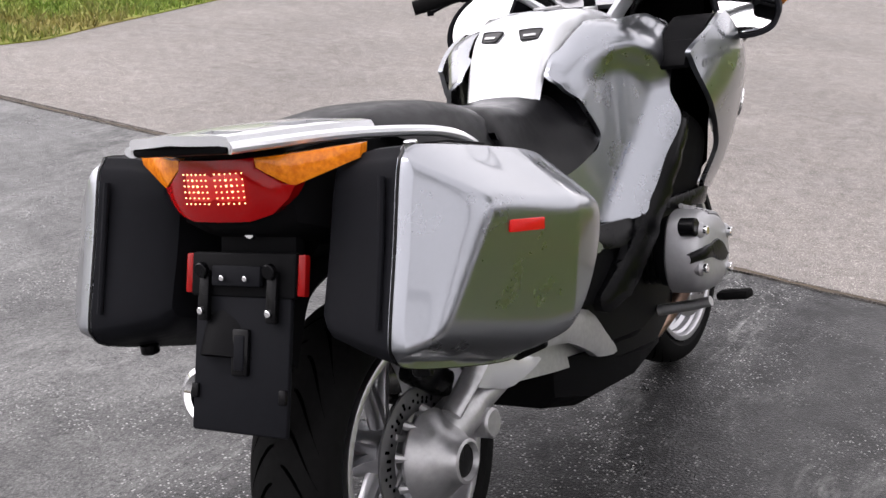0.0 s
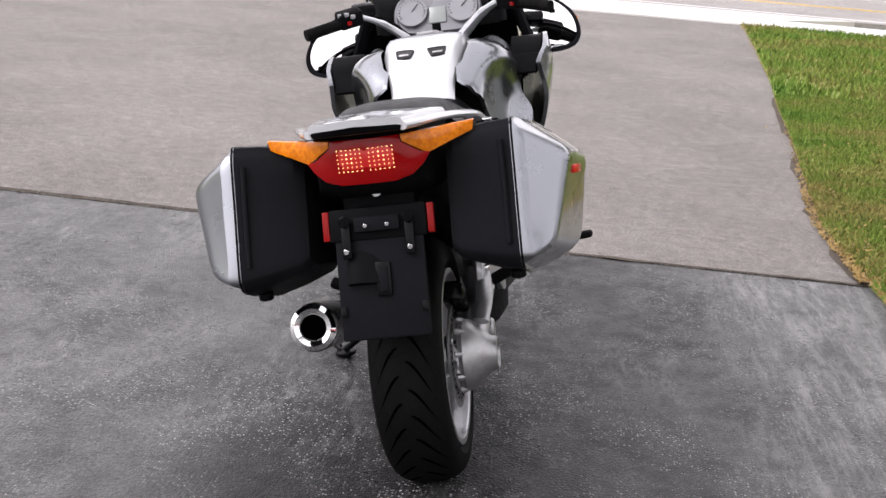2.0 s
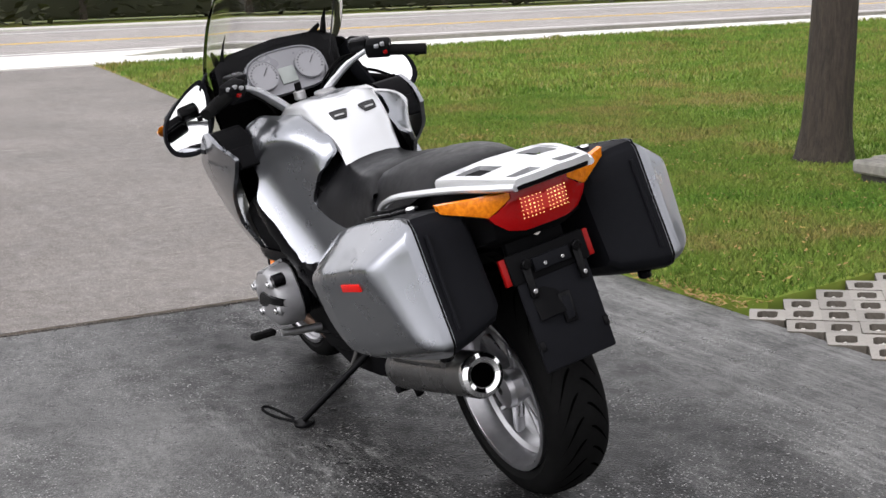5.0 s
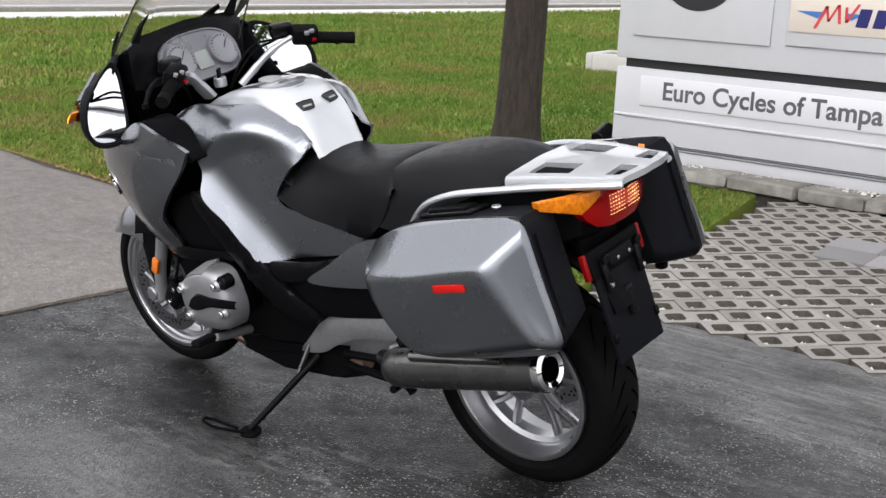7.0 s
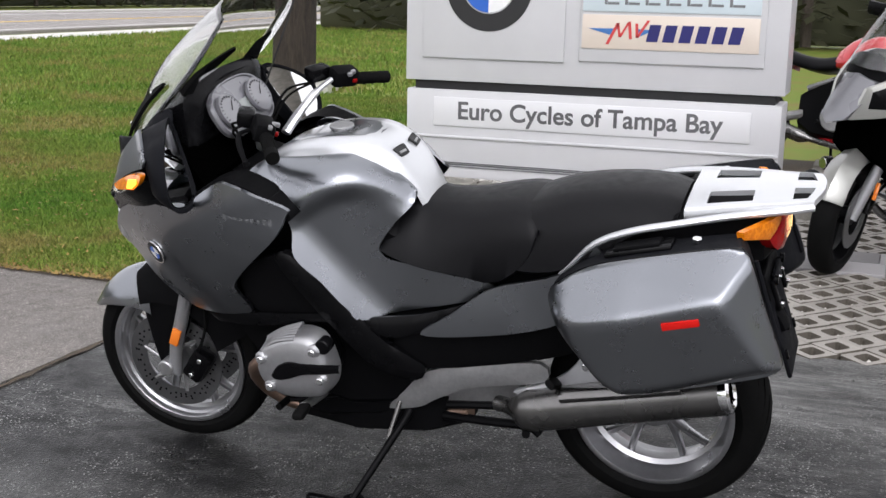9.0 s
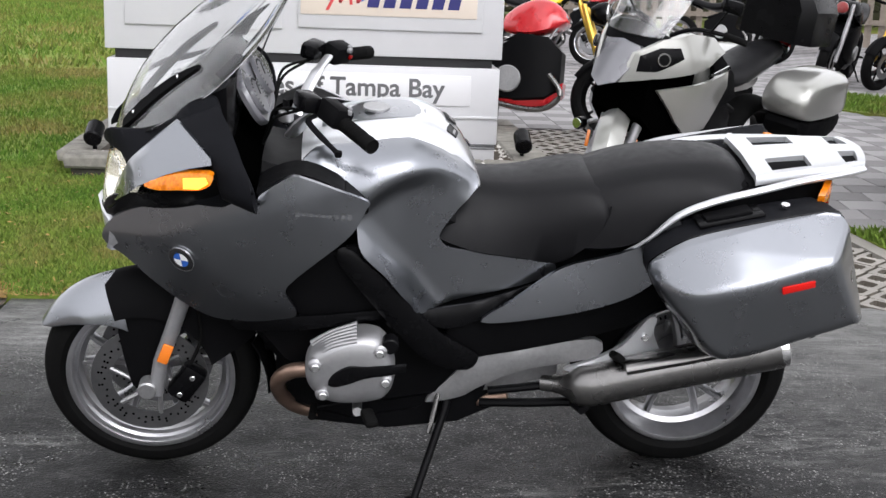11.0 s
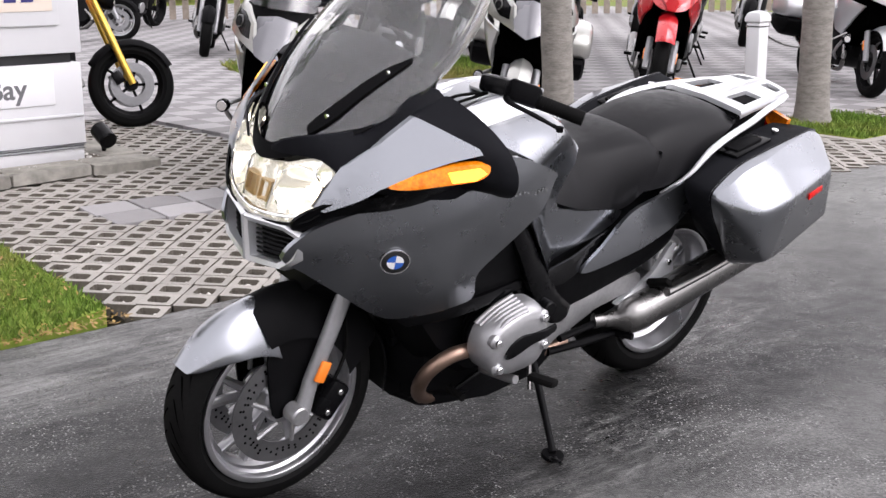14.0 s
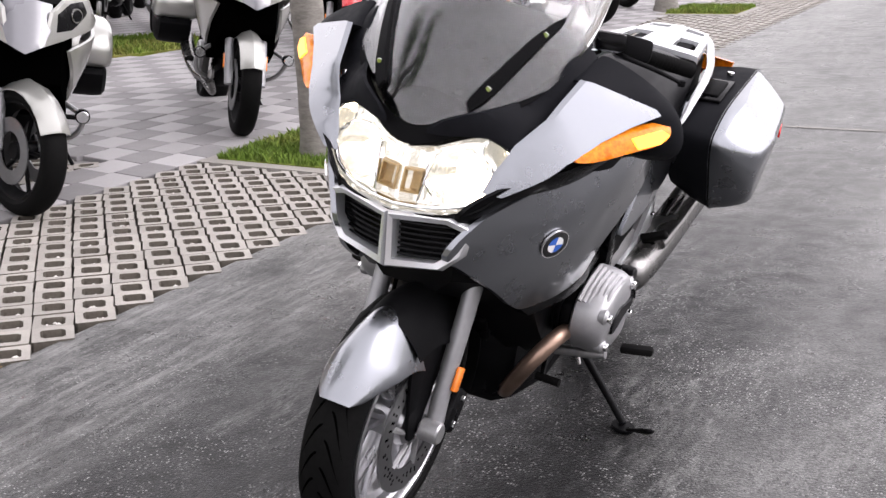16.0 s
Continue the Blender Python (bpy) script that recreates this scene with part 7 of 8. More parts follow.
parked("parked_naked_bike", put_at((17.6, -9.2), BACK), "red motorcycle in the back row", "naked", RED, DARKMETAL, DARKMETAL)
parked("parked_naked_bike", put_at((19.8, -7.4), BACK), "white and black motorcycle in the back row", "naked", PEARL, DARKMETAL, DARKMETAL)
for xy, style, paint_mat, trim, txt in (((5.9, -6.9), "naked", RED, DARKMETAL, "red motorcycle parked in the second row"), ((6.9, -8.3), "enduro", GLOSSY, DARKMETAL, "black adventure motorcycle in the second row"),
                                        ((9.9, -11.2), "naked", BLUE, DARKMETAL, "blue motorcycle in the third row"), ((8.8, -12.4), "naked", GLOSSY, DARKMETAL, "black motorcycle in the third row"),
                                        ((6.3, -11.2), "naked", SILVER, DARKMETAL, "silver motorcycle in the third row"), ((12.3, -11.5), "enduro", PEARL, DARKMETAL, "white adventure motorcycle in the third row"),
                                        ((13.6, -9.0), "naked", YELLOW, DARKMETAL, "yellow motorcycle near the slat fence"), ((14.2, -12.5), "naked", RED, DARKMETAL, "red motorcycle near the slat fence"),
                                        ((10.6, -7.9), "naked", GLOSSY, DARKMETAL, "black motorcycle with a red tail lamp"), ((12.0, -7.6), "enduro", RED, DARKMETAL, "red and black adventure motorcycle")):
    parked("parked_motorcycle", put_at(xy, BACK), txt, style, paint_mat, trim, DARKMETAL)

# ---- trees ----
def leaf_mass(name, centres, count, size, material, parent, seed, flat=0.8):
    rnd, co, fa = random.Random(seed), [], []
    for c, r in centres:
        for _ in range(count):
            d = Vector((rnd.gauss(0, 1), rnd.gauss(0, 1), rnd.gauss(0, 1) * flat)).normalized() * r * rnd.uniform(0.35, 1.0)
            p, s = Vector(c) + d, size * rnd.uniform(0.6, 1.3)
            a, t = rnd.uniform(0, math.tau), rnd.uniform(-0.9, 0.9)
            x = Vector((math.cos(a), math.sin(a), t * 0.6)).normalized()
            y = x.cross(Vector((rnd.uniform(-0.5, 0.5), rnd.uniform(-0.5, 0.5), 1))).normalized()
            k = len(co)
            co += [tuple(p - x * s), tuple(p - y * s * 0.4), tuple(p + x * s), tuple(p + y * s * 0.4)]
            fa.append((k, k + 1, k + 2, k + 3))
    me = bpy.data.meshes.new(name)
    me.from_pydata(co, [], fa)
    me.materials.append(material)
    ob = new(name, me)
    ob.parent = parent
    ob["kind"] = "stuff"
    return ob


oak = thing("oak_tree", Matrix.Translation((4.44, 3.45, 0.085)) @ Matrix.Scale(0.83, 4), "tree with rough dark brown bark on the lawn", "tree")
rnd = random.Random(11)
trunk = []
for i in range(15):
    z = 5.0 * (i / 14) ** 1.4
    r = 0.195 + 0.085 * math.exp(-z / 0.16) - 0.012 * z
    trunk.append([((r * (1 + 0.05 * math.sin(5 * a + 0.6 * z) + 0.03 * rnd.uniform(-1, 1))) * math.cos(a) + 0.03 * z, (r * (1 + 0.05 * math.sin(3 * a))) * math.sin(a) - 0.01 * z, z - 0.05) for a in (2 * math.pi * k / 28 for k in range(28))])
part("trunk", loft(trunk), BARK, oak, "", 80)
tips = []
for k in range(7):
    a, z = k * 2.4, 3.4 + 0.25 * k
    tip = Vector((2.0 * math.cos(a), 2.0 * math.sin(a), z + 1.9))
    part("limb", tube(curve([(0.1, 0, z), (0.9 * math.cos(a), 0.9 * math.sin(a), z + 0.8), tuple(tip)], 4), [0.09, 0.085, 0.08, 0.075, 0.07, 0.06, 0.05, 0.04, 0.03], 8), BARK, oak)
    tips += [(tip, 1.1), (tip * 0.75 + Vector((0, 0, 0.9)), 1.0)]
leaf_mass("crown", tips, 420, 0.09, LEAF, oak, 5)
for (x, y), r, h, lean in (((2.60, -2.22), 0.095, 6.2, 0.07), ((3.08, -5.66), 0.125, 6.6, 0.0), ((3.55, -12.2), 0.13, 6.4, 0.0)):
    palm = thing("palm_tree", Matrix.Translation(lifted(x, y)) @ Matrix.Scale(lift(x, y)[3], 4), "slim palm with a ringed grey trunk in a grass bed", "palm", "palms along the drive")
    rings = []
    for i in range(64):
        z = h * i / 63
        rr_ = r * (1.0 + 0.35 * math.exp(-z / 0.15) - 0.02 * z) * (1.035 if i % 3 == 0 else 1.0)
        rings.append([(rr_ * math.cos(a) - 0.3 * lean * z, rr_ * math.sin(a) + lean * z, z) for a in (2 * math.pi * k / 18 for k in range(18))])
    part("trunk", loft(rings), PALMBARK, palm, "", 80)
    for k in range(14):
        a = k * 2.4
        fr = []
        for i in range(9):
            t = i / 8
            rad_, z = 1.9 * t, h + 0.9 * math.sin(t * 2.6) - 0.9 * t * t * (0.4 + 0.1 * (k % 4))
            fr.append((rad_ * math.cos(a) + lean * h, rad_ * math.sin(a), z))
        bm = bmesh.new()
        for i in range(1, 9):
            for sgn in (-1, 1):
                for q in range(3):
                    p = Vector(fr[i - 1]).lerp(Vector(fr[i]), q / 3)
                    dx = Vector((-math.sin(a), math.cos(a), 0)) * sgn * 0.42 * math.sin(math.pi * (i + q / 3) / 9.5)
                    f = Vector((math.cos(a), math.sin(a), 0)) * 0.16
                    bm.faces.new([bm.verts.new(v) for v in (p, p + f * 0.25, p + dx + f + Vector((0, 0, -0.14)))])
        tube(fr, 0.012, 5, bm)
        part("frond", bm, LEAF, palm)

# ---- far side of the road ----
hedge = thing("woods", Matrix.Translation((20, 44, 0)), "dark woodland edge beyond the road", "woods", "", "stuff")
co = []
rnd = random.Random(8)
for k in range(110):
    x = -90 + k * 2.1
    for z in (0.6, 1.8, 3.4, 5.2, 7.2, 9.2):
        co.append((Vector((x + rnd.uniform(-0.8, 0.8), 0.07 * x + rnd.uniform(-0.8, 1.2), z + rnd.uniform(-0.3, 0.3))), 1.5))
leaf_mass("foliage", co, 60, 0.28, WOODS, hedge, 9)
for k in range(40):
    x = -90 + k * 5.6 + rnd.uniform(-1.5, 1.5)
    part("stem", tube([(x, 0.07 * x + 0.4, 0), (x + rnd.uniform(-0.3, 0.3), 0.07 * x + 0.4, 5)], 0.14, 7), BARK, hedge)
part("undergrowth", box((240, 1.5, 4.0), pose(0, 1.8, 2.0, 0, 0, 4.0), 0.2), WOODS, hedge)
def unseen_tree_row(x, y, turn, length, high, label, seed, back=-1):
    row = thing("woods", Matrix.Translation((x, y, 0)) @ Matrix.Rotation(radians(turn), 4, "Z"), label, "woods", "", "stuff")
    r = random.Random(seed)
    n = int(length / 2.0)
    co = [(Vector((r.uniform(-1.5, 1.5), -length / 2 + k * 2.0, z + r.uniform(-0.8, 0.8))), 1.9) for k in range(n) for z in [1.2 + 2.4 * q for q in range(int(high / 2.4 + r.uniform(-0.6, 0.9)))]]
    leaf_mass("foliage", co, 60, 0.34, WOODS, row, seed)
    # opaque box behind the leaves, so that no sky shows through in reflections
    part("undergrowth", box((1.2, length, high * 0.86), pose(back * 2.2, 0, high * 0.43), 0.2), WOODS, row)
    for k in range(n // 2):
        yk = -length / 2 + k * 4.0 + 1
        part("stem", tube([(0, yk, 0), (0.2, yk + 0.1, high * 0.7)], 0.17, 7), BARK, row)


# out-of-view tree lines, added only to block low sky and darken reflections
unseen_tree_row(4, -44, 90, 60, 5.0, "unseen line of trees behind the parking, added to dim reflections", 11)
unseen_tree_row(36, -6, 0, 50, 11.0, "unseen line of trees beyond the parking, added to block low sky", 12, 1)

fence = thing("slat_fence", Matrix.Translation(lifted(21.5, -10.5)) @ Matrix.Rotation(radians(58), 4, "Z"), "grey weathered vertical slat fence", "fence")
for k in range(150):
    part("slat", box((0.12, 0.025, 1.9), pose(-28.2 + k * 0.24, 0, 1.0), 0), FENCEWOOD, fence)
for z in (0.5, 1.6):
    part("rail", box((36.2, 0.05, 0.09), pose(-10.3, 0.04, z), 0), FENCEWOOD, fence)

post = thing("white_bollard", Matrix.Translation(lifted(3.18, -4.98)) @ Matrix.Scale(lift(3.18, -4.98)[3], 4), "white painted square post with a chain", "bollard")
part("shaft", box((0.125, 0.125, 0.86), pose(0, 0, 0.43), 0.012), WHITE, post)
part("cap", loft([[(x * w, y * w, z) for x, y in ((-1, -1), (1, -1), (1, 1), (-1, 1))] for w, z in ((0.062, 0.86), (0.072, 0.87), (0.072, 0.90), (0.055, 0.935), (0.02, 0.95))]), WHITE, post)
part("band", box((0.132, 0.132, 0.012), pose(0, 0, 0.83), 0.002), STEEL, post)
part("chain", tube(curve([(0.06, -0.03, 0.82), (0.10, -0.5, 0.66), (0.14, -1.0, 0.62), (0.2, -1.6, 0.7)], 5), 0.008, 6), STEEL, post)

ubox = thing("utility_box", Matrix.Translation(lifted(12.35, 7.1)) @ Matrix.Rotation(radians(12), 4, "Z"), "low concrete utility pit with a brown lid", "utility box")
for x, y, a, b in ((0, 0.40, 0.86, 0.09), (0, -0.40, 0.86, 0.09), (0.385, 0, 0.09, 0.71), (-0.385, 0, 0.09, 0.71)):
    part("wall", box((a, b, 0.24), pose(x, y, 0.12), 0.015), CONCRETE, ubox)
part("lid", box((0.68, 0.71, 0.05), pose(0, 0, 0.195), 0.01), FENCEWOOD, ubox, "sunken brown lid")
marker = thing("marker_post", Matrix.Translation((44.5, 20.0, 0)), "thin white marker post by the footpath", "post")
part("stake", box((0.12, 0.12, 1.3), pose(0, 0, 0.65), 0.01), WHITE, marker)
for x, y in ((4.24, 2.57), (4.36, -0.10)):
    up = thing("ground_spotlight", Matrix.Translation((x, y, 0.235)), "small black ground spotlight aimed at the sign", "spotlight", "sign spotlights")
    part("stake", tube([(0, 0, -0.02), (0, 0, 0.07)], 0.014, 8), GLOSSY, up)
    hd_ = disc((0, 0, 0), 0.055, 0.15, "u", 18)
    hd_.transform(Matrix.Translation((-0.01, 0, 0.10)) @ pose(0, 0, 0, 0, -25, 0))
    part("lamp_head", hd_, GLOSSY, up)


def inside(poly, x, y):
    hit = False
    for (x0, y0), (x1, y1) in zip(poly, poly[1:] + poly[:1]):
        if (y0 > y) != (y1 > y) and x < (x1 - x0) * (y - y0) / (y1 - y0) + x0:
            hit = not hit
    return hit


def blades(name, poly, areas, label, seed):
    rnd, co, fa = random.Random(seed), [], []
    for (x0, y0, x1, y1), count, size in areas:
        for _ in range(count):
            x, y = rnd.uniform(x0, x1), rnd.uniform(y0, y1)
            if not inside(poly, x, y):
                continue
            h, a, w = size * rnd.uniform(0.5, 1.3), rnd.uniform(0, math.tau), size * rnd.uniform(0.10, 0.2)
            lx, ly = rnd.uniform(-0.7, 0.7) * h, rnd.uniform(-0.7, 0.7) * h
            dx, dy, k = w * math.cos(a), w * math.sin(a), len(co)
            x, y, z, _ = lift(x, y)
            co += [(x - dx, y - dy, z + 0.008), (x + dx, y + dy, z + 0.008), (x + lx * 0.4 + dx * 0.6, y + ly * 0.4 + dy * 0.6, z + 0.01 + h * 0.6), (x + lx, y + ly, z + 0.01 + h)]
            fa += [(k, k + 1, k + 2), (k, k + 2, k + 3)]
    me = bpy.data.meshes.new(name)
    me.from_pydata(co, [], fa)
    me.materials.append(GRASS)
    tagged(new(name, me), label, "grass", "", "stuff")


blades("grass", LAWN_R, [((1.5, 0.9, 5, 5), 90000, 0.030), ((1.5, 5, 6, 9), 60000, 0.034), ((5, 1, 12, 9), 70000, 0.042), ((1.8, 9, 20, 20), 90000, 0.07), ((12, 4, 40, 21), 60000, 0.10)],
       "short green grass blades with dry straw and fallen leaves", 3)
blades("grass", LAWN_L, [((-9, 2.8, -4.9, 12), 50000, 0.05), ((-20, 3, -5, 18), 40000, 0.07)], "short green grass blades", 4)


# -- kerbed bed round the sign --
bed = [(4.06, 2.66), (4.06, -0.20), (6.3, -0.16), (6.3, 2.8)]
slab("planting_bed", bed, 0.228, 0.3, DIRT, "bare soil bed with white pebbles under the sign")
rnd = random.Random(21)


def stone(size, seed):
    r = random.Random(seed)
    bm = box(size, None, 0.012, None, 1)
    for v in bm.verts:
        v.co += Vector((r.uniform(-1, 1), r.uniform(-1, 1), r.uniform(-1, 1))) * 0.006
    return bm


kerb_ob = thing("kerb", Matrix.Translation((4.0, 1.2, 0)), "two courses of weathered kerb stones round the sign bed", "kerb", "", "structure")


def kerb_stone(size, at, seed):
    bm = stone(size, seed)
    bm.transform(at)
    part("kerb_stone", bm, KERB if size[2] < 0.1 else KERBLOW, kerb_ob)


y, k = 2.70, 0
while y > -0.2:
    ln = min(rnd.uniform(0.36, 0.50), y + 0.27)
    kerb_stone((0.25, ln - 0.010, 0.075), pose(0.04 + rnd.uniform(-0.008, 0.008), y - ln / 2 - 1.2, 0.200, rnd.uniform(-0.6, 0.6), 0, rnd.uniform(-1.2, 1.2)), k)
    y -= ln
    k += 1
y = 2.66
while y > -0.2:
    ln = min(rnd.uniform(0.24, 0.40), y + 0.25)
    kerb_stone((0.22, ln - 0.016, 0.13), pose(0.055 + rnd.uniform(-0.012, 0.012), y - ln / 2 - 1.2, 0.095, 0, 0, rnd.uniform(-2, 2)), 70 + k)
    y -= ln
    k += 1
for j in range(5):
    kerb_stone((0.42, 0.25, 0.075), pose(0.38 + j * 0.43, -1.34, 0.200, 0, 0, rnd.uniform(-1.5, 1.5)), 40 + j)
    kerb_stone((0.40, 0.22, 0.13), pose(0.36 + j * 0.43, -1.33, 0.095, 0, 0, rnd.uniform(-1.5, 1.5)), 50 + j)
    kerb_stone((0.42, 0.25, 0.075), pose(0.38 + j * 0.43, 1.46, 0.200, 0, 0, rnd.uniform(-1.5, 1.5)), 60 + j)


def pebbles(name, spots, label, lo, hi, material, seed):
    r, co, fa = random.Random(seed), [], []
    for x, y, z in spots:
        s = r.uniform(lo, hi)
        a = r.uniform(0, math.tau)
        k = len(co)
        ring = [(x + s * (1 + 0.3 * r.uniform(-1, 1)) * math.cos(a + i * math.tau / 5), y + s * 0.8 * (1 + 0.3 * r.uniform(-1, 1)) * math.sin(a + i * math.tau / 5), z) for i in range(5)]
        co += ring + [(x, y, z + s * 0.7)]
        fa += [(k + i, k + (i + 1) % 5, k + 5) for i in range(5)]
    me = bpy.data.meshes.new(name)
    me.from_pydata(co, [], fa)
    me.materials.append(material)
    return tagged(new(name, me), label, "pebbles", "", "stuff")


pebbles("pebbles", [(rnd.uniform(4.06, 4.175), rnd.uniform(-0.1, 2.6), 0.227) for _ in range(330)] + [(rnd.uniform(4.2, 4.9), rnd.uniform(-0.12, 0.06), 0.227) for _ in range(60)],
        "scattered white pebbles along the kerb", 0.008, 0.022, PEBBLE, 5)

# -- paving: solid checkered slabs, then lattice pavers with gravel in the openings --
slab("gravel_bed", [(1.67, 1.08), (3.32, 1.06), (5.1, 1.22), (5.1, -0.5), (7.4, -0.5), (7.4, -1.6), (3.9, -1.6), (3.32, -3.0), (3.32, -16), (1.70, -16)], -0.030, 0.07, GRAVEL, "dark gravel bed under the lattice pavers", climb=True)
tile_area = [(3.33, 0.42), (3.93, 0.42), (3.93, -1.6), (7.42, -1.6), (7.42, -0.5), (30, -0.5), (30, -22), (3.33, -22)]
slab("parking_base", tile_area, -0.02, 0.06, TILE_D, "grey paved motorcycle parking", climb=True)
BEDS = [(2.08, 3.20, -2.85, -1.92), (2.3, 3.3, -6.3, -5.2), (2.4, 3.4, -12.8, -11.7)]
ISLAND = [(7.6, -7.6), (8.4, -5.4), (10.0, -4.4), (11.6, -5.0), (10.6, -7.2), (9.0, -8.6)]

T = 0.30
tile_me = {}
for key, m in (("l", TILE_L), ("d", TILE_D)):
    bt = box((T - 0.006, T - 0.006, 0.05), None, 0.004, None, 1)
    me = bpy.data.meshes.new("paving_slab")
    bt.to_mesh(me)
    bt.free()
    me.materials.append(m)
    tile_me[key] = me
base = bpy.data.objects["parking_base"]
far = {"l": [], "d": []}
ni = 0
for i in range(89):
    for j in range(75):
        x, y = 3.33 + T * (i + 0.5), 0.42 - T * (j + 0.5)
        if not inside(tile_area, x, y) or inside(ISLAND, x, y):
            continue
        key = "l" if (i // 1 + j // 1) % 2 else "d"
        if x < 6.4 and y > -4.0 and ni < 290:
            o = new("paving_slab", tile_me[key])
            px, py, pz, pk = lift(x, y)
            o.parent, o.location, o.rotation_euler = base, (px, py, pz - 0.018), (0, -math.atan((rise(px + 0.05, py) - rise(px - 0.05, py)) / 0.1), 0)
            o.scale = ((lift(x + 0.05, y)[0] - lift(x - 0.05, y)[0]) / 0.1, (lift(x, y + 0.05)[1] - lift(x, y - 0.05)[1]) / 0.1, 1)
            o["part"] = 1
            ni += 1
        else:
            far[key].append((x, y))
for key, m in (("l", TILE_L), ("d", TILE_D)):
    co, fa = [], []
    h = T / 2 - 0.003
    for x, y in far[key]:
        k = len(co)
        co += [lifted(x + a * h, y + b * h, z) for z in (0.005, -0.03) for a, b in ((-1, -1), (1, -1), (1, 1), (-1, 1))]
        fa += [(k, k + 1, k + 2, k + 3)] + [(k + a, k + 4 + a, k + 4 + (a + 1) % 4, k + (a + 1) % 4) for a in range(4)]
    me = bpy.data.meshes.new("paving_slabs_far")
    me.from_pydata(co, [], fa)
    me.materials.append(m)
    o = new("paving_slabs_far", me)
    o.parent = base
    o["kind"] = "stuff"

# lattice pavers: four-sided frames round a slanted opening, laid in staggered rows
PX, PY = 0.235, 0.108
hexa = [(-0.113, 0.003), (-0.006, 0.1015), (0.006, 0.1015), (0.113, 0.003), (0.113, -0.003), (0.006, -0.1015), (-0.006, -0.1015), (-0.113, -0.003)]
hole = [(-0.062, 0.006), (-0.008, 0.050), (0.014, 0.050), (0.062, 0.008), (0.062, -0.006), (0.008, -0.050), (-0.014, -0.050), (-0.062, -0.008)]


def lattice(co, fa, x, y, jit):
    k = len(co)
    z0, z1 = 0.006 + jit, -0.055
    for pts, z in ((hexa, z0), (hole, z0), (hole, z1), (hexa, z1)):
        co += [lifted(x + a, y + b, z) for a, b in pts] if x else [(a, b, z) for a, b in pts]
    for i in range(8):
        j = (i + 1) % 8
        fa += [(k + j, k + i, k + 8 + i, k + 8 + j), (k + 8 + j, k + 8 + i, k + 16 + i, k + 16 + j), (k + i, k + j, k + 24 + j, k + 24 + i)]


grid_area = [(1.69, 1.03), (3.30, 1.02), (5.0, 1.18), (5.0, -0.52), (7.4, -0.52), (7.4, -1.56), (3.95, -1.56), (3.95, 0.44), (3.31, 0.44), (3.31, -16), (1.72, -16)]
bed_ob = bpy.data.objects["gravel_bed"]
co, fa = [], []
lattice(co, fa, 0, 0, 0)
lat_me = bpy.data.meshes.new("lattice_paver")
lat_me.from_pydata(co, [], fa)
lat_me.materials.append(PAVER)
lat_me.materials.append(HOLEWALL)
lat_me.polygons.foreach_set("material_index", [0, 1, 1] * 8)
co, fa, nl, holes = [], [], 0, []
row = 0
y = 1.0
rnd = random.Random(31)
while y > -15.5:
    x = 1.72 + (PX / 2 if row % 2 else 0)
    while x < 7.4:
        if inside(grid_area, x, y) and not any(a < x < b and c < y < d for a, b, c, d in BEDS):
            jit = rnd.uniform(-0.003, 0.003)
            holes.append((x, y))
            if nl < 300 and x < 3.3 and y > -1.9:
                o = new("lattice_paver", lat_me)
                px, py, pz, pk = lift(x, y)
                o.parent, o.location = bed_ob, (px + rnd.uniform(-0.002, 0.002), py + rnd.uniform(-0.002, 0.002), pz + jit)
                o.rotation_euler = (0, -math.atan((rise(px + 0.05, py) - rise(px - 0.05, py)) / 0.1), rnd.uniform(-0.03, 0.03))
                o.scale = ((lift(x + 0.05, y)[0] - lift(x - 0.05, y)[0]) / 0.1, (lift(x, y + 0.05)[1] - lift(x, y - 0.05)[1]) / 0.1, 1)
                nl += 1
            else:
                lattice(co, fa, x, y, jit)
        x += PX
    y -= PY
    row += 1
me = bpy.data.meshes.new("lattice_pavers_far")
me.from_pydata(co, [], fa)
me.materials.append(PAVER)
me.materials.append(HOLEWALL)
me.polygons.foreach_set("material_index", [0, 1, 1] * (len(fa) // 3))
o = new("lattice_pavers_far", me)
o.parent = bed_ob
o["kind"] = "stuff"
pebbles("pebbles", [lifted(x + rnd.uniform(-0.03, 0.03), y + rnd.uniform(-0.03, 0.03), -0.020) for x, y in holes if y > -7 for _ in range(5)], "pale pebbles in the openings of the lattice pavers", 0.009, 0.020, PEBBLE, 6)

# palm beds and the planted island among the parked machines
for n, (x0, x1, y0, y1) in enumerate(BEDS):
    slab("palm_bed_border", [(x0 - 0.1, y0 - 0.1), (x1 + 0.1, y0 - 0.1), (x1 + 0.1, y1 + 0.1), (x0 - 0.1, y1 + 0.1)], 0.012, 0.12, PAVER, "flat concrete edging round a palm bed", climb=True)
    slab("palm_bed", [(x0, y0), (x1, y0), (x1, y1), (x0, y1)], 0.018, 0.12, SOILG, "small square of grass round a palm", climb=True)
    blades("grass", [(x0, y0), (x1, y0), (x1, y1), (x0, y1)], [((x0, y0, x1, y1), 5000, 0.05)], "short grass round the foot of a palm", 50 + n)
slab("planted_island", ISLAND, 0.02, 0.12, SOILG, "green planted strip between the rows", climb=True)
blades("grass", ISLAND, [((7.5, -8.6, 11.7, -4.3), 22000, 0.06)], "green grass between the rows", 60)
# crack along the joint of the two surfaces, pale streaks of wear
bm = bmesh.new()
rows = []
rnd = random.Random(77)
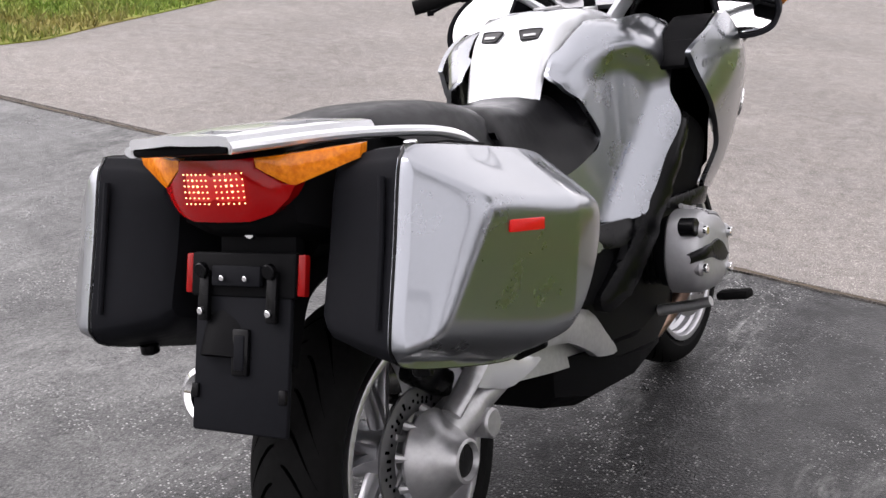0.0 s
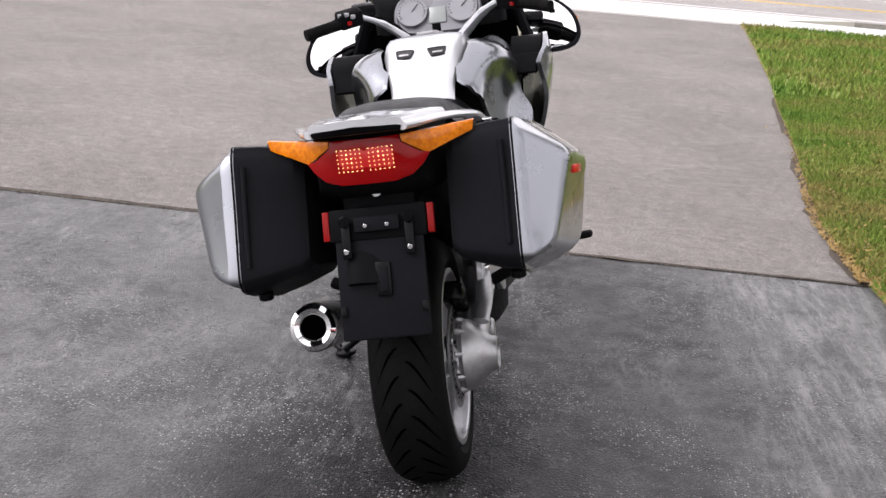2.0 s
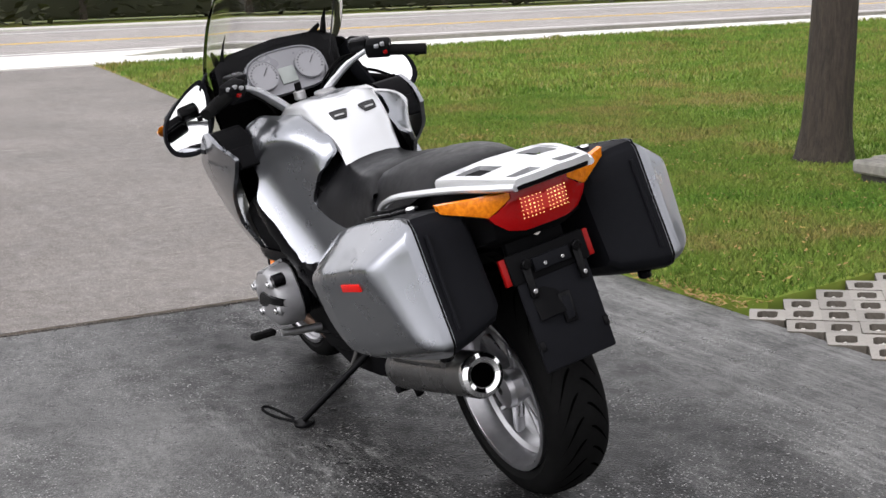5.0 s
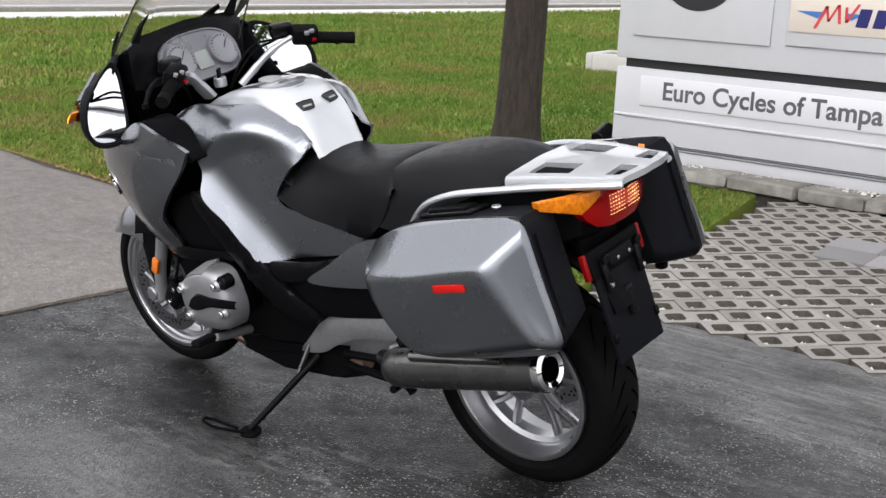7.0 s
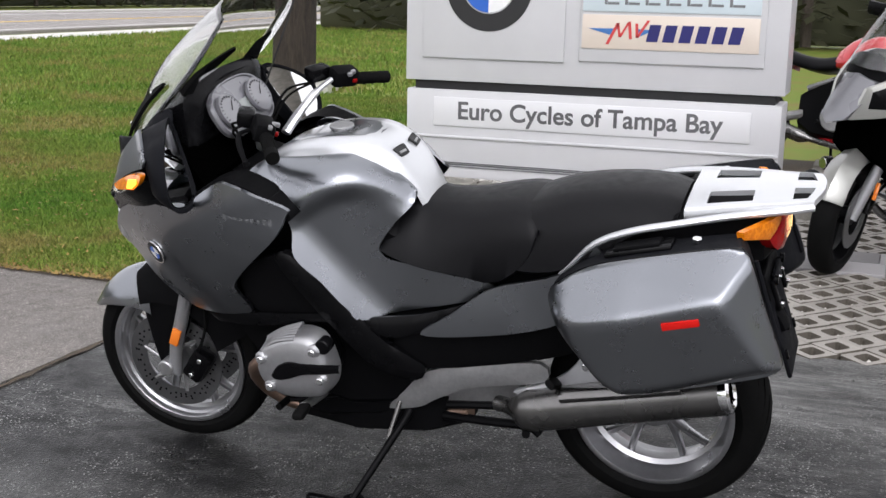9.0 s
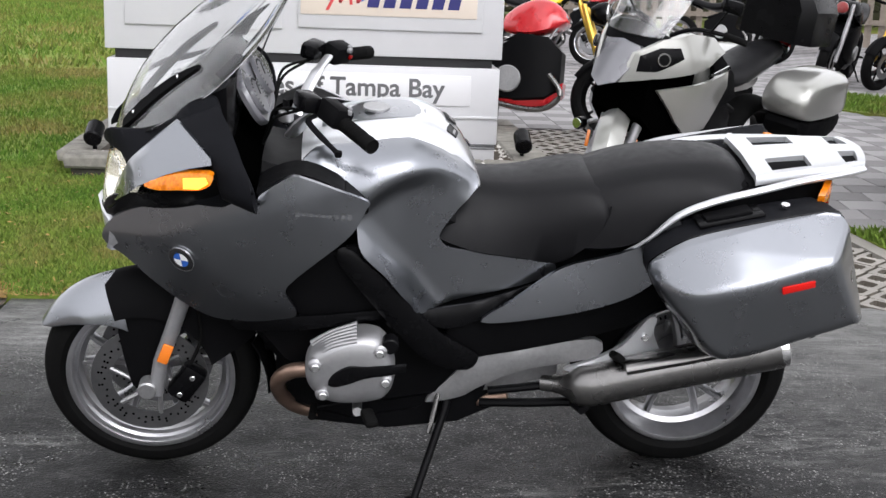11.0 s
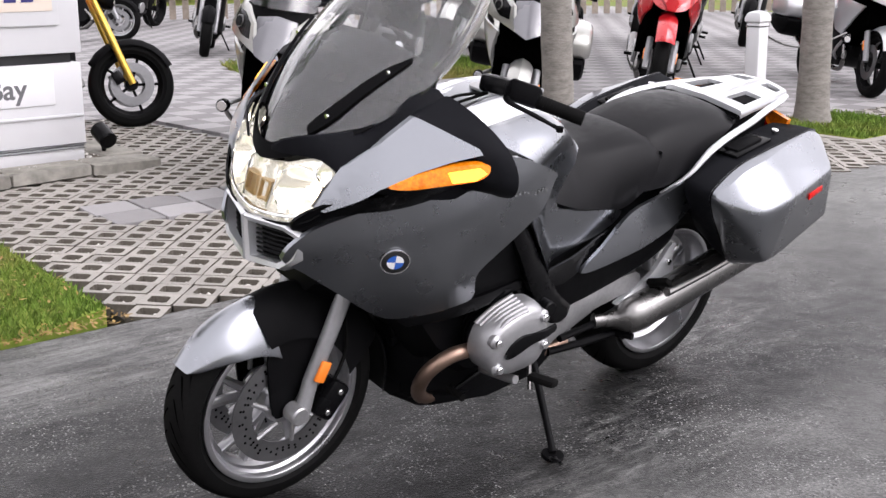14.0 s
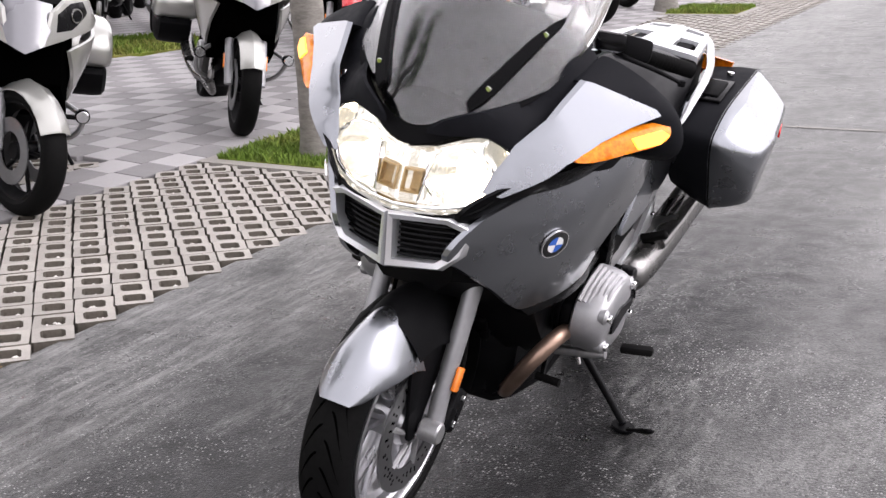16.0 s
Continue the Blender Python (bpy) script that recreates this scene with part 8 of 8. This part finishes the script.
for i in range(160):
    x = -8 + i * 0.0608
    c = 2.42 + rnd.uniform(-0.008, 0.008)
    w = 0.003 + 0.007 * rnd.random() + (0.008 if rnd.random() > 0.9 else 0)
    rows.append([(x, c - w, 0.006 + dip(x, c)), (x, c + w, 0.0075 + dip(x, c))])
loft(rows, bm, False)
tagged(link_mesh("joint_crack", bm, DIRT, None, "", False), "dark ragged crack where two asphalt surfaces meet", "crack", "", "structure")
# a thin pale sealed seam across the drive
rnd = random.Random(41)
bm = bmesh.new()
loft([[(x, -3.96 - 0.06 * math.sin(x * 1.3) - w, 0.005), (x, -3.96 - 0.06 * math.sin(x * 1.3) + w, 0.005)] for x, w in ((-3.2 + 0.08 * i, rnd.uniform(0.010, 0.020)) for i in range(54))], bm, False)
tagged(link_mesh("pale_seam", bm, PAVER, None, "", False), "thin pale seam across the asphalt drive", "seam", "", "structure")
# dry leaves and straw drifted along the lawn edges
def litter(name, spots, label, seed):
    r, co, fa = random.Random(seed), [], []
    for x, y, z in spots:
        a, ln, w = r.uniform(0, math.tau), 0.007 + 0.018 * r.random() ** 2, r.uniform(0.003, 0.008)
        ca, sa, k = math.cos(a), math.sin(a), len(co)
        for p, q, h in ((-ln, 0, 0.0), (0, w, r.uniform(0, 0.006)), (ln, 0, r.uniform(0, 0.014)), (0, -w, r.uniform(0, 0.006))):
            co.append((x + p * ca - q * sa, y + p * sa + q * ca, z + 0.004 + h))
        fa += [(k, k + 3, k + 1), (k + 1, k + 3, k + 2)]
    me = bpy.data.meshes.new(name)
    me.from_pydata(co, [], fa)
    me.materials.append(DRYLEAF)
    tagged(new(name, me), label, "leaves", "", "stuff")


r = random.Random(13)
edge_pts = curve(EDGE_R, 6)
bm = bmesh.new()
loft([[(x - r.uniform(0.02, 0.09), y, 0.006), (x + 0.03, y, 0.010)] for x, y in (p[:2] for p in edge_pts) if y < 9], bm, False)
tagged(link_mesh("soil_edge", bm, DIRT, None, "", False), "ragged dark soil washed onto the drive along the lawn", "soil", "", "structure")
spots = []
for _ in range(6500):
    i = int(len(edge_pts) * r.random() ** 1.6)
    p, q = edge_pts[min(i, len(edge_pts) - 2)], edge_pts[min(i, len(edge_pts) - 2) + 1]
    f = r.random()
    x, y = p[0] + (q[0] - p[0]) * f + abs(r.gauss(0, 0.16)) - 0.05, p[1] + (q[1] - p[1]) * f
    spots.append((x, y, 0.012))
spots += [(1.66 + abs(r.gauss(0, 0.12)) - 0.05, r.uniform(1.1, 2.5), 0.01) for _ in range(700)]
spots += [lifted(r.uniform(1.7, 4.5), r.uniform(1.1, 7.0), r.uniform(0.02, 0.05)) for _ in range(1500)]
litter("leaf_litter", spots, "dry yellow and brown leaves along the lawn edge", 14)
